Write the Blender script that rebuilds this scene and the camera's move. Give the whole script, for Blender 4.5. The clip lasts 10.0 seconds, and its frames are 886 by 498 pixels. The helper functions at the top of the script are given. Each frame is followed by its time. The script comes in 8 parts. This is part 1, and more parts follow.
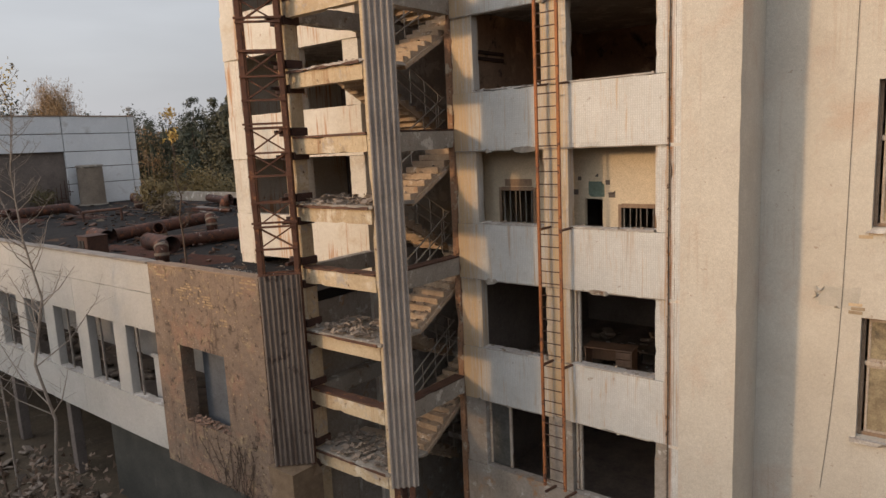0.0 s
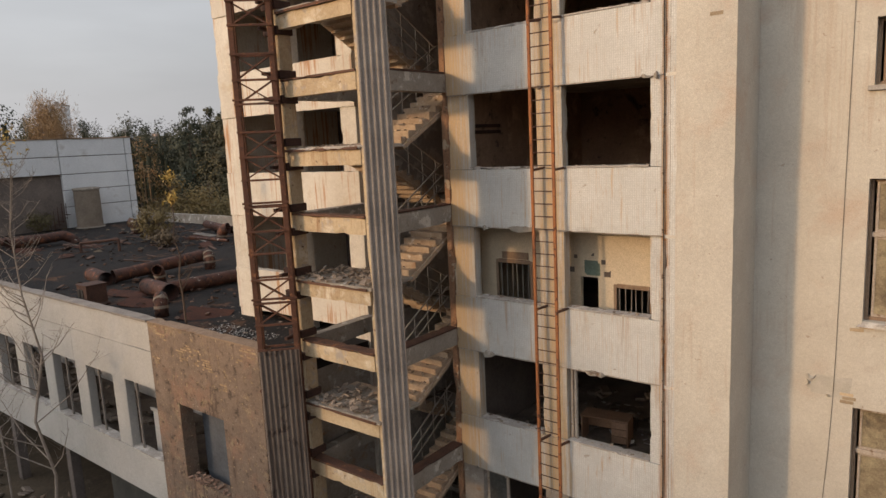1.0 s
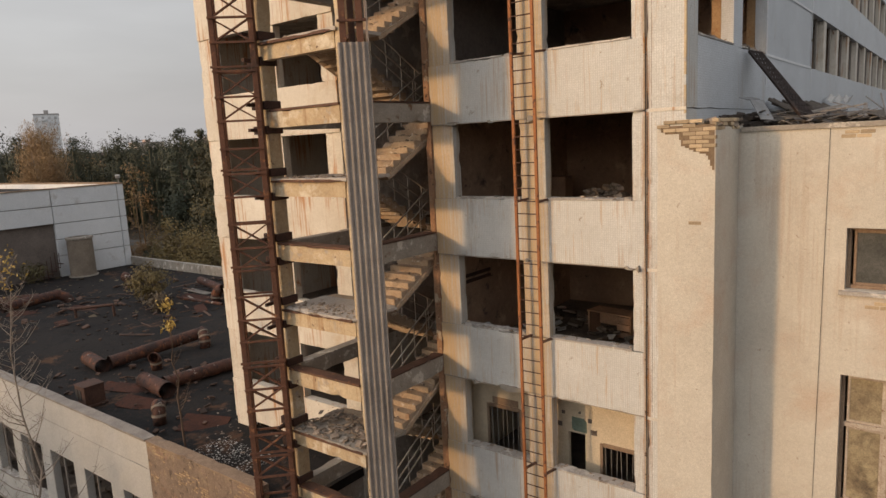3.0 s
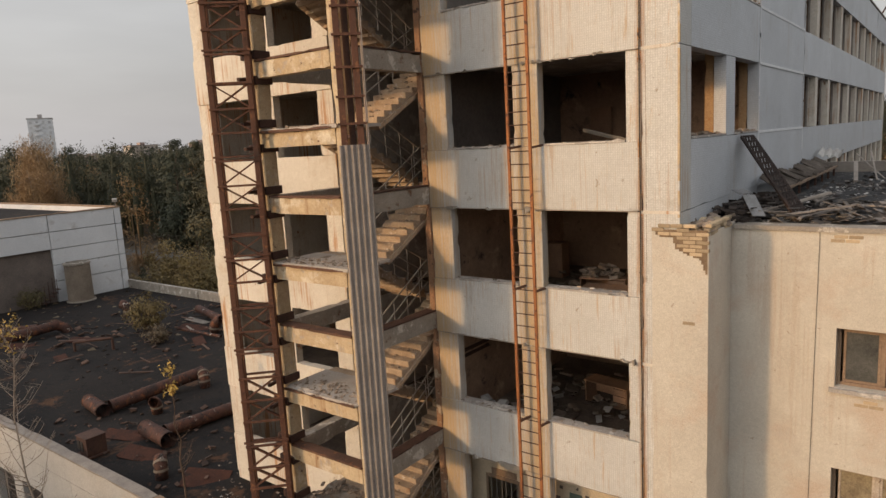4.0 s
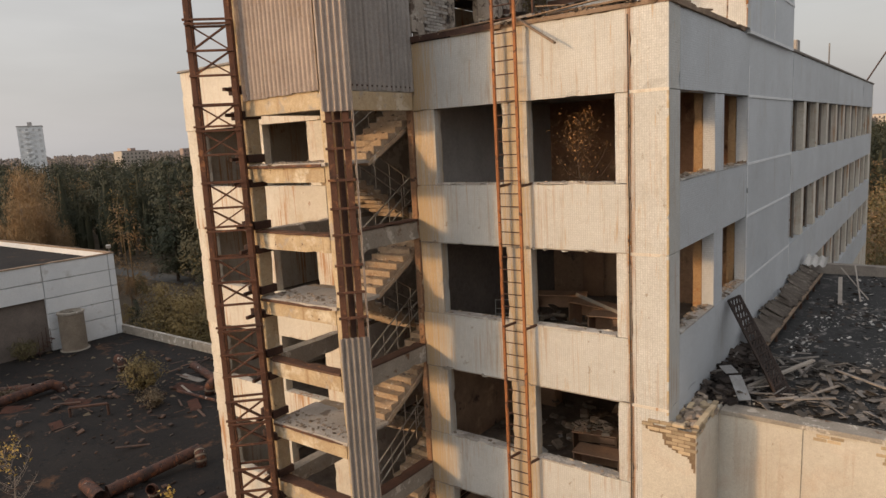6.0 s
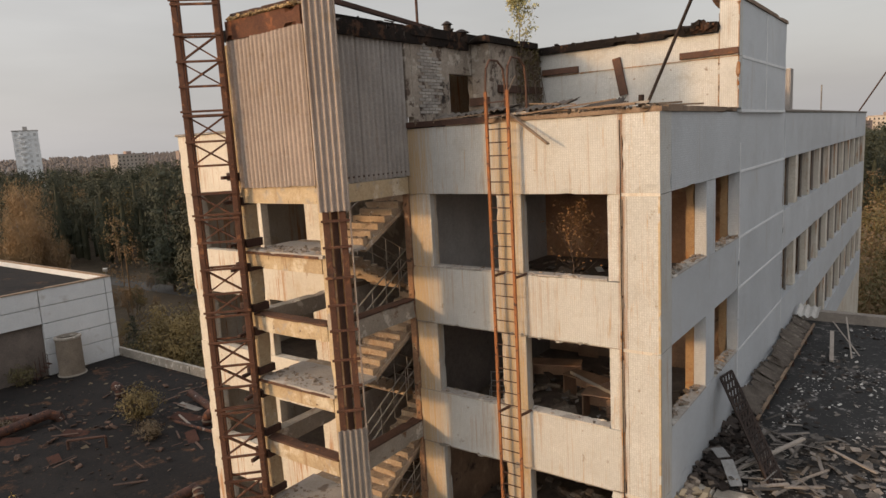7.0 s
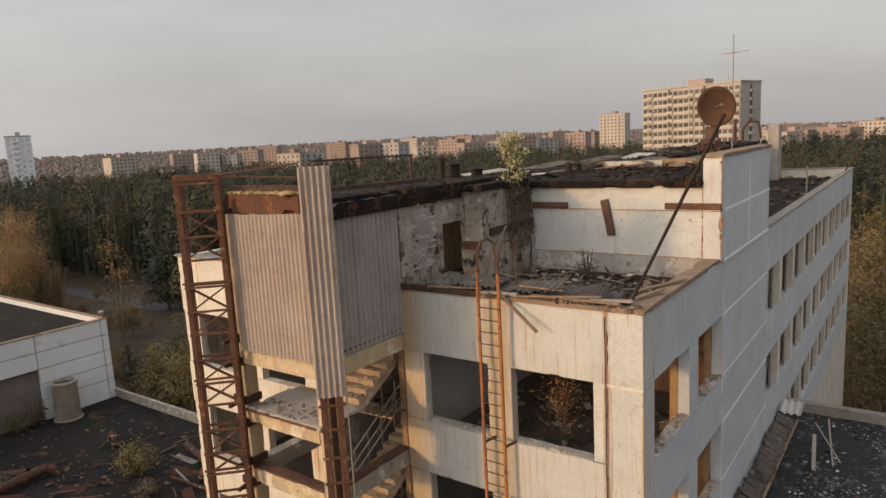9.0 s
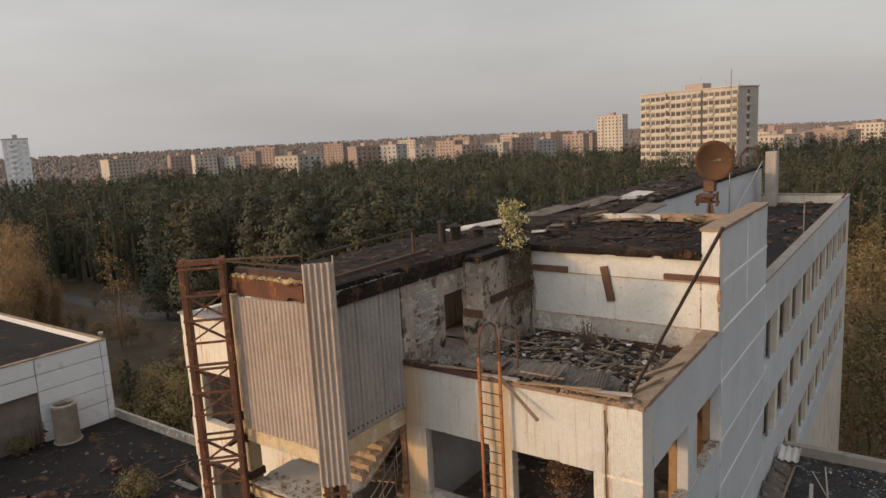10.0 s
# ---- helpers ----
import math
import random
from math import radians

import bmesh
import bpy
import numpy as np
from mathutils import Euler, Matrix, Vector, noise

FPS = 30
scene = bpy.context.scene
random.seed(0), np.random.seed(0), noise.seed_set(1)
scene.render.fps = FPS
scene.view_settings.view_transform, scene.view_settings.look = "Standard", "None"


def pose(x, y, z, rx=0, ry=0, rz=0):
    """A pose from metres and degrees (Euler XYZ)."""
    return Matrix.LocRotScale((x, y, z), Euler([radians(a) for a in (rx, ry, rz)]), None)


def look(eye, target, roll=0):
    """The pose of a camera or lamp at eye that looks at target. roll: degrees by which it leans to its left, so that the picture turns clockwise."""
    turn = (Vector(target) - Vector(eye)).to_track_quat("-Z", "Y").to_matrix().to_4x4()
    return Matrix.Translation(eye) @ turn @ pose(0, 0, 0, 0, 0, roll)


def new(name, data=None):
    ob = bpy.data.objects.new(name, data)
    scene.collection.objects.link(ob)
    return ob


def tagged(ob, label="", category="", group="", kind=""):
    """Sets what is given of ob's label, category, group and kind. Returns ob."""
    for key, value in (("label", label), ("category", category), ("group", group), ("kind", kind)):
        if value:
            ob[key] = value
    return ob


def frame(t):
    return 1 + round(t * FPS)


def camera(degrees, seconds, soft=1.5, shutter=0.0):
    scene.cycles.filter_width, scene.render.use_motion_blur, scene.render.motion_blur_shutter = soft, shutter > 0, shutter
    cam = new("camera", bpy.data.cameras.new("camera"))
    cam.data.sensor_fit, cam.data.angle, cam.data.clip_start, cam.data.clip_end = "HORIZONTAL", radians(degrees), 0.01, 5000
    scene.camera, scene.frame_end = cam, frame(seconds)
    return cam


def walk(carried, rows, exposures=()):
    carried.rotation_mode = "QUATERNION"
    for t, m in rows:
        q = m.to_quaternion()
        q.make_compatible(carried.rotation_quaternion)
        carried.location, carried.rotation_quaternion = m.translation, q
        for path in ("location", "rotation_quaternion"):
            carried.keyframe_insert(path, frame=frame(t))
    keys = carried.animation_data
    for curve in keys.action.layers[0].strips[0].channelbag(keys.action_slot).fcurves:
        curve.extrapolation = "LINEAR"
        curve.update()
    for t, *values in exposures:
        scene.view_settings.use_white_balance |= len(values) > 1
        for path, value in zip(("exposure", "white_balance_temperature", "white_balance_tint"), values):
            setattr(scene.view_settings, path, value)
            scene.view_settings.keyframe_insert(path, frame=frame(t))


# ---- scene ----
cam = camera(66.9, 10.0)
PATH = [
    (0, (4.262, -13.849, 10.058), (3.02, -12.314, 9.745), -2.7),
    (0.5, (4.238, -13.776, 11.011), (3.0, -12.238, 10.694), -2.8),
    (1, (4.24, -13.734, 11.982), (3.006, -12.192, 11.666), -2.8),
    (1.5, (4.286, -13.695, 12.962), (3.056, -12.15, 12.647), -2.8),
    (2, (4.314, -13.618, 13.946), (3.089, -12.069, 13.63), -2.9),
    (2.5, (4.364, -13.589, 14.954), (3.144, -12.036, 14.639), -2.9),
    (4, (4.37, -13.55, 18.098), (3.166, -11.986, 17.779), -3.2),
    (4.5, (4.374, -13.528, 19.132), (3.174, -11.96, 18.813), -3.2),
    (5, (4.353, -13.462, 20.152), (3.158, -11.891, 19.834), -3.2),
    (5.5, (4.335, -13.405, 21.182), (3.145, -11.829, 20.865), -3.1),
    (7, (4.38, -13.181, 24.277), (3.203, -11.596, 23.96), -3.2),
    (7.5, (4.426, -13.098, 25.293), (3.253, -11.51, 24.975), -3.2),
    (8, (4.492, -13.041, 26.323), (3.322, -11.451, 26.006), -3.1),
    (8.5, (4.538, -13.01, 27.358), (3.37, -11.418, 27.038), -3.1),
    (9, (4.557, -12.996, 28.357), (3.394, -11.402, 28.036), -3.1),
    (9.5, (4.531, -12.948, 29.363), (3.37, -11.352, 29.041), -3.1),
    (10, (4.484, -12.883, 30.378), (3.326, -11.285, 30.054), -3.1),
]
walk(cam, [(t, look(eye, target, roll)) for t, eye, target, roll in PATH], exposures=((0.0, -0.06, 6300, 10), (1.0, -0.11, 6420, 10), (2.5, -0.15, 6600, 10), (7.0, -0.09, 6800, 10), (10.0, -0.14, 6800, 10)))

# ---------- world, sun, exposure ----------
SUN_DIR = Vector((0.43, 0.90, -0.19)).normalized()   # the way the light goes
world = bpy.data.worlds.new("sky")
scene.world = world
world.use_nodes = True
wt = world.node_tree
wt.nodes.clear()
w_out = wt.nodes.new("ShaderNodeOutputWorld")
w_bg = wt.nodes.new("ShaderNodeBackground")
w_sky = wt.nodes.new("ShaderNodeTexSky")
w_sky.sky_type = "NISHITA"
w_sky.sun_disc = False
w_sky.sun_elevation = math.asin(-SUN_DIR.z)
w_sky.sun_rotation = math.atan2(-SUN_DIR.x, -SUN_DIR.y)
w_sky.dust_density = 4.0
w_sky.air_density = 1.2
w_mix = wt.nodes.new("ShaderNodeMixRGB")
w_mix.inputs[0].default_value = 0.80
w_tc = wt.nodes.new("ShaderNodeTexCoord")
w_high = wt.nodes.new("ShaderNodeMapRange")       # from the haze near the horizon to the blue above
w_high.inputs[1].default_value, w_high.inputs[2].default_value = 0.22, 0.75
w_hsep = wt.nodes.new("ShaderNodeSeparateXYZ")
wt.links.new(w_tc.outputs["Generated"], w_hsep.inputs[0])
wt.links.new(w_hsep.outputs[2], w_high.inputs[0])
w_blue = wt.nodes.new("ShaderNodeMixRGB")
w_blue.inputs[1].default_value = (4.86, 4.93, 5.20, 1)    # even high haze
w_blue.inputs[2].default_value = (4.66, 4.85, 5.22, 1)
w_low = wt.nodes.new("ShaderNodeMapRange")        # rosy haze at the horizon
w_low.inputs[1].default_value, w_low.inputs[2].default_value = 0.0, 0.24
wt.links.new(w_hsep.outputs[2], w_low.inputs[0])
w_rose = wt.nodes.new("ShaderNodeMixRGB")
w_rose.inputs[1].default_value = (4.98, 4.90, 5.06, 1)
w_rose.inputs[2].default_value = (4.92, 4.96, 5.14, 1)
wt.links.new(w_low.outputs[0], w_rose.inputs[0])
wt.links.new(w_rose.outputs[0], w_blue.inputs[1])
wt.links.new(w_high.outputs[0], w_blue.inputs[0])
wt.links.new(w_blue.outputs[0], w_mix.inputs[2])
w_map = wt.nodes.new("ShaderNodeMapping")
w_map.inputs["Scale"].default_value = (1, 1, 5.0)
wt.links.new(w_tc.outputs["Generated"], w_map.inputs["Vector"])
w_noise = wt.nodes.new("ShaderNodeTexNoise")
w_noise.inputs["Scale"].default_value = 1.6
w_noise.inputs["Detail"].default_value = 5
w_ramp = wt.nodes.new("ShaderNodeMapRange")
w_ramp.inputs[1].default_value, w_ramp.inputs[2].default_value = 0.3, 0.7
w_ramp.inputs[3].default_value, w_ramp.inputs[4].default_value = 0.87, 1.12
w_mul = wt.nodes.new("ShaderNodeMixRGB")
w_mul.blend_type = "MULTIPLY"
w_mul.inputs[0].default_value = 1.0
wt.links.new(w_map.outputs[0], w_noise.inputs["Vector"])
wt.links.new(w_noise.outputs["Fac"], w_ramp.inputs[0])
wt.links.new(w_sky.outputs[0], w_mix.inputs[1])
wt.links.new(w_mix.outputs[0], w_mul.inputs[1])
wt.links.new(w_ramp.outputs[0], w_mul.inputs[2])
w_dot = wt.nodes.new("ShaderNodeVectorMath")
w_dot.operation = "DOT_PRODUCT"
w_dot.inputs[1].default_value = -SUN_DIR
wt.links.new(w_tc.outputs["Generated"], w_dot.inputs[0])
w_s = wt.nodes.new("ShaderNodeMapRange")          # 0 away from the sun, 1 at the sun
w_s.inputs[1].default_value, w_s.inputs[2].default_value = -1.0, 1.0
wt.links.new(w_dot.outputs["Value"], w_s.inputs[0])
w_p = wt.nodes.new("ShaderNodeMath")
w_p.operation = "POWER"
w_p.inputs[1].default_value = 4.5
wt.links.new(w_s.outputs[0], w_p.inputs[0])
w_k = wt.nodes.new("ShaderNodeMath")
w_k.operation = "MULTIPLY_ADD"
w_k.inputs[1].default_value, w_k.inputs[2].default_value = 3.1, 1.12
wt.links.new(w_p.outputs[0], w_k.inputs[0])
w_sep = wt.nodes.new("ShaderNodeSeparateXYZ")
wt.links.new(w_tc.outputs["Generated"], w_sep.inputs[0])
w_z = wt.nodes.new("ShaderNodeMath")
w_z.operation = "MULTIPLY_ADD"
w_z.inputs[1].default_value = 0.80
wt.links.new(w_sep.outputs[2], w_z.inputs[0])
wt.links.new(w_k.outputs[0], w_z.inputs[2])
w_glow = wt.nodes.new("ShaderNodeMixRGB")
w_glow.blend_type = "MULTIPLY"
w_glow.inputs[0].default_value = 1.0
wt.links.new(w_mul.outputs[0], w_glow.inputs[1])
wt.links.new(w_z.outputs[0], w_glow.inputs[2])
wt.links.new(w_glow.outputs[0], w_bg.inputs[0])
w_bg.inputs[1].default_value = 0.1
wt.links.new(w_bg.outputs[0], w_out.inputs[0])

sun = new("sun", bpy.data.lights.new("sun", "SUN"))
sun.data.energy = 1.8
sun.data.angle = radians(3.5)
sun.data.color = (1.0, 0.63, 0.325)
sun.rotation_euler = SUN_DIR.to_track_quat("-Z", "Y").to_euler()


# ---------- materials ----------
def ramp(nt, fac, stops):
    n = nt.nodes.new("ShaderNodeValToRGB")
    el = n.color_ramp.elements
    while len(el) < len(stops):
        el.new(0.5)
    for e, (p, c) in zip(el, stops):
        e.position, e.color = p, (*c, 1)
    nt.links.new(fac, n.inputs[0])
    return n.outputs[0]


def noise_tex(nt, vec, scale, detail=6.0, rough=0.6, dist=0.0):
    n = nt.nodes.new("ShaderNodeTexNoise")
    n.inputs["Scale"].default_value, n.inputs["Detail"].default_value = scale, detail
    n.inputs["Roughness"].default_value, n.inputs["Distortion"].default_value = rough, dist
    nt.links.new(vec, n.inputs["Vector"])
    return n.outputs["Fac"]


def scaled(nt, vec, sx, sy, sz):
    n = nt.nodes.new("ShaderNodeMapping")
    n.inputs["Scale"].default_value = (sx, sy, sz)
    nt.links.new(vec, n.inputs["Vector"])
    return n.outputs[0]


def mixed(nt, fac, a, b, mode="MIX"):
    n = nt.nodes.new("ShaderNodeMixRGB")
    n.blend_type = mode
    for sock, v in ((0, fac), (1, a), (2, b)):
        if isinstance(v, (int, float)):
            n.inputs[sock].default_value = v
        elif isinstance(v, tuple):
            n.inputs[sock].default_value = (*v, 1)
        else:
            nt.links.new(v, n.inputs[sock])
    return n.outputs[0]


def math_node(nt, op, a, b=0.0, clamp=False):
    n = nt.nodes.new("ShaderNodeMath")
    n.operation, n.use_clamp = op, clamp
    for sock, v in ((0, a), (1, b)):
        if isinstance(v, (int, float)):
            n.inputs[sock].default_value = v
        else:
            nt.links.new(v, n.inputs[sock])
    return n.outputs[0]


def surface(name, base, dark, rough=0.85, metal=0.0, big=0.6, fine=9.0, stain=None, stain_at=0.58, streak=False,
            bump=0.35, tiles=None, island=0.0, per_object=0.0, patches=(), runs=None, seam=None):
    """A weathered surface: two tones at two scales, an optional stain (blotches, or streaks running down), fine relief."""
    m = bpy.data.materials.new(name)
    m.use_nodes = True
    nt = m.node_tree
    bsdf = nt.nodes["Principled BSDF"]
    geo = nt.nodes.new("ShaderNodeNewGeometry")
    vec = geo.outputs["Position"]
    n1 = noise_tex(nt, vec, big, 6, 0.65)
    n2 = noise_tex(nt, vec, fine, 5, 0.7)
    f1 = math_node(nt, "ADD", math_node(nt, "MULTIPLY", n1, 0.6), math_node(nt, "MULTIPLY", n2, 0.4))
    col = ramp(nt, f1, [(0.32, dark), (0.62, base)])
    if stain:
        v2 = scaled(nt, vec, 2.2, 2.2, 0.16) if streak else vec
        n3 = noise_tex(nt, v2, 1.5 if streak else 0.9, 7, 0.7, 0.4)
        f3 = nt.nodes.new("ShaderNodeMapRange")
        f3.inputs[1].default_value, f3.inputs[2].default_value = stain_at, stain_at + 0.14
        nt.links.new(n3, f3.inputs[0])
        col = mixed(nt, f3.outputs[0], col, stain)
    height = n2
    for tone, scale, level, soft in patches:
        n4 = noise_tex(nt, vec, scale, 9, 0.68, 0.25)
        f4 = nt.nodes.new("ShaderNodeMapRange")
        f4.inputs[1].default_value, f4.inputs[2].default_value = level, level + soft
        nt.links.new(n4, f4.inputs[0])
        col = mixed(nt, f4.outputs[0], col, tone)
        height = math_node(nt, "SUBTRACT", height, math_node(nt, "MULTIPLY", f4.outputs[0], 0.6))
    if runs:                                   # thin rust runs, gathered in places
        n5 = noise_tex(nt, scaled(nt, vec, 9, 9, 0.30), 1.0, 6, 0.65, 0.5)
        n6 = noise_tex(nt, scaled(nt, vec, 0.9, 0.9, 0.5), 1.0, 3, 0.5)
        f5 = nt.nodes.new("ShaderNodeMapRange")
        f5.inputs[1].default_value, f5.inputs[2].default_value, f5.inputs[4].default_value = runs[1], runs[1] + 0.07, runs[2]
        nt.links.new(math_node(nt, "ADD", math_node(nt, "MULTIPLY", n5, 0.6), math_node(nt, "MULTIPLY", n6, 0.4)), f5.inputs[0])
        col = mixed(nt, f5.outputs[0], col, runs[0])
    if seam:                                   # rust washed out of open joints at these x; may also carry a painted sunlit band
        ssep = nt.nodes.new("ShaderNodeSeparateXYZ")
        nt.links.new(vec, ssep.inputs[0])
        n7 = noise_tex(nt, scaled(nt, vec, 14, 14, 0.7), 1.0, 6, 0.7, 0.6)
        for x, wide, tone in seam:
            d = math_node(nt, "ABSOLUTE", math_node(nt, "SUBTRACT", ssep.outputs[0], x))
            near = math_node(nt, "SUBTRACT", 1.0, math_node(nt, "DIVIDE", d, wide), True)
            f7 = nt.nodes.new("ShaderNodeMapRange")
            f7.inputs[1].default_value, f7.inputs[2].default_value = 0.52, 0.76
            nt.links.new(math_node(nt, "ADD", math_node(nt, "MULTIPLY", near, 0.35), math_node(nt, "MULTIPLY", n7, 0.9)), f7.inputs[0])
            col = mixed(nt, f7.outputs[0], col, tone)
    grain = noise_tex(nt, vec, fine * 5, 3, 0.6)
    g4 = nt.nodes.new("ShaderNodeMapRange")
    g4.inputs[1].default_value, g4.inputs[2].default_value, g4.inputs[3].default_value, g4.inputs[4].default_value = 0.3, 0.7, 0.80, 1.17
    nt.links.new(grain, g4.inputs[0])
    col = mixed(nt, 1.0, col, g4.outputs[0], "MULTIPLY")
    if tiles:
        sep = nt.nodes.new("ShaderNodeSeparateXYZ")
        nt.links.new(vec, sep.inputs[0])
        u = math_node(nt, "ADD", sep.outputs[0], sep.outputs[1])
        su = math_node(nt, "PINGPONG", u, tiles[0] / 2)
        sv = math_node(nt, "PINGPONG", sep.outputs[2], tiles[1] / 2)
        gu = math_node(nt, "LESS_THAN", su, tiles[0] * 0.11)
        gv = math_node(nt, "LESS_THAN", sv, tiles[1] * 0.11)
        grout = math_node(nt, "MAXIMUM", math_node(nt, "MULTIPLY", gu, tiles[2]), math_node(nt, "MULTIPLY", gv, tiles[3]))
        col = mixed(nt, grout, col, tiles[4])
        height = math_node(nt, "SUBTRACT", n2, math_node(nt, "MULTIPLY", grout, 0.5))
    if island or per_object:
        if island:
            r, k = geo.outputs["Random Per Island"], island
        else:
            r, k = nt.nodes.new("ShaderNodeObjectInfo").outputs["Random"], per_object
        v = nt.nodes.new("ShaderNodeMapRange")
        v.inputs[3].default_value, v.inputs[4].default_value = 1 - k, 1 + k
        nt.links.new(r, v.inputs[0])
        col = mixed(nt, 1.0, col, v.outputs[0], "MULTIPLY")
    nt.links.new(col, bsdf.inputs["Base Color"])
    bsdf.inputs["Roughness"].default_value, bsdf.inputs["Metallic"].default_value = rough, metal
    bsdf.inputs["Specular IOR Level"].default_value = 0.15 if rough > 0.88 else 0.4
    if bump:
        b = nt.nodes.new("ShaderNodeBump")
        b.inputs["Strength"].default_value, b.inputs["Distance"].default_value = bump, 0.02
        nt.links.new(height, b.inputs["Height"])
        nt.links.new(b.outputs[0], bsdf.inputs["Normal"])
    return m


# the band at x=-6.3 is rust plus orange sunlight painted into the tile
M_TILE = surface("mosaic_tile", (0.63, 0.62, 0.59), (0.47, 0.46, 0.43), 0.55, stain=(0.36, 0.27, 0.19), stain_at=0.61, streak=True, per_object=0.06, runs=((0.40, 0.24, 0.12), 0.55, 0.6), seam=((-0.80, 0.14, (0.32, 0.14, 0.05)), (-6.3, 1.0, (0.55, 0.38, 0.20)), (-3.5, 0.65, (0.52, 0.36, 0.19))),
                 tiles=(0.05, 0.05, 0.62, 0.42, (0.40, 0.39, 0.37)), big=0.9, patches=(((0.46, 0.43, 0.38), 1.1, 0.57, 0.18), ((0.32, 0.26, 0.20), 3.2, 0.63, 0.05)))
M_TILE_HIGH = surface("mosaic_tile_roof_block", (0.63, 0.62, 0.59), (0.47, 0.46, 0.43), 0.55, stain=(0.40, 0.32, 0.24), stain_at=0.62, streak=True, per_object=0.06, runs=((0.38, 0.25, 0.15), 0.58, 0.5),
                      tiles=(0.05, 0.05, 0.62, 0.42, (0.40, 0.39, 0.37)), big=0.9, patches=(((0.45, 0.41, 0.35), 1.1, 0.57, 0.12), ((0.26, 0.20, 0.15), 3.2, 0.63, 0.04)))
M_JOINT = surface("rust_stained_mortar", (0.46, 0.38, 0.30), (0.30, 0.22, 0.16), 0.9, big=1.2, fine=16, stain=(0.30, 0.13, 0.045), stain_at=0.50, streak=True, patches=(((0.36, 0.18, 0.07), 1.7, 0.57, 0.05), ((0.10, 0.06, 0.04), 5.0, 0.58, 0.05)))
# bluer copy of the front tile: the side face's shade is in the colour
M_TILE_SHADED = surface("mosaic_tile_shaded", (0.60, 0.62, 0.645), (0.48, 0.495, 0.515), 0.5, stain=(0.40, 0.38, 0.36), stain_at=0.64, streak=True, per_object=0.05, runs=((0.40, 0.33, 0.26), 0.57, 0.6),
                      tiles=(0.05, 0.05, 0.30, 0.55, (0.42, 0.43, 0.44)), big=0.5, patches=(((0.46, 0.47, 0.48), 0.7, 0.56, 0.2), ((0.36, 0.35, 0.34), 3.0, 0.685, 0.03)))
M_PANEL = surface("painted_panel", (0.66, 0.61, 0.53), (0.50, 0.44, 0.36), 0.8, stain=(0.36, 0.22, 0.12), stain_at=0.61, streak=True, per_object=0.06, runs=((0.40, 0.18, 0.06), 0.54, 0.8), patches=(((0.50, 0.40, 0.29), 1.0, 0.56, 0.15), ((0.34, 0.20, 0.12), 2.6, 0.64, 0.05)))
M_PLASTER = surface("cream_plaster", (0.58, 0.535, 0.46), (0.46, 0.415, 0.35), 0.9, stain=(0.46, 0.40, 0.34), stain_at=0.62, big=0.55, fine=14, bump=0.25, runs=((0.46, 0.37, 0.29), 0.555, 0.5), patches=(((0.50, 0.41, 0.33), 0.7, 0.53, 0.16), ((0.61, 0.57, 0.50), 1.7, 0.55, 0.28), ((0.38, 0.31, 0.25), 5.0, 0.655, 0.03)))
M_PLASTER_GREY = surface("grey_plaster", (0.46, 0.42, 0.38), (0.30, 0.27, 0.24), 0.9, stain=(0.20, 0.16, 0.13), stain_at=0.6, patches=(((0.56, 0.52, 0.47), 1.6, 0.53, 0.04), ((0.22, 0.17, 0.13), 2.4, 0.60, 0.08)))
M_CONC = surface("raw_concrete", (0.37, 0.33, 0.28), (0.22, 0.19, 0.16), 0.9, stain=(0.20, 0.12, 0.08), stain_at=0.62, big=1.2, fine=16, bump=0.6, patches=(((0.55, 0.50, 0.44), 2.4, 0.57, 0.05), ((0.17, 0.10, 0.06), 3.1, 0.60, 0.08)))
M_CONC_PAINT = surface("painted_concrete", (0.58, 0.46, 0.30), (0.36, 0.25, 0.145), 0.85, stain=(0.26, 0.12, 0.05), stain_at=0.60, streak=True, fine=12, bump=0.4, runs=((0.34, 0.17, 0.07), 0.56, 0.55), patches=(((0.40, 0.34, 0.28), 2.2, 0.56, 0.08), ((0.66, 0.58, 0.45), 1.3, 0.55, 0.10), ((0.10, 0.05, 0.03), 4.5, 0.62, 0.05)))
M_LANDING = surface("pale_landing_screed", (0.50, 0.45, 0.40), (0.34, 0.30, 0.26), 0.9, big=1.2, fine=16, bump=0.5, patches=(((0.26, 0.21, 0.17), 2.4, 0.58, 0.06),))
M_STEP = surface("stair_concrete", (0.50, 0.385, 0.275), (0.28, 0.20, 0.14), 0.9, big=1.5, fine=18, bump=0.5, patches=(((0.34, 0.22, 0.14), 3.0, 0.58, 0.08), ((0.62, 0.55, 0.47), 5.0, 0.60, 0.04)))
M_SLATE = surface("corrugated_slate", (0.48, 0.39, 0.33), (0.33, 0.26, 0.215), 0.8, stain=(0.30, 0.20, 0.14), stain_at=0.59, streak=True, big=0.8, fine=12, patches=(((0.36, 0.27, 0.20), 1.8, 0.57, 0.12), ((0.22, 0.13, 0.08), 3.6, 0.66, 0.05)))
M_RUST = surface("rusty_steel", (0.155, 0.080, 0.052), (0.075, 0.042, 0.032), 0.8, 0.2, big=2.0, fine=22, stain=(0.05, 0.035, 0.03), stain_at=0.6, patches=(((0.28, 0.12, 0.05), 5.0, 0.58, 0.08),))
M_RUST_ORANGE = surface("orange_rusty_paint", (0.42, 0.16, 0.055), (0.22, 0.085, 0.04), 0.7, 0.1, big=2.0, fine=25, stain=(0.12, 0.06, 0.04), stain_at=0.6, patches=(((0.10, 0.045, 0.03), 6.0, 0.56, 0.06),))
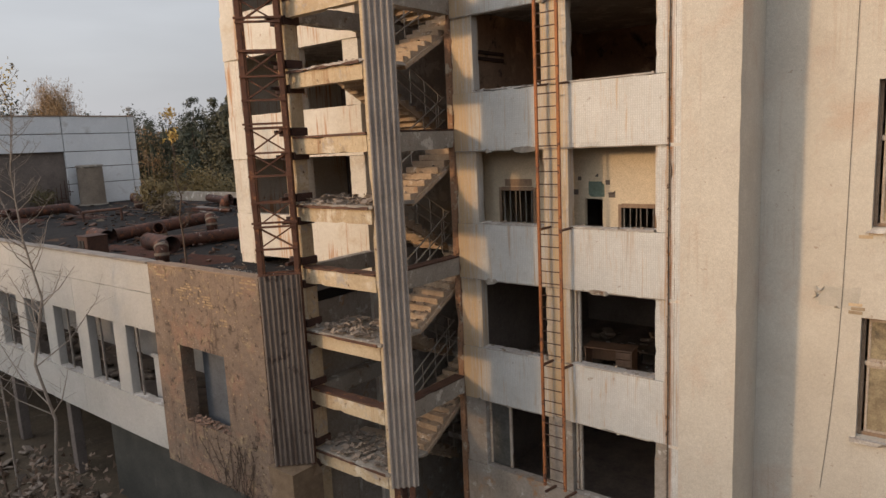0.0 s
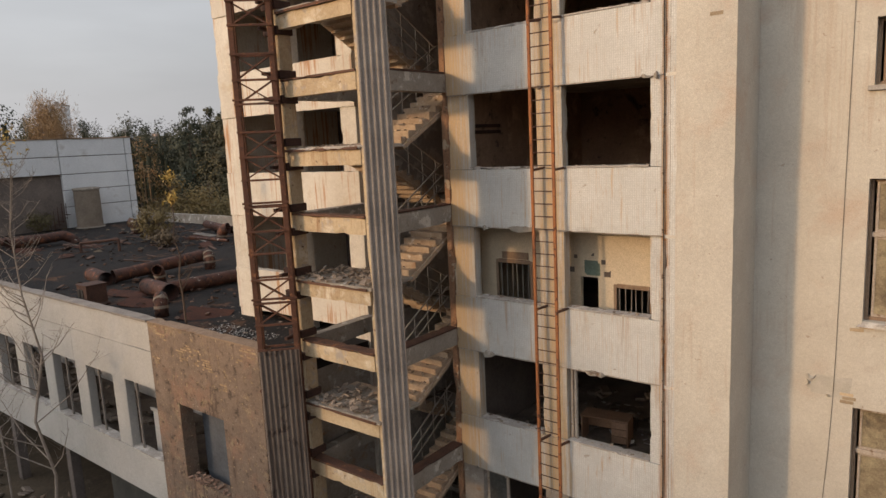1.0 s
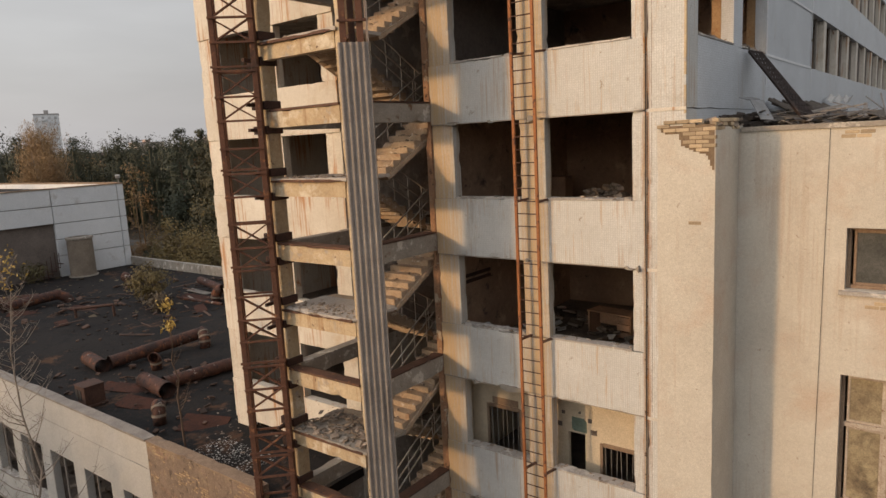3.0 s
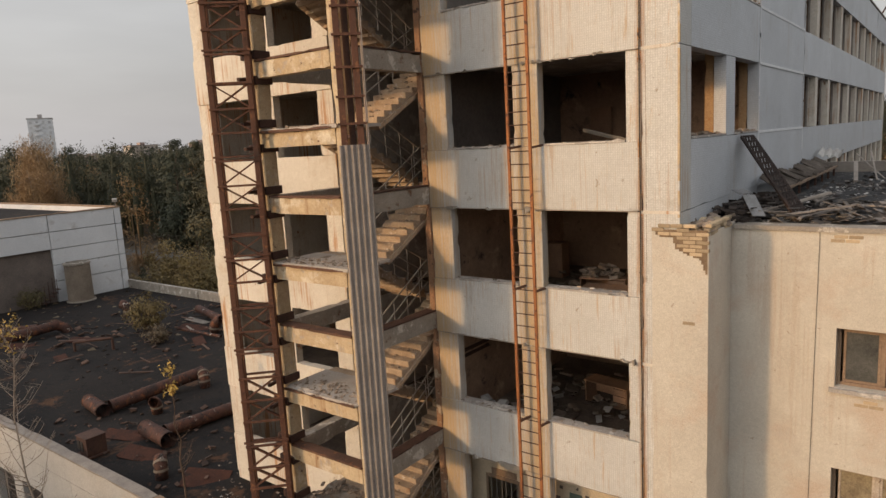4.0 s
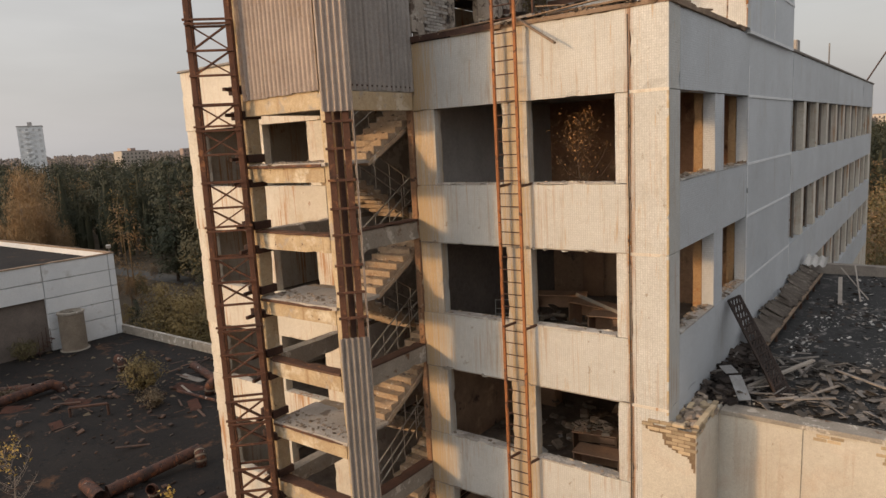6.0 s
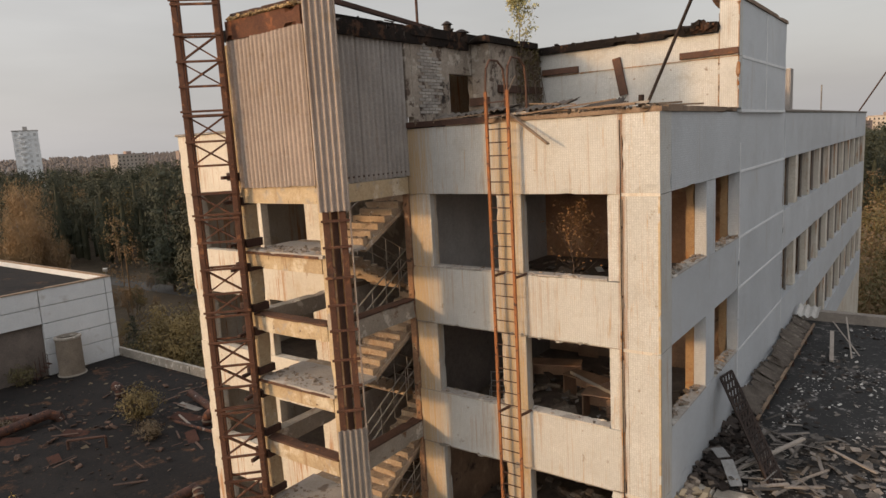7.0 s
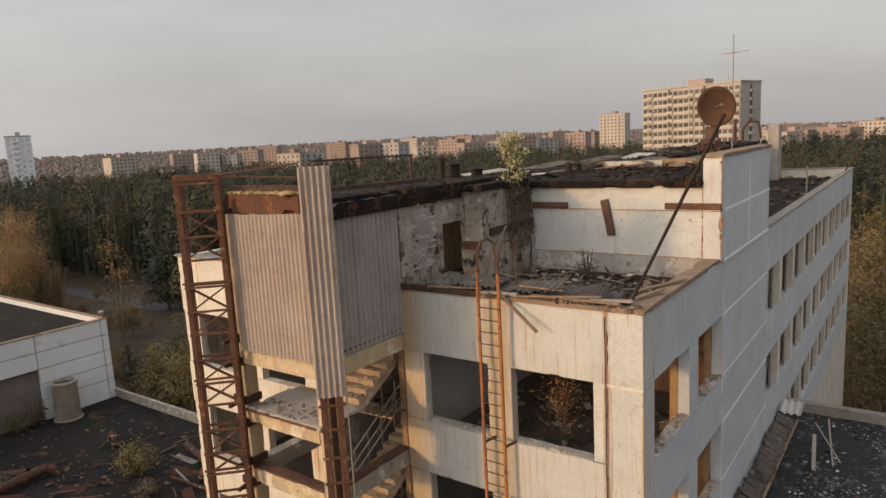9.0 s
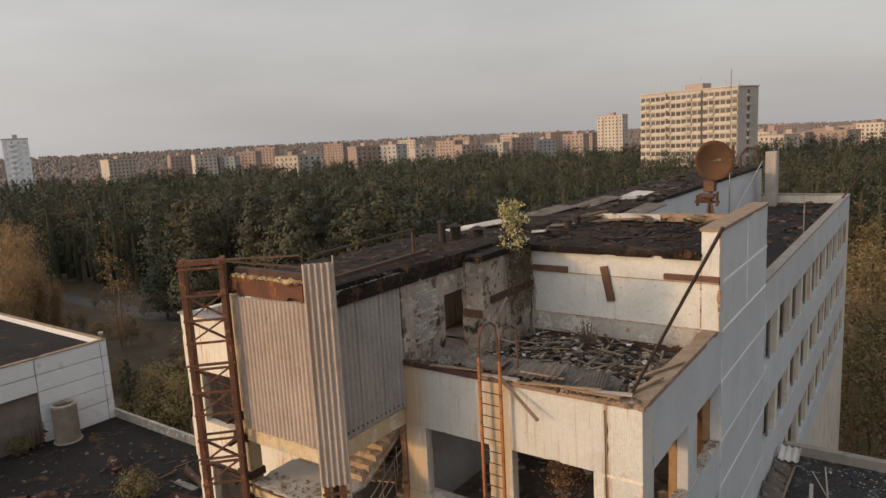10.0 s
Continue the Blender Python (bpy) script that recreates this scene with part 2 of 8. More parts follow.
M_RUST_DEEP = surface("deep_rusty_steel", (0.165, 0.074, 0.044), (0.072, 0.036, 0.026), 0.8, 0.2, big=2.0, fine=22, stain=(0.04, 0.03, 0.026), stain_at=0.6, patches=(((0.30, 0.135, 0.065), 5.0, 0.57, 0.08), ((0.04, 0.026, 0.022), 3.0, 0.62, 0.06)))
M_RUST_DARK = surface("dark_rusty_sheet", (0.10, 0.05, 0.035), (0.04, 0.025, 0.02), 0.85, 0.1, big=2.5, fine=20)
M_TAR = surface("roofing_felt", (0.030, 0.022, 0.018), (0.008, 0.007, 0.007), 0.95, big=0.5, fine=7, stain=(0.070, 0.043, 0.030), stain_at=0.57, bump=1.0, patches=(((0.085, 0.046, 0.030), 2.2, 0.55, 0.06), ((0.14, 0.115, 0.095), 6.0, 0.64, 0.04)))
M_FELT = surface("weathered_roof_felt", (0.027, 0.023, 0.021), (0.012, 0.011, 0.011), 0.95, big=0.22, fine=5, stain=(0.075, 0.042, 0.024), stain_at=0.62, bump=0.8, patches=(((0.085, 0.046, 0.028), 0.55, 0.58, 0.07), ((0.015, 0.014, 0.014), 1.3, 0.56, 0.06), ((0.06, 0.034, 0.022), 4.0, 0.61, 0.05)))
M_WING_ROOF = surface("peeling_roof_felt", (0.030, 0.028, 0.027), (0.011, 0.011, 0.011), 0.85, big=1.2, fine=9, stain=(0.17, 0.15, 0.14), stain_at=0.57, bump=1.0, patches=(((0.20, 0.185, 0.175), 2.8, 0.60, 0.03), ((0.26, 0.24, 0.23), 9.0, 0.63, 0.02)))
M_WOOD = surface("weathered_wood", (0.30, 0.21, 0.14), (0.17, 0.11, 0.075), 0.85, big=2.5, fine=20)
M_WOOD_GREY = surface("grey_wood", (0.34, 0.30, 0.26), (0.20, 0.17, 0.15), 0.9, big=2.0, fine=22, island=0.25)
M_SLATE_OLD = surface("old_grey_slate", (0.17, 0.143, 0.122), (0.065, 0.055, 0.047), 0.9, big=1.5, fine=14, stain=(0.06, 0.046, 0.037), stain_at=0.54, patches=(((0.27, 0.235, 0.20), 3.0, 0.60, 0.06),))
M_SLATE_DARK = surface("dark_weathered_slate", (0.34, 0.29, 0.25), (0.20, 0.165, 0.14), 0.85, big=0.9, fine=14, stain=(0.12, 0.09, 0.07), stain_at=0.56, streak=True)
M_SLATE_RUST = surface("rust_washed_slate", (0.20, 0.155, 0.125), (0.10, 0.078, 0.064), 0.85, big=0.9, fine=14, stain=(0.07, 0.045, 0.033), stain_at=0.54, streak=True, patches=(((0.06, 0.042, 0.034), 1.8, 0.57, 0.08),))
M_MORTAR = surface("old_mortar", (0.24, 0.17, 0.11), (0.13, 0.09, 0.06), 0.95, big=3, fine=25)
M_SHEET = surface("rust_scaled_sheet", (0.085, 0.037, 0.025), (0.04, 0.022, 0.018), 0.95, 0.0, big=1.5, fine=12, patches=(((0.03, 0.022, 0.02), 2.5, 0.56, 0.08),))
M_CHIP = surface("broken_slate_chips", (0.20, 0.178, 0.16), (0.07, 0.062, 0.056), 0.9, big=2, fine=14, island=0.75)
M_FOAM = surface("ochre_crumbs", (0.48, 0.35, 0.19), (0.26, 0.17, 0.09), 0.95, big=2, fine=15, island=0.45)
M_WRECK = surface("rusted_wreckage", (0.10, 0.056, 0.038), (0.035, 0.024, 0.02), 0.85, 0.1, big=2, fine=14, island=0.7)
M_CHAR = surface("charred_scraps", (0.068, 0.054, 0.046), (0.022, 0.019, 0.018), 0.9, big=2, fine=14, island=0.6)
M_BRICK = surface("buff_brick", (0.48, 0.375, 0.25), (0.35, 0.265, 0.175), 0.9, big=3, fine=25, per_object=0.28)
M_BRICK_OCHRE = surface("ochre_brick_face", (0.40, 0.29, 0.17), (0.28, 0.19, 0.115), 0.95, big=3, fine=25, island=0.3)
M_BRICKDUST = surface("brick_crumbs", (0.40, 0.25, 0.18), (0.22, 0.14, 0.10), 0.95, big=2, fine=15, island=0.4)
M_BRICK_GREY = surface("pale_brick", (0.46, 0.42, 0.38), (0.26, 0.23, 0.205), 0.9, big=3, fine=25, per_object=0.22)
M_BRICK_RED = surface("broken_brick_edge", (0.38, 0.22, 0.13), (0.20, 0.115, 0.075), 0.95, big=2.5, fine=20, bump=0.9, patches=(((0.50, 0.40, 0.29), 3.0, 0.56, 0.06), ((0.10, 0.06, 0.045), 5.0, 0.58, 0.06)))
M_PENT = surface("soot_stained_plaster", (0.43, 0.365, 0.305), (0.20, 0.162, 0.13), 0.95, big=1.0, fine=12, stain=(0.06, 0.05, 0.043), stain_at=0.55, streak=True, bump=0.7, patches=(((0.50, 0.435, 0.37), 1.6, 0.56, 0.04), ((0.13, 0.095, 0.075), 2.6, 0.555, 0.04), ((0.05, 0.042, 0.038), 1.2, 0.57, 0.06)))
M_PENT_PALE = surface("bare_stained_concrete", (0.40, 0.35, 0.30), (0.22, 0.185, 0.15), 0.95, big=0.9, fine=12, stain=(0.16, 0.11, 0.08), stain_at=0.58, streak=True, bump=0.6, patches=(((0.36, 0.22, 0.13), 1.3, 0.58, 0.08), ((0.50, 0.46, 0.41), 2.2, 0.57, 0.06)))
M_RENDER_BROWN = surface("stripped_brown_render", (0.26, 0.19, 0.142), (0.152, 0.112, 0.084), 0.95, big=1.4, fine=8, stain=(0.10, 0.068, 0.05), stain_at=0.53, streak=True, bump=0.9, patches=(((0.27, 0.17, 0.12), 0.8, 0.53, 0.10), ((0.33, 0.25, 0.16), 1.6, 0.56, 0.10), ((0.10, 0.075, 0.055), 4.5, 0.56, 0.10), ((0.40, 0.29, 0.17), 6.5, 0.59, 0.06), ((0.45, 0.37, 0.28), 13.0, 0.62, 0.05)))
M_ANNEX = surface("annex_panel", (0.50, 0.475, 0.435), (0.39, 0.365, 0.33), 0.8, big=0.5, stain=(0.33, 0.26, 0.20), stain_at=0.68, streak=True, patches=(((0.46, 0.43, 0.39), 0.7, 0.56, 0.15), ((0.34, 0.29, 0.24), 3.0, 0.675, 0.03)))
M_WHITE_BLOCK = surface("pale_panel", (0.70, 0.71, 0.72), (0.56, 0.57, 0.58), 0.7, big=0.3, fine=6, stain=(0.40, 0.38, 0.36), stain_at=0.68, streak=True, patches=(((0.50, 0.49, 0.48), 0.6, 0.57, 0.1),))
M_INNER = surface("inner_wall_brown", (0.42, 0.28, 0.19), (0.22, 0.145, 0.105), 0.9, big=0.7, fine=8, stain=(0.05, 0.04, 0.035), stain_at=0.58, patches=(((0.52, 0.36, 0.24), 1.3, 0.56, 0.12), ((0.10, 0.07, 0.06), 2.2, 0.6, 0.08)))
# brighter copy of M_INNER: sun on the top room's back wall coloured in
M_INNER_SUNLIT = surface("inner_wall_ochre_sunlit", (0.47, 0.265, 0.16), (0.25, 0.135, 0.085), 0.9, big=0.7, fine=8, stain=(0.10, 0.06, 0.045), stain_at=0.60, patches=(((0.60, 0.40, 0.25), 1.3, 0.56, 0.12),))
# orange sunlight falling on the inner jambs is part of this base colour
M_JAMB = surface("sunlit_jamb", (0.46, 0.30, 0.165), (0.28, 0.17, 0.095), 0.9, big=1.2, fine=14, patches=(((0.36, 0.19, 0.09), 2.5, 0.57, 0.08),))
M_INNER_GREY = surface("inner_wall_grey", (0.50, 0.48, 0.46), (0.34, 0.32, 0.30), 0.9, big=0.8, stain=(0.14, 0.12, 0.11), stain_at=0.64, streak=True)
M_INNER_CREAM = surface("inner_wall_cream", (0.62, 0.52, 0.38), (0.48, 0.40, 0.29), 0.9, big=0.8, stain=(0.30, 0.24, 0.17), stain_at=0.68)
# darkest of the inner wall tones
M_INNER_DARK = surface("dark_inner_wall", (0.20, 0.165, 0.145), (0.10, 0.085, 0.075), 0.95)
M_FLOOR_IN = surface("littered_floor", (0.24, 0.19, 0.155), (0.11, 0.09, 0.075), 0.95, big=1.5, fine=10, bump=0.8)
M_RUBBLE = surface("rubble", (0.36, 0.29, 0.23), (0.17, 0.13, 0.10), 0.95, big=2, fine=15, island=0.4)
M_SPLINTER = surface("splintered_boards", (0.24, 0.185, 0.135), (0.10, 0.075, 0.056), 0.9, big=2, fine=22, island=0.7)
M_DEBRIS = surface("roof_debris", (0.24, 0.19, 0.15), (0.10, 0.08, 0.065), 0.9, big=2, fine=14, island=0.6)
M_SEAL = surface("white_sealant", (0.80, 0.80, 0.80), (0.66, 0.66, 0.66), 0.8, big=2, fine=20)
M_DUCT = surface("rusted_duct_sheet", (0.115, 0.048, 0.031), (0.035, 0.021, 0.018), 0.75, 0.2, big=1.6, fine=10, stain=(0.028, 0.02, 0.018), stain_at=0.51, bump=0.9, patches=(((0.19, 0.07, 0.032), 2.6, 0.56, 0.06), ((0.40, 0.35, 0.31), 2.2, 0.63, 0.02), ((0.03, 0.02, 0.017), 5.0, 0.57, 0.04)))
M_FASCIA = surface("rusty_fascia", (0.16, 0.065, 0.035), (0.07, 0.032, 0.022), 0.85, 0.1, big=2.2, fine=18, stain=(0.030, 0.022, 0.02), stain_at=0.57, patches=(((0.26, 0.10, 0.045), 2.4, 0.56, 0.08),))
# greyer, darker twin of M_SLATE; shade on the side sheets coloured in
M_SLATE_SHADED = surface("weathered_shaded_slate", (0.40, 0.36, 0.33), (0.25, 0.22, 0.20), 0.8, stain=(0.25, 0.19, 0.15), stain_at=0.60, streak=True, big=0.8, fine=12, patches=(((0.30, 0.27, 0.25), 1.8, 0.58, 0.12),))
M_RAIL = surface("pale_rail_paint", (0.46, 0.42, 0.37), (0.26, 0.20, 0.15), 0.7, 0.1, big=3, fine=25)
M_STEEL = surface("grey_steel", (0.30, 0.29, 0.28), (0.16, 0.13, 0.11), 0.6, 0.5, big=3, fine=25)
M_STEEL_PALE = surface("pale_sheet", (0.27, 0.27, 0.27), (0.15, 0.14, 0.13), 0.5, 0.3, big=2, fine=15)
M_DAMP = surface("damp_plaster", (0.49, 0.45, 0.385), (0.40, 0.365, 0.31), 0.85, big=2.5, fine=14, bump=0.3, patches=(((0.50, 0.46, 0.40), 2.5, 0.54, 0.1),))
M_SHAFT = surface("stained_shaft", (0.25, 0.205, 0.16), (0.13, 0.105, 0.085), 0.9, big=0.8, fine=8, stain=(0.10, 0.08, 0.065), stain_at=0.6, streak=True)
M_DISH = surface("rusty_dish", (0.14, 0.072, 0.040), (0.085, 0.047, 0.030), 0.92, 0.0, big=1.5, fine=20, stain=(0.10, 0.055, 0.035), stain_at=0.58)
M_DARK_GLAZING = surface("dark_glazing_sheet", (0.075, 0.072, 0.062), (0.032, 0.032, 0.029), 0.7, big=1.0, fine=10, stain=(0.12, 0.11, 0.095), stain_at=0.62, streak=True)
M_BLACK = surface("black_cable", (0.03, 0.026, 0.024), (0.018, 0.016, 0.015), 0.7)
M_GRATE = surface("burnt_grating", (0.045, 0.028, 0.022), (0.02, 0.015, 0.013), 0.8, 0.2)
M_GLASS_DIRTY = surface("dusty_pane", (0.11, 0.108, 0.098), (0.05, 0.05, 0.047), 0.25, big=2, fine=12, stain=(0.26, 0.24, 0.21), stain_at=0.6, bump=0.1)
M_BLUEGREY = surface("blue_grey_board", (0.13, 0.137, 0.15), (0.07, 0.073, 0.08), 0.8, big=1.2, fine=9)
M_GREEN_PAINT = surface("flaked_green_plaster", (0.20, 0.26, 0.21), (0.12, 0.15, 0.12), 0.9)
M_FURNITURE = surface("faded_veneer", (0.38, 0.23, 0.145), (0.22, 0.13, 0.085), 0.7, big=2, fine=18, per_object=0.25)
M_PAPER = surface("scattered_paper", (0.50, 0.48, 0.45), (0.32, 0.30, 0.28), 0.9, island=0.3)
M_GROUND = surface("autumn_ground", (0.105, 0.078, 0.052), (0.045, 0.036, 0.027), 0.95, big=0.12, fine=2.5, stain=(0.15, 0.12, 0.085), stain_at=0.58, bump=0.9)
M_ROAD = surface("old_asphalt", (0.12, 0.11, 0.10), (0.07, 0.065, 0.06), 0.9, big=0.3, fine=4)
M_BARK = surface("bark", (0.14, 0.10, 0.075), (0.07, 0.05, 0.04), 0.95, big=3, fine=14, bump=0.8)
M_BARK_PALE = surface("pale_bark", (0.34, 0.29, 0.25), (0.18, 0.15, 0.12), 0.9, big=3, fine=14)
M_FAR_WALL = surface("far_panel_wall", (0.48, 0.425, 0.37), (0.40, 0.355, 0.31), 0.9, big=0.05, fine=0.6, bump=0, per_object=0.12)
M_FAR_BRICK = surface("far_brick_wall", (0.34, 0.26, 0.225), (0.285, 0.22, 0.195), 0.9, big=0.05, fine=0.6, bump=0, per_object=0.15)
M_FAR_GREY = surface("far_grey_wall", (0.38, 0.36, 0.345), (0.32, 0.305, 0.295), 0.9, big=0.05, fine=0.6, bump=0, per_object=0.1)
M_FAR_BAND = surface("far_floor_band", (0.50, 0.455, 0.40), (0.42, 0.38, 0.335), 0.9, big=0.05, fine=0.6, bump=0)
M_FAR_WIN = surface("far_window", (0.085, 0.072, 0.066), (0.05, 0.045, 0.042), 0.5, bump=0, per_object=0.5)
M_PALE_WIN = surface("far_pale_window", (0.50, 0.50, 0.50), (0.40, 0.40, 0.40), 0.5, bump=0, per_object=0.3)


def leaves(name, a, b, rough=0.75):
    m = bpy.data.materials.new(name)
    m.use_nodes = True
    nt = m.node_tree
    bsdf = nt.nodes["Principled BSDF"]
    geo = nt.nodes.new("ShaderNodeNewGeometry")
    info = nt.nodes.new("ShaderNodeObjectInfo")
    n = noise_tex(nt, geo.outputs["Position"], 0.11, 3, 0.5)
    f = math_node(nt, "ADD", math_node(nt, "MULTIPLY", geo.outputs["Random Per Island"], 0.16), math_node(nt, "MULTIPLY", n, 0.9))
    f = math_node(nt, "ADD", f, math_node(nt, "MULTIPLY", math_node(nt, "SUBTRACT", info.outputs["Random"], 0.5), 0.5))
    nt.links.new(ramp(nt, f, [(0.2, a), (0.85, b)]), bsdf.inputs["Base Color"])
    bsdf.inputs["Roughness"].default_value = rough
    return m


M_PINE = leaves("pine_needles", (0.026, 0.033, 0.016), (0.070, 0.060, 0.028))
M_AUTUMN = leaves("autumn_leaves", (0.13, 0.080, 0.038), (0.26, 0.155, 0.068))
M_ROOMLEAF = leaves("orange_birch_leaves", (0.24, 0.12, 0.045), (0.46, 0.25, 0.10))
M_OLIVE = leaves("olive_leaves", (0.085, 0.070, 0.026), (0.21, 0.142, 0.048))
M_YELLOW = leaves("yellow_leaves", (0.30, 0.20, 0.05), (0.52, 0.36, 0.09))
M_TWIG = leaves("bare_twigs", (0.10, 0.065, 0.045), (0.19, 0.13, 0.09))
# bare autumn wood, greyed and lightened: distance haze is put into the colour
M_FARWOOD = leaves("bare_hazed_wood", (0.13, 0.105, 0.092), (0.19, 0.155, 0.135))
M_TOWNWOOD = leaves("brown_town_trees", (0.10, 0.075, 0.05), (0.20, 0.125, 0.075))
M_PALEGREEN = leaves("pale_green_leaves", (0.24, 0.22, 0.10), (0.42, 0.38, 0.18))
M_FRAME_PALE = surface("flaking_pale_frame", (0.52, 0.45, 0.37), (0.27, 0.20, 0.15), 0.8, big=3, fine=25, patches=(((0.22, 0.14, 0.09), 6.0, 0.58, 0.05),))
M_PANE_SMEARED = surface("smeared_pane", (0.36, 0.30, 0.19), (0.13, 0.09, 0.06), 0.3, big=1.6, fine=7, stain=(0.05, 0.04, 0.035), stain_at=0.52, bump=0.1)
M_PALETWIG = leaves("pale_twigs", (0.19, 0.115, 0.055), (0.31, 0.195, 0.09))
M_DRYGRASS = leaves("dry_grass", (0.075, 0.055, 0.034), (0.15, 0.105, 0.056))


# ---------- mesh helpers ----------
def box(bm, x0, x1, y0, y1, z0, z1, c=0.0, m=None):
    """A box, with chamfered edges where c is given, moved by m."""
    lo, hi = (x0, y0, z0), (x1, y1, z1)
    c = min(c, *(0.45 * (h - l) for l, h in zip(lo, hi)))
    vs = {}

    def v(key, co):
        if key not in vs:
            co = Vector(co)
            vs[key] = bm.verts.new(m @ co if m else co)
        return vs[key]
    sides = [(sx, sy, sz) for sx in (0, 1) for sy in (0, 1) for sz in (0, 1)]
    if c <= 0:
        p = [v(s, [(lo, hi)[s[i]][i] for i in range(3)]) for s in sides]
        for f in ((0, 1, 3, 2), (4, 6, 7, 5), (0, 4, 5, 1), (2, 3, 7, 6), (0, 2, 6, 4), (1, 5, 7, 3)):
            bm.faces.new([p[i] for i in f])
        return
    for s in sides:
        for a in range(3):          # the vertex of this corner that lies on the face across axis a
            v((s, a), [(lo, hi)[s[i]][i] + (0 if i == a else (c if s[i] == 0 else -c)) for i in range(3)])

    def face(keys, out):
        pts = [vs[k] for k in keys]
        n = (pts[1].co - pts[0].co).cross(pts[2].co - pts[0].co)
        d = m.to_3x3() @ Vector(out) if m else Vector(out)
        bm.faces.new(pts if n.dot(d) > 0 else pts[::-1])
    for a in range(3):
        b, d = (a + 1) % 3, (a + 2) % 3
        for s in (0, 1):
            def corner(i, j):
                k = [0, 0, 0]
                k[a], k[b], k[d] = s, i, j
                return tuple(k)
            out = [0, 0, 0]
            out[a] = 2 * s - 1
            face([(corner(0, 0), a), (corner(1, 0), a), (corner(1, 1), a), (corner(0, 1), a)], out)
        for i in (0, 1):
            for j in (0, 1):
                k0, k1 = [0, 0, 0], [0, 0, 0]
                k0[b], k0[d], k1[b], k1[d] = i, j, i, j
                k1[a] = 1
                k0, k1 = tuple(k0), tuple(k1)
                out = [0, 0, 0]
                out[b], out[d] = 2 * i - 1, 2 * j - 1
                face([(k0, b), (k1, b), (k1, d), (k0, d)], out)
    for s in sides:
        face([(s, 0), (s, 1), (s, 2)], [2 * q - 1 for q in s])


def bar(bm, p, q, w, d=None, up=(0, 0, 1), c=0.0):
    """A square bar from p to q."""
    p, q = Vector(p), Vector(q)
    d = d or w
    z = (q - p).normalized()
    x = Vector(up).cross(z)
    if x.length < 1e-3:
        x = Vector((1, 0, 0)).cross(z)
    x.normalize()
    y = z.cross(x)
    m = Matrix((x, y, z)).transposed().to_4x4()
    m.translation = p
    box(bm, -w / 2, w / 2, -d / 2, d / 2, 0, (q - p).length, c, m)


def tube(bm, p, q, r, n=8, r2=None, caps=True):
    p, q = Vector(p), Vector(q)
    r2 = r if r2 is None else r2
    z = (q - p).normalized()
    x = z.orthogonal().normalized()
    y = z.cross(x)
    rings = []
    for o, rad in ((p, r), (q, r2)):
        rings.append([bm.verts.new(o + rad * (math.cos(2 * math.pi * i / n) * x + math.sin(2 * math.pi * i / n) * y)) for i in range(n)])
    for i in range(n):
        j = (i + 1) % n
        f = bm.faces.new((rings[0][i], rings[0][j], rings[1][j], rings[1][i]))
        f.smooth = True
    if caps:
        bm.faces.new([bm.verts.new(v.co) for v in rings[0][::-1]])
        bm.faces.new([bm.verts.new(v.co) for v in rings[1]])


def bent(bm, pts, r, n=6):
    for a, b in zip(pts, pts[1:]):
        tube(bm, a, b, r, n)


def mesh_of(bm, name, mat):
    me = bpy.data.meshes.new(name)
    bm.to_mesh(me)
    bm.free()
    me.materials.append(mat)
    return me


def part(name, bm, mat, parent=None, label=""):
    ob = new(name, mesh_of(bm, name, mat))
    ob.parent = parent
    return tagged(ob, label)


def piece(name, me, parent, m):
    ob = new(name, me)
    ob.parent = parent
    ob.matrix_local = m
    return ob


def thing(name, label, category, group="", kind="", at=(0, 0, 0)):
    ob = new(name)
    ob.empty_display_size = 0.2
    ob.location = at
    return tagged(ob, label, category, group, kind)


def solid(name, bm, mat, label, category, group="", kind=""):
    return tagged(part(name, bm, mat), label, category, group, kind)


def boxes(*dims, c=0.0):
    bm = bmesh.new()
    for d in dims:
        box(bm, *d, c=c)
    return bm


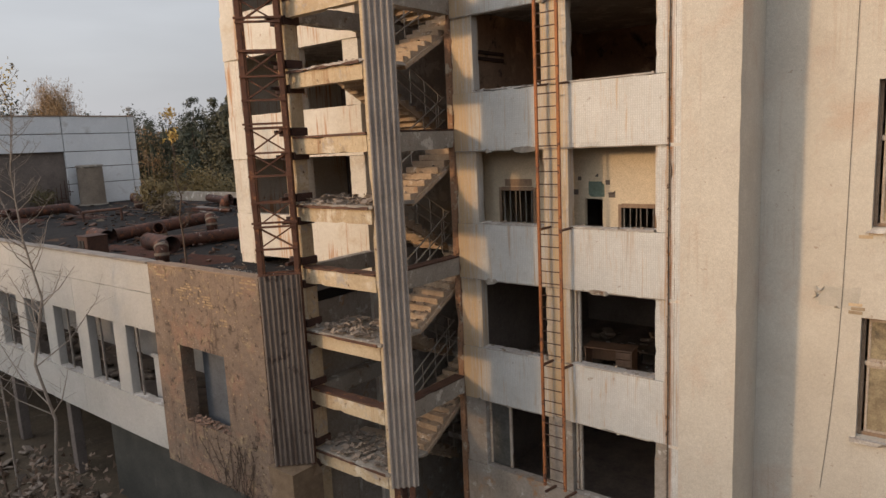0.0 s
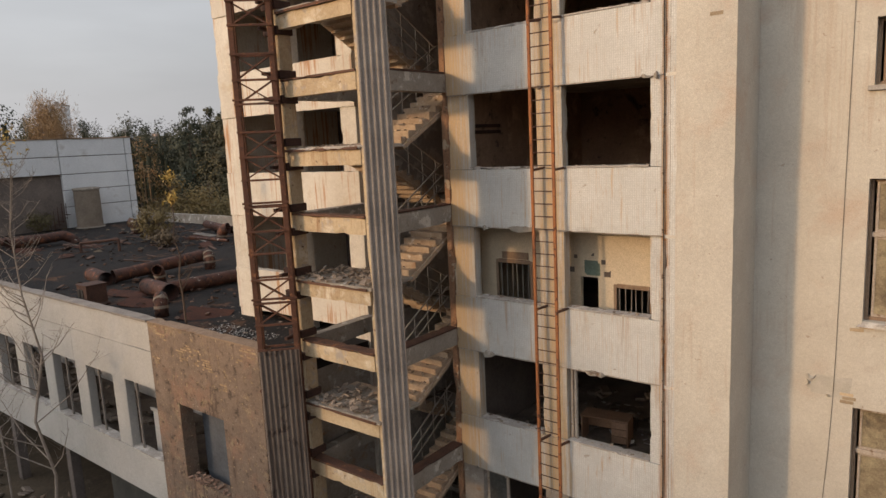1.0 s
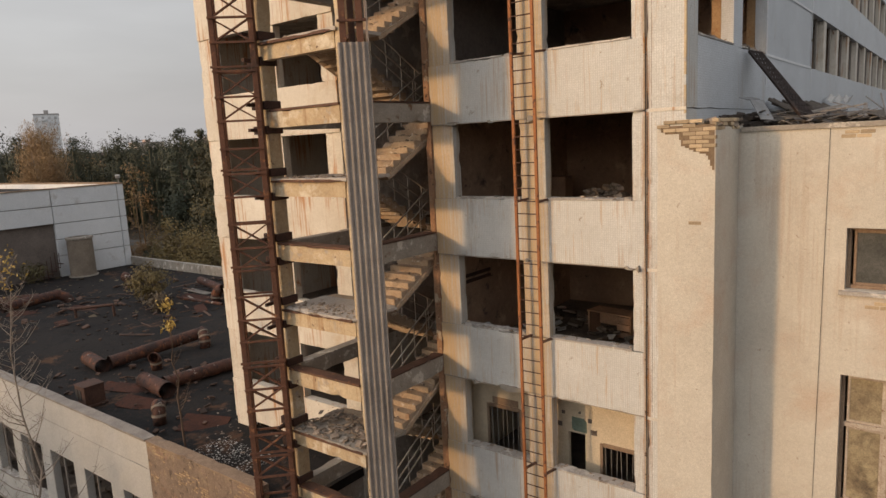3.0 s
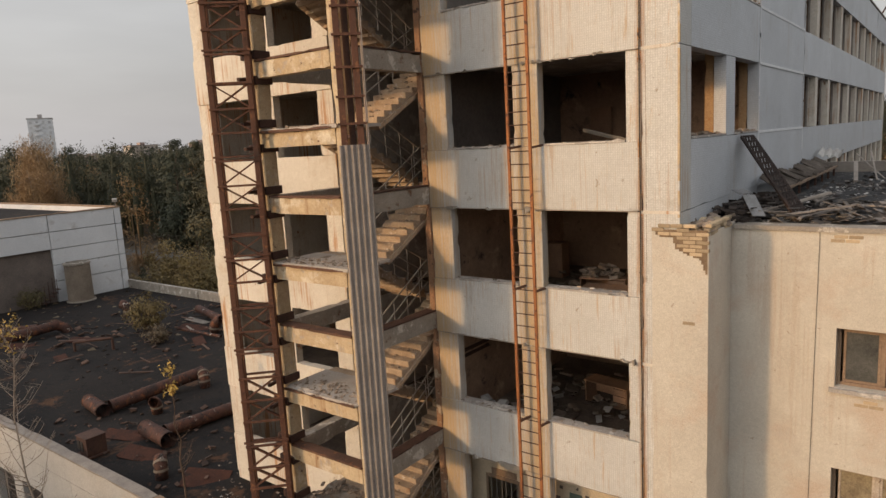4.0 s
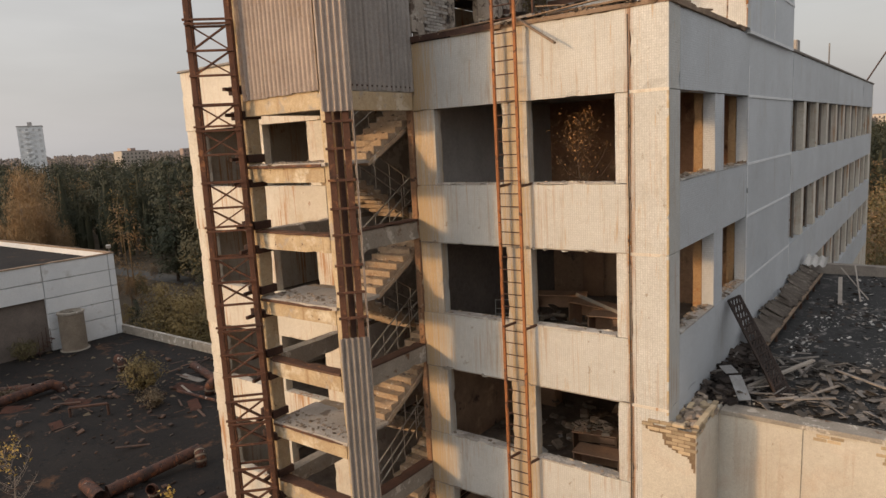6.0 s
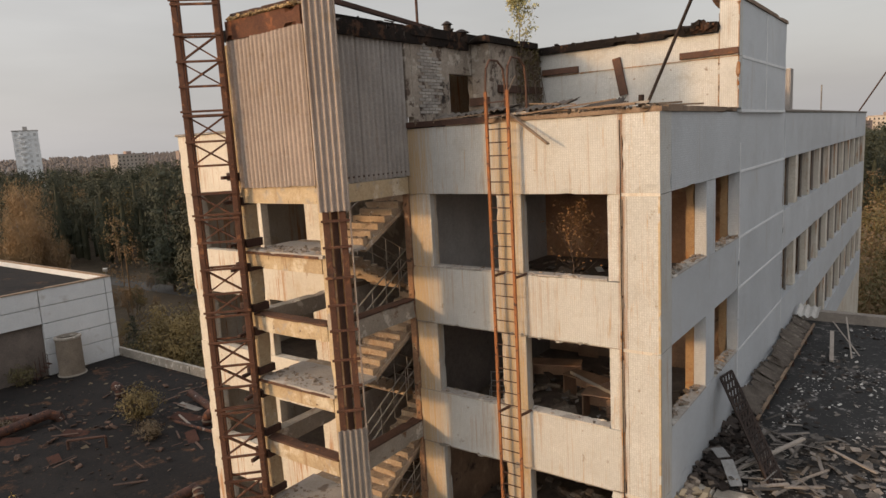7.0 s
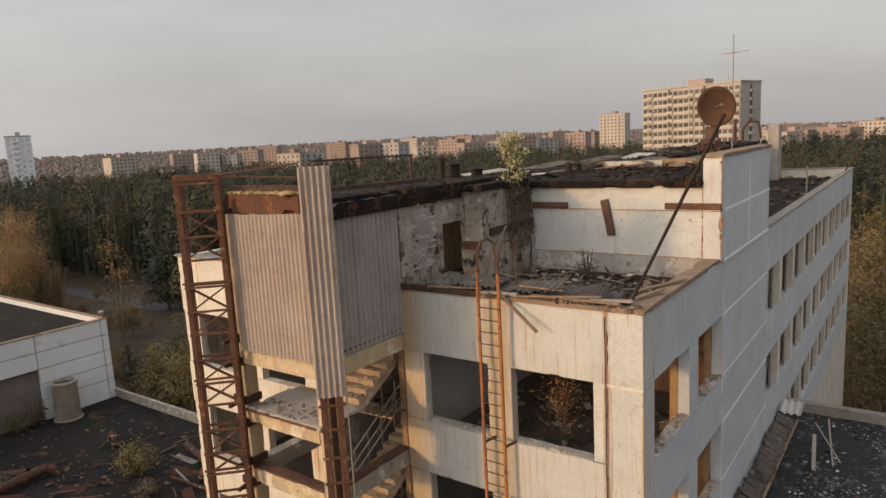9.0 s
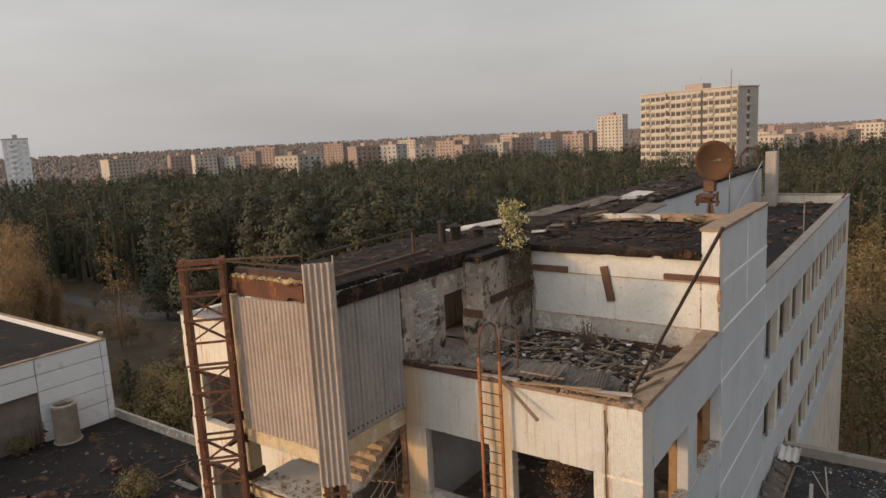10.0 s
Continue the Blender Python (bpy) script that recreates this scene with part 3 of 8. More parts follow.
def rough_box(x0, x1, y0, y1, z0, z1, step=0.25, amp=0.02, seed=0, sides=(True, True, True)):
    """A box whose edges are broken and uneven: its long faces are cut into cells and shifted by noise, more along the edges."""
    bm = bmesh.new()
    nx, ny, nz = (max(1, min(60, round((b - a) / step))) for a, b in ((x0, x1), (y0, y1), (z0, z1)))
    seen = {}
    off = Vector((seed * 7.3, seed * 3.1, seed * 1.7))

    def v(i, j, k):
        key = (i, j, k)
        if key not in seen:
            co = Vector((x0 + (x1 - x0) * i / nx, y0 + (y1 - y0) * j / ny, z0 + (z1 - z0) * k / nz))
            edges = (i in (0, nx)) + (j in (0, ny)) + (k in (0, nz))
            nv = noise.noise_vector(co * 2.3 + off) + 0.6 * noise.noise_vector(co * 6.1 + off)
            if edges >= 2:
                mid = Vector(((x0 + x1) / 2, (y0 + y1) / 2, (z0 + z1) / 2))
                sgn = Vector([(-1 if i == 0 else 1 if i == nx else 0), (-1 if j == 0 else 1 if j == ny else 0), (-1 if k == 0 else 1 if k == nz else 0)])
                co -= sgn * amp * (0.10 + 0.10 * nv.y + (0.9 if nv.x > 0.42 else 0.0) + 2.2 * max(0.0, nv.x - 0.42))
            else:
                co += nv * amp * 0.06
            seen[key] = bm.verts.new(co)
        return seen[key]
    for i in range(nx):
        for j in range(ny):
            bm.faces.new((v(i, j, 0), v(i, j + 1, 0), v(i + 1, j + 1, 0), v(i + 1, j, 0)))
            bm.faces.new((v(i, j, nz), v(i + 1, j, nz), v(i + 1, j + 1, nz), v(i, j + 1, nz)))
    for i in range(nx):
        for k in range(nz):
            bm.faces.new((v(i, 0, k), v(i + 1, 0, k), v(i + 1, 0, k + 1), v(i, 0, k + 1)))
            bm.faces.new((v(i, ny, k), v(i, ny, k + 1), v(i + 1, ny, k + 1), v(i + 1, ny, k)))
    for j in range(ny):
        for k in range(nz):
            bm.faces.new((v(0, j, k), v(0, j, k + 1), v(0, j + 1, k + 1), v(0, j + 1, k)))
            bm.faces.new((v(nx, j, k), v(nx, j + 1, k), v(nx, j + 1, k + 1), v(nx, j, k + 1)))
    return bm


def corrugated(bm, origin, along, up, pitch, amp, thick=0.012, cells=6, wob=0.0):
    """A corrugated sheet: waves across `along`, straight in `up`; wob bends its ends unevenly."""
    o, a, u = Vector(origin), Vector(along), Vector(up)
    n = a.cross(u).normalized()
    k = max(2, round(a.length / pitch * cells))
    rows = []
    for side in (0, 1):
        for e in (0, 1):
            row = []
            for i in range(k + 1):
                w = amp * math.sin(2 * math.pi * i / cells)
                jag = wob * noise.noise(o + a * (i / k) * 3 + u * e * 5)
                row.append(bm.verts.new(o + a * (i / k) + u * (e + jag) + n * (w - side * thick)))
            rows.append(row)
    f0, f1, b0, b1 = rows
    for i in range(k):
        for quad, soft in (((f0[i], f0[i + 1], f1[i + 1], f1[i]), True), ((b0[i], b1[i], b1[i + 1], b0[i + 1]), True),
                           ((f0[i], b0[i], b0[i + 1], f0[i + 1]), False), ((f1[i], f1[i + 1], b1[i + 1], b1[i]), False)):
            bm.faces.new(quad if soft else [bm.verts.new(v.co) for v in quad]).smooth = soft
    for quad in ((f0[0], f1[0], b1[0], b0[0]), (f0[k], b0[k], b1[k], f1[k])):
        bm.faces.new([bm.verts.new(v.co) for v in quad])


def chunks(n, area, z, size, seed, flat=0.5, pile=0.0, drift=None):
    """Loose broken lumps strewn over the rectangle area = (x0, x1, y0, y1), resting at z."""
    rnd = random.Random(seed)
    bm = bmesh.new()
    for _ in range(n):
        x, y = rnd.uniform(area[0], area[1]), rnd.uniform(area[2], area[3])
        if drift and noise.noise(Vector((x * drift, y * drift * 0.6, seed))) < 0.05:
            continue
        s = size * rnd.uniform(0.3, 1.0) ** 1.5
        h = s * flat * rnd.uniform(0.4, 1.0)
        m = pose(x, y, z + h * 0.4 + pile * rnd.random() ** 2, rnd.uniform(-25, 25), rnd.uniform(-25, 25), rnd.uniform(0, 360))
        box(bm, -s / 2, s / 2, -s * rnd.uniform(0.25, 0.5), s * rnd.uniform(0.25, 0.5), -h / 2, h / 2, s * 0.08 if size > 0.4 else 0.0, m)
    return bm


def splinters(n, area, z, length, seed, pile=0.2, width=0.05):
    """Broken boards and laths lying criss-cross over the rectangle area."""
    rnd = random.Random(seed)
    bm = bmesh.new()
    for _ in range(n):
        ln = length * rnd.uniform(0.25, 1.0)
        w = width * rnd.uniform(0.5, 1.8)
        m = pose(rnd.uniform(area[0], area[1]), rnd.uniform(area[2], area[3]), z + 0.03 + pile * rnd.random() ** 1.5, rnd.gauss(0, 7), rnd.gauss(0, 9), rnd.uniform(0, 180))
        box(bm, -ln / 2, ln / 2, -w / 2, w / 2, -w * 0.15, w * 0.15, 0.0, m)
    return bm


def card_mesh(name, c, nrm, size, rng, mat, slim=1.0, along=None):
    """One mesh of small three-cornered leaves at c, each facing roughly along its nrm; slim ones are twigs along `along`."""
    n = len(c)
    nrm = nrm / (np.linalg.norm(nrm, axis=1)[:, None] + 1e-9)
    a = np.cross(nrm, rng.normal(size=(n, 3)) if along is None else np.cross(along, nrm))
    a /= np.linalg.norm(a, axis=1)[:, None] + 1e-9
    b = np.cross(nrm, a)
    s = (size * rng.uniform(0.5, 1.2, n))[:, None]
    v = np.stack([c - a * s * 0.8 - b * s * 0.45 * slim, c + b * s * 0.6 * slim, c + a * s], 1).reshape(-1, 3)
    me = bpy.data.meshes.new(name)
    me.vertices.add(3 * n)
    me.vertices.foreach_set("co", v.ravel())
    me.loops.add(3 * n)
    me.loops.foreach_set("vertex_index", np.arange(3 * n))
    me.polygons.add(n)
    me.polygons.foreach_set("loop_start", np.arange(0, 3 * n, 3))
    me.update(calc_edges=True)
    me.materials.append(mat)
    return me


def cards(n, pos, size, seed, name, mat):
    """Leaves at the places that pos(rng, n) gives, facing every way."""
    rng = np.random.default_rng(seed)
    c = pos(rng, n)
    return card_mesh(name, c, rng.normal(size=(n, 3)), size, rng, mat)


F = [0.45 + 3.3 * k for k in range(8)]        # floor levels of the tower's storeys; the last is its roof
SILL, HEAD = 0.9, 2.75                        # window heights above a floor

# ---------- ground ----------
def ground_sheet():
    bm = bmesh.new()
    for x0, x1, y0, y1 in ((-3000, 3000, -3000, 4200),):
        vs = [bm.verts.new((x, y, -3.0)) for x, y in ((x0, y0), (x1, y0), (x1, y1), (x0, y1))]
        bm.faces.new(vs)
    return bm


solid("ground", ground_sheet(), M_GROUND, "brown autumn ground with leaf litter and rubble", "ground", kind="structure")


# ---------- the tower: front wall ----------
def front_panels(wall, x0, x1, openings, top, mat_span, seed, low):
    """Spandrel bands between the window rows and the piers beside the openings."""
    k = seed
    for n in range(7):
        z0 = F[n] - (3.3 - HEAD) if n else -3.0
        part("spandrel_panel", rough_box(x0, x1, 0.0, 0.3, z0 + 0.008, F[n] + SILL, 0.12, 0.012, k), mat_span if n else low, wall)
        k += 1
        edges = [x0] + [e for o in openings for e in o] + [x1]
        for a, b in zip(edges[::2], edges[1::2]):
            part("pier_panel", rough_box(a + 0.003, b - 0.003, 0.035, 0.3, F[n] + SILL + 0.006, F[n] + HEAD, 0.13, 0.012, k), mat_span if n else low, wall)
            k += 1
    part("parapet_panel", rough_box(x0, x1, 0.0, 0.3, F[6] + HEAD + 0.008, top, 0.12, 0.012, k), mat_span, wall)


wall_front = thing("wall_front", "pale mosaic-tiled panel wall with empty window openings and rust runs", "wall", kind="structure")
front_panels(wall_front, -6.4, -0.776, ((-5.75, -3.83), (-3.17, -1.12)), 24.62, M_TILE, 1, M_PENT_PALE)
for n in range(7):
    z0 = F[n] - (3.3 - HEAD) if n else -3.0
    part("corner_panel", rough_box(-0.772, 0.0, -0.015, 0.7, z0 + 0.008, (F[n + 1] - (3.3 - HEAD)) - 0.008, 0.12, 0.012, 90 + n), M_TILE, wall_front)
part("corner_panel", rough_box(-0.772, 0.0, -0.015, 0.7, F[6] + HEAD + 0.008, 24.62, 0.2, 0.02, 99), M_TILE, wall_front)
for n in range(4, 7):
    z0 = F[n] - (3.3 - HEAD)
    part("chipped_edge", rough_box(-0.045, 0.004, -0.021, 0.05, z0 + 0.02, z0 + 3.28, 0.07, 0.03, 130 + n), M_CONC_PAINT, wall_front, "chipped brown corner edge")
# second seam of the corner strip
for n in range(7):
    z0 = F[n] - (3.3 - HEAD) if n else -3.0
    part("joint_strip", rough_box(-0.690, -0.676, -0.019, 0.02, z0 + 0.05, z0 + 3.25, 0.10, 0.006, 210 + n), M_CONC, wall_front, "dark open joint")

for n in range(1, 8):
    z0 = F[n] - (3.3 - HEAD)
    part("mortar_line", rough_box(-0.80, 0.006, -0.024, 0.02, z0 - 0.035, z0 + 0.035, 0.05, 0.028, 150 + n), M_PANEL, wall_front, "smeared mortar in the joint")
    if n < 7:
        part("mortar_line", rough_box(-0.86, -0.78, -0.012, 0.02, z0 + 0.05, z0 + 3.2, 0.08, 0.026, 170 + n), M_JOINT, wall_front, "smeared mortar in the joint")
        part("mortar_line", rough_box(-6.38, -0.87, -0.008, 0.02, z0 - 0.012, z0 + 0.022, 0.07, 0.05, 180 + n), M_CONC, wall_front, "dark crumbling joint")

wall_left = thing("wall_left", "sunlit pale panel wall behind the open stair, windows empty", "wall", kind="structure")
front_panels(wall_left, -16.2, -9.72, ((-15.4, -13.1), (-12.3, -10.35)), 24.9, M_PANEL, 200, M_PANEL)
part("side_panel", rough_box(-16.2, -15.9, 0.32, 12.0, -3, 24.9, 0.6, 0.02, 260), M_PANEL, wall_left)
part("coping", boxes((-16.3, -9.5, -0.06, 0.36, 24.9, 24.98), c=0.02), M_STEEL, wall_left, "grey sheet-metal coping")

# ---------- the tower: long side wall ----------
wall_side = thing("wall_side", "long pale tiled side wall with rows of empty windows, shade's blue in its colour", "wall", kind="structure")
ROW = [(13.3 + 3.15 * k, 13.3 + 3.15 * k + 2.62) for k in range(10)]
SIDE_END = 45.2
cuts = [0.72, 6.65, 13.3, 19.6, 25.9, 32.2, 38.5, SIDE_END]
for n in range(4, 8):
    z0 = F[n] - (3.3 - HEAD)
    z1 = F[n] + SILL if n < 7 else 24.62
    for a, b in zip(cuts, cuts[1:]):
        part("spandrel_panel", rough_box(-0.3, -0.006, a + 0.004, b - 0.004, z0 + 0.006, z1 - 0.002, 0.5, 0.012, n * 9 + a), M_TILE_SHADED, wall_side)
    if n == 7:
        break
    z2, z3 = F[n] + SILL, F[n] + HEAD
    for a, b in (((0.72, 0.76), (3.4, 4.2), (6.62, 13.3)) if n > 4 else ((0.72, 6.6), (6.62, 13.3))):
        part("pier_panel", rough_box(-0.3, -0.02, a + 0.004, b - 0.004, z2 + 0.004, z3, 0.5, 0.012, n * 13 + a), M_TILE_SHADED, wall_side)
    for (a, b), nxt in zip(ROW, ROW[1:] + [(SIDE_END, 0)]):
        part("pier_panel", boxes((-0.3, -0.03, b, nxt[0], z2 + 0.004, z3), c=0.015), M_PANEL, wall_side)
    part("joint_strip", boxes((-0.004, 0.006, 6.7, 13.3, z3 - 0.04, z3 + 0.035), c=0.004), M_SEAL, wall_side, "pale sealant line")
    part("joint_strip", boxes((-0.004, 0.006, 6.7, 13.3, z2 - 0.035, z2 + 0.04), c=0.004), M_SEAL, wall_side, "pale sealant line")
part("base_wall", boxes((-0.3, -0.006, 0.72, SIDE_END, -3, F[4] - 0.55)), M_PANEL, wall_side)
part("end_wall", boxes((-9.5, -0.01, SIDE_END, SIDE_END + 0.3, -3, 24.62)), M_PANEL, wall_side)
part("coping", boxes((-0.36, 0.05, 12.02, SIDE_END + 0.32, 24.62, 24.72), c=0.02), M_WOOD_GREY, wall_side, "weathered parapet coping")
part("end_coping", boxes((-9.5, -0.37, SIDE_END - 0.05, SIDE_END + 0.35, 24.62, 24.72), c=0.02), M_WOOD_GREY, wall_side)
bm = bmesh.new()
for z in (21.2, 22.95, 17.9, 19.65):
    for y in (6.65, 13.27):
        box(bm, -0.004, 0.007, y - 0.03, y + 0.03, z - 0.84, z + 0.84)
part("vertical_joint", bm, M_SEAL, wall_side, "white sealant lines")

# ---------- floors and inner walls ----------
floor = thing("floor", "bare concrete floor slabs littered with plaster and papers", "floor", kind="structure")
ceiling_bm = bmesh.new()
for n in range(0, 8):
    z = F[n]
    dims = [(-6.38, -0.32, 0.32, 11.9), (-15.88, -9.42, 0.32, 11.9), (-9.42, -6.38, 2.9, 11.9)]
    if n >= 4:
        dims.append((-9.4, -0.32, 12.0, SIDE_END - 0.02))
    for d in dims:
        part("slab", boxes((*d, z - 0.12, z)), M_FLOOR_IN, floor)
        box(ceiling_bm, *d, z - 0.3, z - 0.124)
tagged(part("ceiling", ceiling_bm, M_PLASTER_GREY), "stained concrete ceilings with flaking whitewash", "ceiling", kind="structure")
inner = thing("wall_inner", "flaking painted inner walls of the rooms", "wall", kind="structure")
for n in range(7):
    z0, z1 = F[n] + 0.003, F[n + 1] - 0.303
    back = (M_INNER_DARK, M_INNER_DARK, M_INNER_DARK, M_INNER, M_INNER, M_INNER, M_INNER_SUNLIT)[n]
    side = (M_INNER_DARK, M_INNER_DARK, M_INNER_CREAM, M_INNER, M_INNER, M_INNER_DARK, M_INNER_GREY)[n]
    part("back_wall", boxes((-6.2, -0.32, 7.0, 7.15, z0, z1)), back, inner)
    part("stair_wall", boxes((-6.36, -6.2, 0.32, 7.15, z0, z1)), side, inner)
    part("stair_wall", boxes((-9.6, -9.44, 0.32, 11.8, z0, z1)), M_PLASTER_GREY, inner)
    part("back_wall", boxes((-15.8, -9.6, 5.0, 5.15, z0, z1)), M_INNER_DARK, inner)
    if n >= 4:
        part("corridor_wall", boxes((-5.6, -5.45, 7.2, SIDE_END - 0.1, z0, z1)), M_INNER, inner)
        for y in (19.4, 25.8, 32.0, 38.4):
            part("partition", boxes((-5.4, -0.34, y, y + 0.12, z0, z1)), M_INNER, inner)
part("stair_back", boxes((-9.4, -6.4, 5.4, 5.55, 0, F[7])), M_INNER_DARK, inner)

# ---------- roof structures of the tower ----------
roof_terrace = thing("roof_terrace", "littered sunken roof deck behind a low parapet", "roof", kind="structure")
part("deck", boxes((-6.34, -0.31, 0.31, 5.94, F[7] + 0.004, 23.95)), M_WING_ROOF, roof_terrace)
part("front_coping", rough_box(-5.1, 0.05, -0.05, 0.34, 24.62, 24.72, 0.11, 0.06, 301), M_WOOD, roof_terrace, "rotting brown board coping")
part("front_coping", rough_box(-6.4, -5.0, -0.02, 0.3, 24.62, 24.68, 0.3, 0.04, 302), M_TAR, roof_terrace)
part("side_coping", rough_box(-0.36, 0.05, 0.36, 5.95, 24.62, 24.74, 0.2, 0.03, 303), M_WOOD, roof_terrace, "weathered brown coping board")

high = thing("high_block_wall", "raised tiled roof block with rusty steel strips on its face", "wall", kind="structure")
for a, b, c in ((23.95, 24.72, 0), (24.728, 26.05, 1), (26.058, 26.75, 2)):
    part("tile_panel", rough_box(-5.72, -0.406, 5.95, 6.2, a, b, 0.3, 0.012, 310 + c), M_PLASTER_GREY if c == 0 else M_TILE_HIGH, high)
part("corner_panel", rough_box(-0.40, 0.09, 5.93, 6.3, 24.73, 26.05, 0.3, 0.015, 320), M_TILE_HIGH, high)
part("corner_panel", rough_box(-0.40, 0.09, 5.93, 6.3, 26.06, 27.5, 0.3, 0.015, 321), M_TILE_HIGH, high)
for k, z in enumerate((24.725, 26.054)):
    part("joint_line", rough_box(-5.7, 0.092, 5.925, 5.97, z - 0.018, z + 0.018, 0.06, 0.03, 322 + k), M_JOINT, high, "dark crumbled mortar joint")
part("joint_line", rough_box(-0.425, -0.385, 5.92, 5.97, 24.76, 26.74, 0.06, 0.03, 324), M_JOINT, high, "dark crumbled mortar joint")
part("joint_line", rough_box(0.06, 0.096, 5.918, 5.96, 24.76, 27.46, 0.07, 0.035, 325), M_JOINT, high, "chipped brown corner edge")
for a, b in ((24.63, 26.05), (26.056, 27.5)):
    part("side_panel", rough_box(-0.2, 0.084, 6.306, 12.6, a, b, 0.5, 0.012, 330 + a), M_TILE_SHADED, high)
part("end_panel", rough_box(-6.0, -0.22, 12.3, 12.6, 23.9, 26.9, 0.6, 0.01, 336), M_TILE_SHADED, high)
part("joint_strip", boxes((0.08, 0.098, 6.3, 12.6, 26.01, 26.09)), M_SEAL, high)
part("joint_strip", boxes((-0.004, 0.098, 6.3, 12.6, 24.60, 24.68)), M_SEAL, high)
part("joint_strip", boxes((0.08, 0.099, 9.4, 9.46, 24.69, 27.45)), M_SEAL, high)
part("coping", rough_box(-0.45, 0.13, 5.9, 12.65, 27.5, 27.6, 0.5, 0.02, 337), M_WOOD, high, "brown parapet coping")
for x0, x1, z0, z1 in ((-5.6, -4.4, 26.08, 26.26), (-1.42, 0.085, 26.10, 26.27)):
    part("steel_strip", boxes((x0, x1, 5.86, 5.945, z0, z1), c=0.01), M_RUST, high, "rusted steel strip")
bm = bmesh.new()
bar(bm, (-3.22, 5.90, 26.35), (-3.0, 5.90, 25.3), 0.24, 0.08, (0, 1, 0), 0.01)
part("steel_strip", bm, M_RUST, high, "rusted steel plate hanging askew")

pent = thing("penthouse_wall", "stripped plaster and brick stairhead wall with an empty doorway", "wall", kind="structure")
for d in ((-6.5, -6.3, 0.31, 1.92, 23.96, 26.9), (-6.5, -6.3, 3.08, 3.2, 23.96, 26.9), (-6.5, -6.3, 1.92, 3.08, 26.05, 26.9), (-6.5, -6.3, 0.06, 0.306, 24.92, 26.9)):
    part("wall_piece", rough_box(*d, 0.25, 0.02, d[2]), M_PENT, pent)
part("pilaster", rough_box(-6.28, -5.7, 3.0, 3.3, 23.96, 26.95, 0.25, 0.025, 341), M_PENT, pent)
part("wall_piece", rough_box(-5.95, -5.72, 3.31, 5.94, 23.96, 26.9, 0.3, 0.02, 342), M_PENT, pent)
part("steel_strip", boxes((-5.71, -5.62, 3.4, 5.9, 25.55, 25.75)), M_RUST_DARK, pent)
part("steel_strip", boxes((-6.35, -5.72, 2.88, 2.99, 25.2, 25.42), c=0.01), M_RUST, pent)

roof_high = thing("roof_high", "burnt black bitumen roofs of the raised block and stairhead", "roof", kind="structure")
part("felt", rough_box(-9.6, -0.42, 5.80, 12.45, 26.78, 26.92, 0.30, 0.04, 350), M_TAR, roof_high)
part("felt", rough_box(-9.6, -6.42, -2.75, 0.25, 26.90, 27.17, 0.35, 0.04, 351), M_TAR, roof_high)
part("felt", rough_box(-9.6, -6.2, 0.26, 5.69, 26.90, 27.15, 0.25, 0.07, 349), M_TAR, roof_high)
part("felt", rough_box(-6.19, -5.6, 2.7, 5.69, 26.86, 27.05, 0.3, 0.06, 352), M_TAR, roof_high)
part("ragged_edge", rough_box(-5.7, -0.42, 5.80, 5.94, 26.70, 26.88, 0.10, 0.07, 353), M_TAR, roof_high)
part("parapet_stub", rough_box(-3.4, -0.6, 11.6, 11.95, 26.95, 27.25, 0.2, 0.06, 354), M_WOOD, roof_high, "broken low parapet")

solid("tar_lump", chunks(60, (-1.3, -0.5, 5.76, 6.0), 26.78, 0.28, 356, 0.8, 0.12), M_TAR, "burnt tar lumps clinging to the wall corner", "tar", kind="stuff")
pent_far = thing("far_penthouse", "long raised roof strip with pale side wall and black felt", "roof", kind="structure")
part("side_wall", rough_box(-6.3, -6.05, 12.1, 45.0, 24.0, 26.75, 0.8, 0.02, 360), M_TILE_SHADED, pent_far)
part("felt", rough_box(-9.8, -5.95, 12.12, 45.4, 26.75, 26.95, 0.5, 0.06, 361), M_TAR, pent_far)
part("end_wall", boxes((-9.7, -6.05, 45.0, 45.18, 24.0, 26.74)), M_TILE_SHADED, pent_far)
part("outer_wall", boxes((-9.75, -9.5, 6.0, 45.0, -3, 26.74)), M_PANEL, pent_far)
part("base_board", boxes((-5.6, -0.6, 5.90, 5.944, 23.96, 24.14), c=0.01), M_RUST_DARK, high, "dark rotten board along the wall foot")
part("low_roof", rough_box(-6.04, -0.32, 12.02, SIDE_END - 0.06, F[7] + 0.004, 24.02, 0.8, 0.02, 362), M_FELT, pent_far)


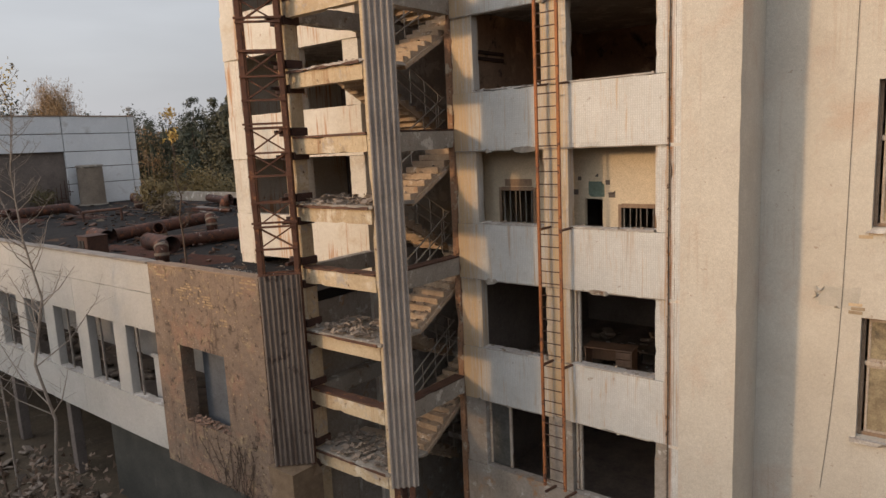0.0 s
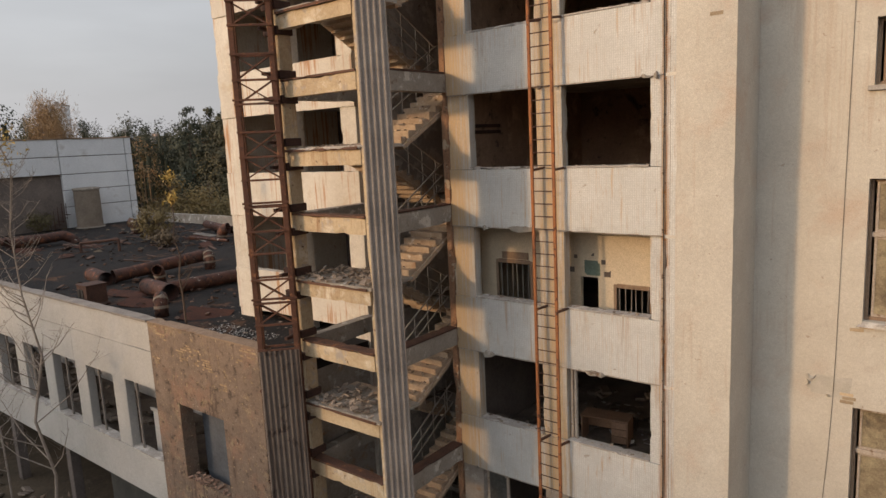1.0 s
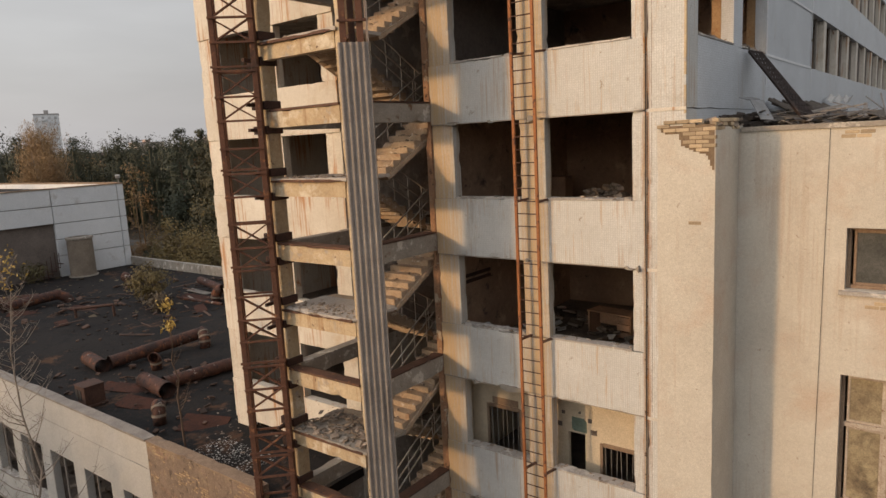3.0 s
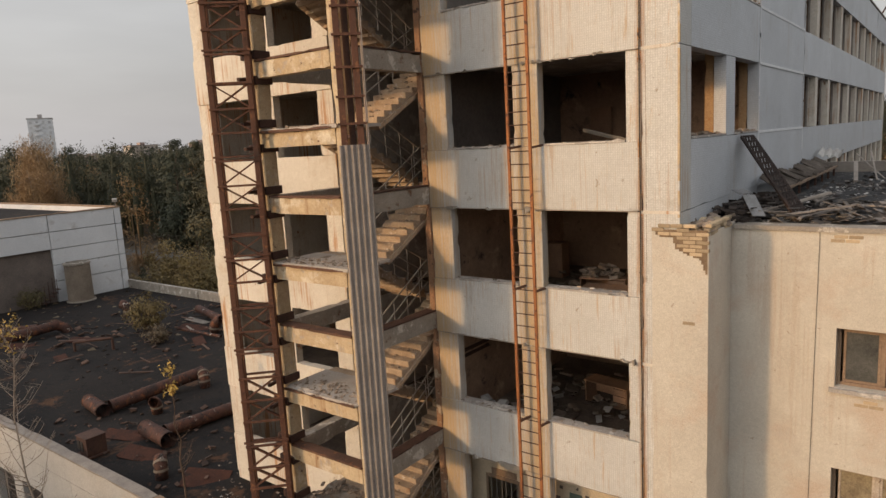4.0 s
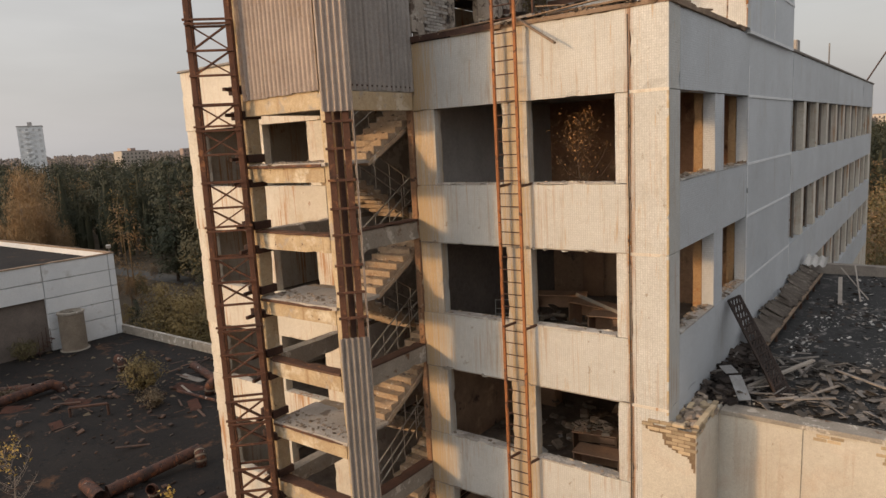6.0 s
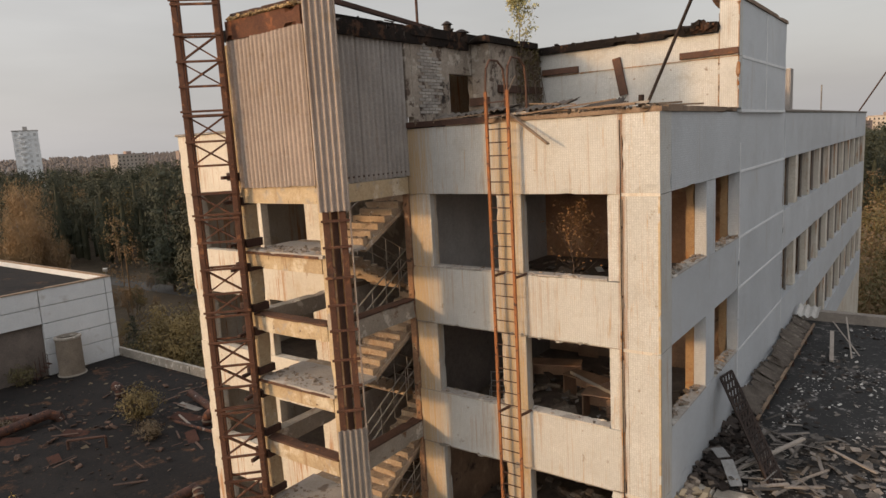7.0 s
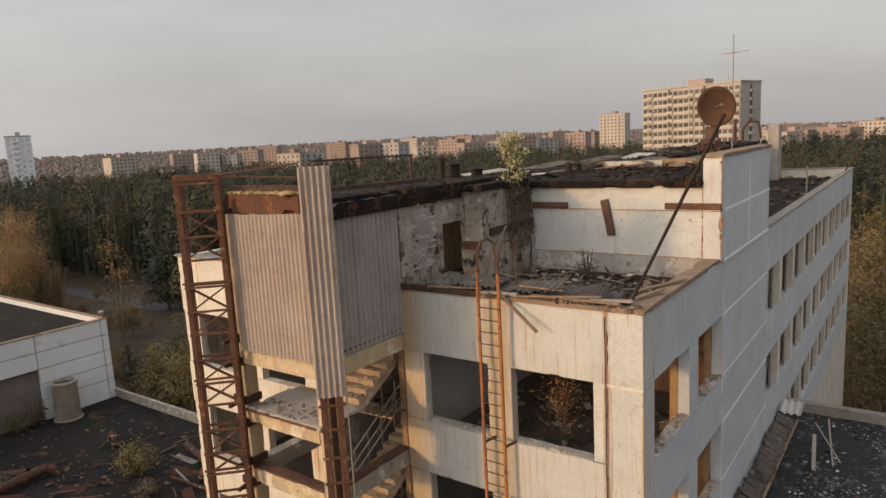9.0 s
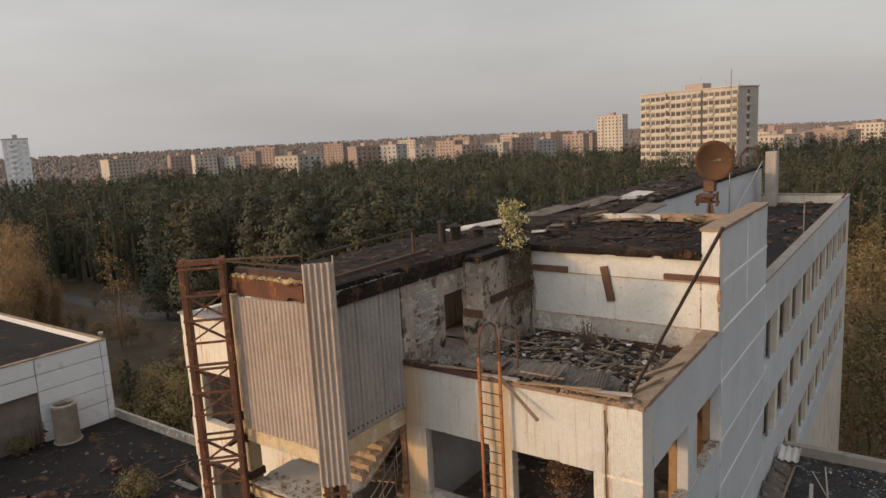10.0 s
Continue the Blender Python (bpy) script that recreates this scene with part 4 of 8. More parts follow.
# ---------- the open stair block ----------
XL, XR, YF = -9.3, -6.4, -2.85          # inner edge of the left column, right face, front face
stair = thing("stair_block", "open concrete stair frame stripped of its cladding, rust-stained", "staircase")
part("column", rough_box(-9.72, XL, YF + 0.02, -2.45, -3, 26.8, 0.4, 0.02, 401), M_CONC_PAINT, stair)
part("column", rough_box(-6.72, XR, YF + 0.02, -2.5, -3, 26.8, 0.4, 0.02, 402), M_CONC_PAINT, stair)
part("wall_edge", rough_box(-6.58, -6.41, -0.03, 0.3, -3, 24.6, 0.12, 0.05, 403), M_BRICK_RED, stair, "broken reddish brick wall edge")
for n in range(0, 8):
    z = F[n]
    if n:
        part("front_beam", rough_box(XL, -6.72, YF, -2.6, z - 0.42, z - 0.03, 0.2, 0.02, 410 + n), M_CONC_PAINT, stair)
        part("beam_cap", rough_box(XL, -6.72, YF - 0.03, -2.55, z - 0.028, z + 0.03, 0.2, 0.02, 420 + n), M_RUST, stair, "rusty steel angle on the beam")
        part("side_beam", rough_box(-6.70, -6.38, -2.5, -0.04, z - 0.45, z, 0.25, 0.02, 430 + n), M_CONC, stair)
        part("side_beam", rough_box(-9.68, -9.36, -2.44, -0.02, z - 0.45, z, 0.25, 0.02, 440 + n), M_CONC, stair)
        part("beam_cap", rough_box(-6.68, -6.36, -2.48, -0.06, z + 0.003, z + 0.05, 0.15, 0.03, 435 + n), M_RUST_DARK, stair, "rusty scrap on the side beam")
        part("landing", rough_box(-9.34, -6.6, 1.62, 2.88, z - 0.16, z, 0.3, 0.02, 450 + n), M_CONC, stair)
    if n < 7:
        h = z + 1.65
        part("front_beam", rough_box(XL, -6.72, YF, -2.6, h - 0.45, h - 0.09, 0.2, 0.025, 460 + n), M_CONC_PAINT, stair)
        part("landing", rough_box(XL, -6.62, YF - 0.05, -1.42, h - 0.086, h, 0.16, 0.035, 470 + n), M_CONC if n < 3 else M_LANDING, stair, "broken half landing with exposed edge")
        part("beam_cap", rough_box(XL, -6.75, YF - 0.075, YF - 0.052, h - 0.10, h - 0.03, 0.2, 0.02, 480 + n), M_RUST, stair)
part("roof_beam", rough_box(XL, -6.72, YF - 0.02, -2.6, 26.88, 27.32, 0.12, 0.05, 490), M_FASCIA, stair, "rusty brown roof fascia")
part("roof_upstand", rough_box(XL, -6.72, YF + 0.15, -2.5, 27.30, 27.52, 0.12, 0.05, 492), M_RUST_DARK, stair, "rusty upstand behind the fascia")
solid("torn_felt", chunks(240, (XL + 0.05, -6.78, YF - 0.06, YF + 0.13), 27.33, 0.13, 491, 0.5, 0.03), M_FOAM, "crumbled ochre felt along the roof fascia", "felt", kind="stuff")
part("tar_edge", rough_box(-6.34, -6.24, -2.62, 2.85, 26.70, 27.06, 0.09, 0.07, 494), M_TAR, stair, "black tar running over the roof edge")


def flight(y0, z0, y1, z1, x0, x1, steps=11):
    """A straight flight from (y0, z0) up to (y1, z1): treads over a sloping slab."""
    bm = bmesh.new()
    dy, dz = (y1 - y0) / steps, (z1 - z0) / steps
    for i in range(steps):
        ya, yb = sorted((y0 + dy * i, y0 + dy * (i + 1) + 0.03 * (1 if dy > 0 else -1)))
        tread = rough_box(x0, x1, ya, yb, z0 + dz * i - 0.1, z0 + dz * (i + 1), 0.14, 0.035, i + z0)
        me = bpy.data.meshes.new("tread")
        tread.to_mesh(me)
        bm.from_mesh(me)
        tread.free()
        bpy.data.meshes.remove(me)
    for x in (x0 + 0.05, x1 - 0.05):
        bar(bm, (x, y0, z0 - 0.12), (x, y1, z1 - 0.14), 0.1, 0.22, (1, 0, 0))
    bar(bm, ((x0 + x1) / 2, y0, z0 - 0.1), ((x0 + x1) / 2, y1, z1 - 0.12), x1 - x0 - 0.22, 0.1, (0, 0, 1))
    return bm


def railing(parent, y0, z0, y1, z1, x):
    for i in range(5):
        f = (i + 0.3) / 5
        y, z = y0 + (y1 - y0) * f, z0 + (z1 - z0) * f
        bm = bmesh.new()
        tube(bm, (x, y, z), (x, y, z + 0.95), 0.018, 6)
        part("baluster", bm, M_RAIL, parent)
    for h in (0.95, 0.6, 0.3):
        bm = bmesh.new()
        bar(bm, (x, y0, z0 + h), (x, y1, z1 + h), 0.04, 0.025)
        part("rail", bm, M_RAIL, parent)


for n in range(7):
    h = F[n] + 1.65
    upper = part("flight", flight(-1.42, h, 1.65, F[n + 1], -7.85, -6.75), M_STEP, stair, "chipped concrete steps")
    lower = part("flight", flight(1.65, F[n], -1.42, h, -9.2, -8.1), M_STEP, stair, "chipped concrete steps")
    railing(upper, -1.3, h + 0.05, 1.6, F[n + 1] + 0.05, -7.92)
    railing(lower, 1.6, F[n] + 0.05, -1.3, h + 0.05, -8.02)
for n in range(7):
    h = F[n] + 1.65
    solid("rubble", chunks(230 if n < 3 else 130, (-9.25, -6.8, -2.85, -1.5 if n < 3 else -2.1), h, 0.10 if n > 2 else 0.19, 500 + n, 0.28, 0.02 if n > 2 else 0.14), M_RUBBLE,
          "broken concrete rubble on the half landing", "rubble", "landing rubble", "stuff")

for n in range(7):
    rs = random.Random(540 + n)
    bm = bmesh.new()
    for k in range(90 if n in (0, 1, 5) else 45):
        i = rs.randrange(11)
        y = -1.42 + 3.07 * (i + rs.uniform(0.2, 0.95)) / 11
        q = 0.10 * rs.uniform(0.25, 1.0)
        box(bm, -q / 2, q / 2, -q * 0.35, q * 0.35, -q * 0.15, q * 0.2, 0, pose(rs.uniform(-7.8, -6.82), y, F[n] + 1.65 + 1.65 * (i + 1) / 11 + q * 0.15, rs.uniform(-15, 15), rs.uniform(-15, 15), rs.uniform(0, 180)))
    solid("stair_rubble", bm, M_RUBBLE, "crumbs of concrete lying on the steps", "rubble", "stair rubble", "stuff")

# cladding of the stair head
stair_clad = thing("stairhead_cladding", "ribbed corrugated slate sheets closing the stair head", "cladding")
for i in range(3):
    bm = bmesh.new()
    x = XL + 0.06 + i * 0.86
    corrugated(bm, (x, YF - 0.05 - 0.004 * i, 23.42 + 0.02 * i), (0.88, 0, 0), (0, 0, 3.44), 0.147, 0.042, wob=0.006)
    part("sheet", bm, M_SLATE, stair_clad)
for i in range(3):
    bm = bmesh.new()
    y = -2.45 + i * 0.85
    corrugated(bm, (XR + 0.04 + 0.004 * i, y, 23.46), (0, 0.86, 0), (0, 0, 3.60), 0.172, 0.046, wob=0.006)
    part("sheet", bm, M_SLATE_SHADED, stair_clad)
part("bottom_beam", rough_box(-6.62, -6.33, -2.5, -0.06, 23.02, 23.44, 0.2, 0.03, 521), M_CONC_PAINT, stair_clad)
part("bottom_beam", rough_box(XL, -6.63, YF - 0.02, -2.6, 23.05, 23.40, 0.2, 0.02, 520), M_CONC_PAINT, stair_clad)


# ---------- lattice strips at the two front corners ----------
def strip(name, left, right, spans_clad, top, label, thin):
    """A lattice strip facing the corner's diagonal: two steel posts with crossed bracing, clad with corrugated sheet over some heights."""
    L, R = Vector((*left, 0)), Vector((*right, 0))
    along = R - L
    out = Vector((along.y, -along.x, 0)).normalized()
    root = thing(name, label, "lattice mast", "lattice strips on the stair block")
    for p in ((L + along * 0.17, R - along * 0.22, L + along * 0.48 - out * 0.2) if thin else (L, R, L - out * 0.3, R - out * 0.3)):
        bm = bmesh.new()
        box(bm, -0.07 if thin else -0.065, 0.07 if thin else 0.065, -0.06, 0.06, -3, top, 0.008, Matrix.Translation(p) @ Matrix.Rotation(math.atan2(along.y, along.x), 4, "Z"))
        part("post", bm, M_RUST_DARK if p == L + along * 0.48 - out * 0.2 else M_RUST_DEEP, root)
    z, k = 0.35, 0
    while z < top - 0.2:
        bm = bmesh.new()
        over = (-0.04 if any(q0 - 0.1 < z < q1 for q0, q1 in spans_clad) else 0.02 if thin else 0.08)
        face = 0.02 if over < 0 else 0.08
        bar(bm, L - along * over + out * face + Vector((0, 0, z)), R + along * over + out * face + Vector((0, 0, z)), 0.055, 0.05)
        if not thin and k % 4 == 1:
            bar(bm, L - along * 0.12 + out * 0.06 + Vector((0, 0, z + 0.1)), R + along * 0.12 + out * 0.06 + Vector((0, 0, z + 0.1)), 0.05, 0.05)
        part("rung", bm, M_RUST_DEEP, root)
        step = (0.56, 0.60, 0.66)[k % 3]
        if not any(a - 0.3 < z < b - 0.3 for a, b in spans_clad) and z + step < top and not thin:
            bm = bmesh.new()
            if k % 3 != 2:
                bar(bm, L + Vector((0, 0, z)), R + Vector((0, 0, z + step)), 0.10, 0.035)
                bar(bm, R + Vector((0, 0, z)) - out * 0.03, L + Vector((0, 0, z + step)) - out * 0.035, 0.10, 0.035)
            else:
                bar(bm, L - out * 0.3 + Vector((0, 0, z)), R - out * 0.3 + Vector((0, 0, z)), 0.05, 0.05)
            part("brace", bm, M_RUST_DEEP, root)
        z += step
        k += 1
    bm = bmesh.new()
    bar(bm, L - along * 0.05 + Vector((0, 0, top - 0.05)), R + along * 0.05 + Vector((0, 0, top - 0.05)), 0.09, 0.09)
    part("head_bar", bm, M_RUST_DEEP, root)
    for a, b in spans_clad:
        cut = max(1, round((b - a) / 2.4))
        for i in range(cut):
            za, zb = a + (b - a) * i / cut, a + (b - a) * (i + 1) / cut + 0.06
            bm = bmesh.new()
            corrugated(bm, L - along * 0.05 + out * (0.12 + 0.012 * (i % 2)) + Vector((0, 0, za)), along * 1.1, (0, 0, zb - za), along.length / 4.5 if thin else along.length / 7, 0.034)
            part("sheet", bm, M_SLATE if a > 20 else M_SLATE_DARK if thin else M_SLATE_RUST, root, "dark-edged corrugated slate sheet")
            if thin:
                continue
            bm = bmesh.new()
            corrugated(bm, L - along * 0.05 + out * 0.11 + Vector((0, 0, za)), -out * 0.32, (0, 0, zb - za), 0.16, 0.012)
            part("side_sheet", bm, M_SLATE, root)
            bm = bmesh.new()
            corrugated(bm, R + along * 0.05 + out * 0.11 + Vector((0, 0, za)), -out * 0.32, (0, 0, zb - za), 0.16, 0.012)
            part("side_sheet", bm, M_SLATE, root)
    if thin:
        for i in range(11):
            za = 2.2 + 2.336 * i
            bm = bmesh.new()
            corrugated(bm, R + along * 0.06 + out * 0.10 + Vector((0, 0, za)), -out * 1.08, (0, 0, 2.37), 0.16, 0.012)
            part("side_sheet", bm, M_SLATE, root)
    return root


strip_left = strip("lattice_mast", (-9.76, -3.84), (-9.12, -3.20), ((1.9, 6.9),), 27.86, "rusty crossed-steel lattice mast fixed to a concrete column", False)
strip_right = strip("lattice_mast", (-6.03, -3.40), (-5.62, -2.99), ((2.2, 18.05), (22.95, 27.9)), 27.86, "corner mast half clad in grey corrugated slate, rusty steel showing", True)
part("mast_base", rough_box(-9.98, -8.98, -4.0, -3.02, -3.0, 1.86, 0.3, 0.05, 405), M_MORTAR, stair, "dark brick base below the mast")
for k in range(14):
    z = 2.1 + 1.65 * k
    for dz in (0.15, -0.45):
        bm = bmesh.new()
        box(bm, -9.78, XL + 0.05, YF - 0.06, -2.40, z + dz - 0.1, z + dz + 0.1, 0.01)
        part("collar", bm, M_RUST_DARK, strip_left, "dark rusty collar round the column")
        bm = bmesh.new()
        bar(bm, (-9.35, -3.35, z + dz), (-9.45, YF - 0.05, z + dz), 0.08)
        part("tie", bm, M_RUST_DARK, strip_left)
for k in range(9):
    z = 1.8 + 3.3 * k
    if z < 27:
        bm = bmesh.new()
        bar(bm, (-5.95, -3.1, z), (-6.5, YF + 0.1, z), 0.08)
        part("tie", bm, M_RUST_DARK, strip_right)

# ---------- fire ladder ----------
ladder = thing("fire_ladder", "tall orange-rusted steel fire ladder bracketed to the wall", "ladder")
LX0, LX1, LY = -3.78, -3.22, -0.30
for x in (LX0, LX1):
    bm = bmesh.new()
    box(bm, x - 0.035, x + 0.035, LY - 0.03, LY + 0.03, 1.5, 25.3, 0.008)
    part("stringer", bm, M_RUST_ORANGE, ladder)
z = 1.7
while z < 25.2:
    bm = bmesh.new()
    tube(bm, (LX0, LY, z), (LX1, LY, z), 0.014, 6)
    part("rung", bm, M_RUST_DARK, ladder)
    z += 0.292
for n in range(7):
    for x in (LX0, LX1):
        bm = bmesh.new()
        bar(bm, (x, LY, F[n] + 0.88), (x + 0.12, 0.05, F[n] + 0.92), 0.05)
        part("bracket", bm, M_RUST, ladder)
for x in (LX0, LX1):
    bm = bmesh.new()
    pts = [(x, LY, 25.3), (x, LY + 0.06, 25.8), (x, LY + 0.22, 26.0), (x, LY + 0.55, 26.0), (x, LY + 0.78, 25.85), (x, LY + 0.84, 25.5), (x, LY + 0.84, 23.95)]
    bent(bm, pts, 0.026, 8)
    part("handrail_hoop", bm, M_RUST, ladder)

pipe_run = thing("drain_cable", "thin dark rusty pipe run down the corner joint", "pipe")
bm = bmesh.new()
zz = [0.5 + 0.8 * i for i in range(31)]
bent(bm, [(-0.80 + 0.02 * noise.noise(Vector((0, 0, q))), -0.05, q) for q in zz if q < 24.6], 0.013, 6)
part("run", bm, M_BLACK, pipe_run)

# ---------- low wing beside the tower ----------
WY = 1.66
wing = thing("wing_wall", "cream plastered brick wing wall with flaked patches and old casements", "wall", kind="structure")
W_OPEN = [(2.62, 5.0, 12.65, 13.9), (2.62, 5.0, 8.0, 10.87), (2.53, 5.0, 3.6, 6.16), (7.4, 9.8, 12.65, 13.9), (7.4, 9.8, 8.0, 10.87), (7.4, 9.8, 3.6, 6.16)]


def pierced(x0, x1, z0, z1, y0, y1, holes):
    bm = bmesh.new()
    xs = sorted({x0, x1, *(h[0] for h in holes), *(h[1] for h in holes)})
    for a, b in zip(xs, xs[1:]):
        cols = sorted([(h[2], h[3]) for h in holes if h[0] <= a and h[1] >= b])
        z = z0
        for lo, hi in cols:
            box(bm, a, b, y0, y1, z, lo)
            z = hi
        box(bm, a, b, y0, y1, z, z1)
    return bm


part("plaster_wall", pierced(0.58, 40.0, -3, 15.86, WY, WY + 0.4, W_OPEN), M_PLASTER, wing)
part("pier", rough_box(-0.56, 0.58, -0.05, 2.0, -3, 16.0, 0.3, 0.012, 601), M_PLASTER, wing, "plastered corner pier")
part("coping", rough_box(0.62, 40.0, WY - 0.05, WY + 0.45, 15.86, 15.97, 0.66, 0.05, 602), M_CONC, wing, "weathered broken coping")
roof_wing = solid("roof_wing", rough_box(0.02, 40.0, WY + 0.42, 18.0, 15.6, 15.95, 0.7, 0.04, 603), M_WING_ROOF,
                  "black peeling felt roof strewn with debris", "roof", kind="structure")
far_kerb = solid("roof_kerb", rough_box(0.1, 40.0, 18.02, 18.4, -3, 16.35, 0.6, 0.03, 604), M_WOOD_GREY, "low weathered kerb at the roof's far edge", "parapet", kind="structure")


def casement(x0, x1, z0, z1, y, splits, transom):
    tall = transom is not None
    wood = M_FRAME_PALE if tall else M_WOOD
    root = thing("window", "flaking pale casement with smeared panes" if tall else "old brown wooden casement with dusty broken panes", "window", "casements of the wing", "structure")
    w = 0.07
    fr = bmesh.new()
    box(fr, x0, x0 + w, y, y + 0.12, z0, z1, 0.008)
    box(fr, x1 - w, x1, y, y + 0.12, z0, z1, 0.008)
    box(fr, x0 + w, x1 - w, y, y + 0.12, z0, z0 + w, 0.008)
    box(fr, x0 + w, x1 - w, y, y + 0.12, z1 - w, z1, 0.008)
    frame_part = part("window_frame", fr, M_WOOD, root, "brown peeling frame")
    xs = [x0 + w + (x1 - x0 - 2 * w) * k / splits for k in range(splits + 1)]
    for x in xs[1:-1]:
        part("mullion", boxes((x - 0.045, x + 0.045, y + 0.01, y + 0.1, z0 + w, z1 - w), c=0.008), wood, frame_part)
    if tall:
        part("transom", boxes((x0 + w, x1 - w, y - 0.01, y + 0.09, transom - 0.05, transom + 0.05), c=0.008), wood, frame_part)
    for k, (a, b) in enumerate(zip(xs, xs[1:])):
        if k % 3 == 1 and not tall:
            continue
        for lo, hi in ((z0 + w, transom - 0.05), (transom + 0.05, z1 - w)) if tall else ((z0 + w, z1 - w),):
            sash = bmesh.new()
            e = 0.05
            for d in ((a + 0.045, a + 0.045 + e, lo, hi), (b - 0.045 - e, b - 0.045, lo, hi), (a + 0.045 + e, b - 0.045 - e, lo, lo + e), (a + 0.045 + e, b - 0.045 - e, hi - e, hi)):
                box(sash, d[0], d[1], y + 0.025, y + 0.075, d[2], d[3], 0.006)
            part("sash", sash, wood, frame_part)
            if not (k == 1 and lo < transom if tall else False):
                part("pane", boxes((a + 0.09, b - 0.09, y + 0.046, y + 0.053, lo + e, hi - e)), M_PANE_SMEARED if tall else M_GLASS_DIRTY, frame_part)
    part("window_sill", rough_box(x0 - 0.1, x1 + 0.1, y - 0.3, y + 0.0, z0 - 0.1, z0 - 0.004, 0.1, 0.04, x0 + z0), M_PLASTER_GREY, root, "crumbling mortar sill")


for x0, x1, z0, z1 in W_OPEN:
    casement(x0, x1, z0, z1, WY + 0.2, 3, z0 + 0.61 * (z1 - z0) if z1 - z0 > 1.4 else None)
part("room_floor", boxes((0.6, 40, WY + 0.41, 17.9, 8.0, 8.2)), M_FLOOR_IN, wing)
part("room_back", boxes((0.6, 40, 7.0, 7.2, -3, 15.5)), M_INNER, wing)

# ---------- the two-storey annex ----------
AY = -3.19
annex = thing("annex_wall", "low white panel annex with empty windows and a stripped brown end", "wall", kind="structure")
AW = [(-16.77 - 3.02 * k - 2.1, -16.77 - 3.02 * k) for k in range(12)]
AX0 = -60.0
part("brown_end", pierced(-16.72, -10.85, -0.1, 6.62, AY, AY + 0.45, [(-15.28, -12.85, 1.62, 4.13)]), M_RENDER_BROWN, annex, "stripped brown render with old brick showing")
for k in range(12):
    a, b = AW[k][0] - 0.92 if k < 11 else AX0, AW[k][0]
    part("mullion_panel", boxes((a + 0.004, b - 0.004, AY + 0.03, AY + 0.35, 1.72, 4.3), c=0.02), M_ANNEX, annex)
for k in range(7):
    a, b = -16.726 - 6.04 * (k + 1), -16.73 - 6.04 * k
    part("upper_panel", rough_box(a + 0.006, b, AY, AY + 0.35, 5.62, 6.62, 0.5, 0.012, 700 + k), M_ANNEX, annex)
    part("upper_panel", rough_box(a + 0.006, b, AY, AY + 0.35, 4.3, 5.605, 0.5, 0.012, 710 + k), M_ANNEX, annex)
    part("lower_panel", rough_box(a + 0.006, b, AY, AY + 0.35, 0.2, 1.72, 0.5, 0.012, 720 + k), M_ANNEX, annex)
part("coping", rough_box(AX0, -16.75, AY - 0.05, AY + 0.4, 6.62, 6.7, 0.5, 0.02, 730), M_WOOD_GREY, annex)
part("coping", rough_box(-16.74, -10.9, AY - 0.02, AY + 0.42, 6.62, 6.68, 0.25, 0.04, 731), M_WOOD, annex)
part("end_wall", rough_box(-10.15, -9.86, AY + 0.46, 8.0, -3.0, 5.88, 0.5, 0.02, 733), M_PENT_PALE, annex, "bare stained end wall beside the stair")
part("inner_back", boxes((AX0, -10.9, 1.2, 1.4, -2.5, 6.0)), M_INNER_GREY, annex)
part("inner_floor", boxes((AX0, -10.9, AY + 0.46, 1.2, 0.5, 0.7)), M_FLOOR_IN, annex)
part("blind_panel", boxes((-15.28, -12.85, AY + 0.75, AY + 0.85, 1.3, 4.4)), M_BLUEGREY, annex, "grey boarded window recess")
annex_roof = solid("annex_roof", rough_box(AX0 - 40, -9.8, AY + 0.36, 17.2, 5.9, 6.2, 1.2, 0.03, 732), M_FELT, "wide black felt roof with moss and rust stains", "roof", kind="structure")
back_kerb = thing("annex_back_parapet", "low pale parapet slabs along the annex roof edge", "parapet", kind="structure")
for k in range(8):
    part("slab", rough_box(-57 + 5.9 * k, -57 + 5.9 * k + 5.8, 17.2, 17.5, -3, 6.95, 0.5, 0.02, 740 + k), M_CONC, back_kerb)

block = thing("far_hall", "tall white panel hall standing on the far side of the roof", "building")
HX = -56.5
for k, (z0, z1) in enumerate(((6.2, 7.98), (8.04, 9.38), (9.44, 10.73), (10.79, 12.23), (12.29, 13.7))):
    for j, (y0, y1) in enumerate(((-6.0, 4.98), (5.04, 10.98), (11.04, 16.68), (16.74, 17.3))):
        if k < 3 and j < 2:
            continue
        part("panel", boxes((HX - 0.3, HX, y0, y1, z0, z1), c=0.02), M_WHITE_BLOCK, block)
part("core", boxes((HX - 0.42, HX - 0.31, 5.2, 17.2, 6.2, 13.6), (HX - 0.42, HX - 0.31, -6.0, 5.2, 10.78, 13.6)), M_INNER_DARK, block, "dark backing behind the panel joints")
part("recess_wall", boxes((HX - 1.3, HX - 1.0, -6.0, 11.0, 6.2, 10.8)), M_CONC, block, "grey concrete recess")
part("back_wall", boxes((HX - 60, HX - 0.31, 17.0, 17.3, 0, 13.7)), M_WHITE_BLOCK, block)
part("roof", boxes((HX - 60, HX - 0.31, -6, 16.98, 12.9, 13.2)), M_FELT, block)
part("parapet", boxes((HX - 60, HX - 0.31, 17.0, 17.3, 13.704, 13.85), c=0.02), M_WOOD, block)
part("coping", rough_box(HX - 0.45, HX + 0.06, -6, 17.36, 13.704, 13.80, 0.5, 0.04, 745), M_WOOD, block, "brown weathered coping")


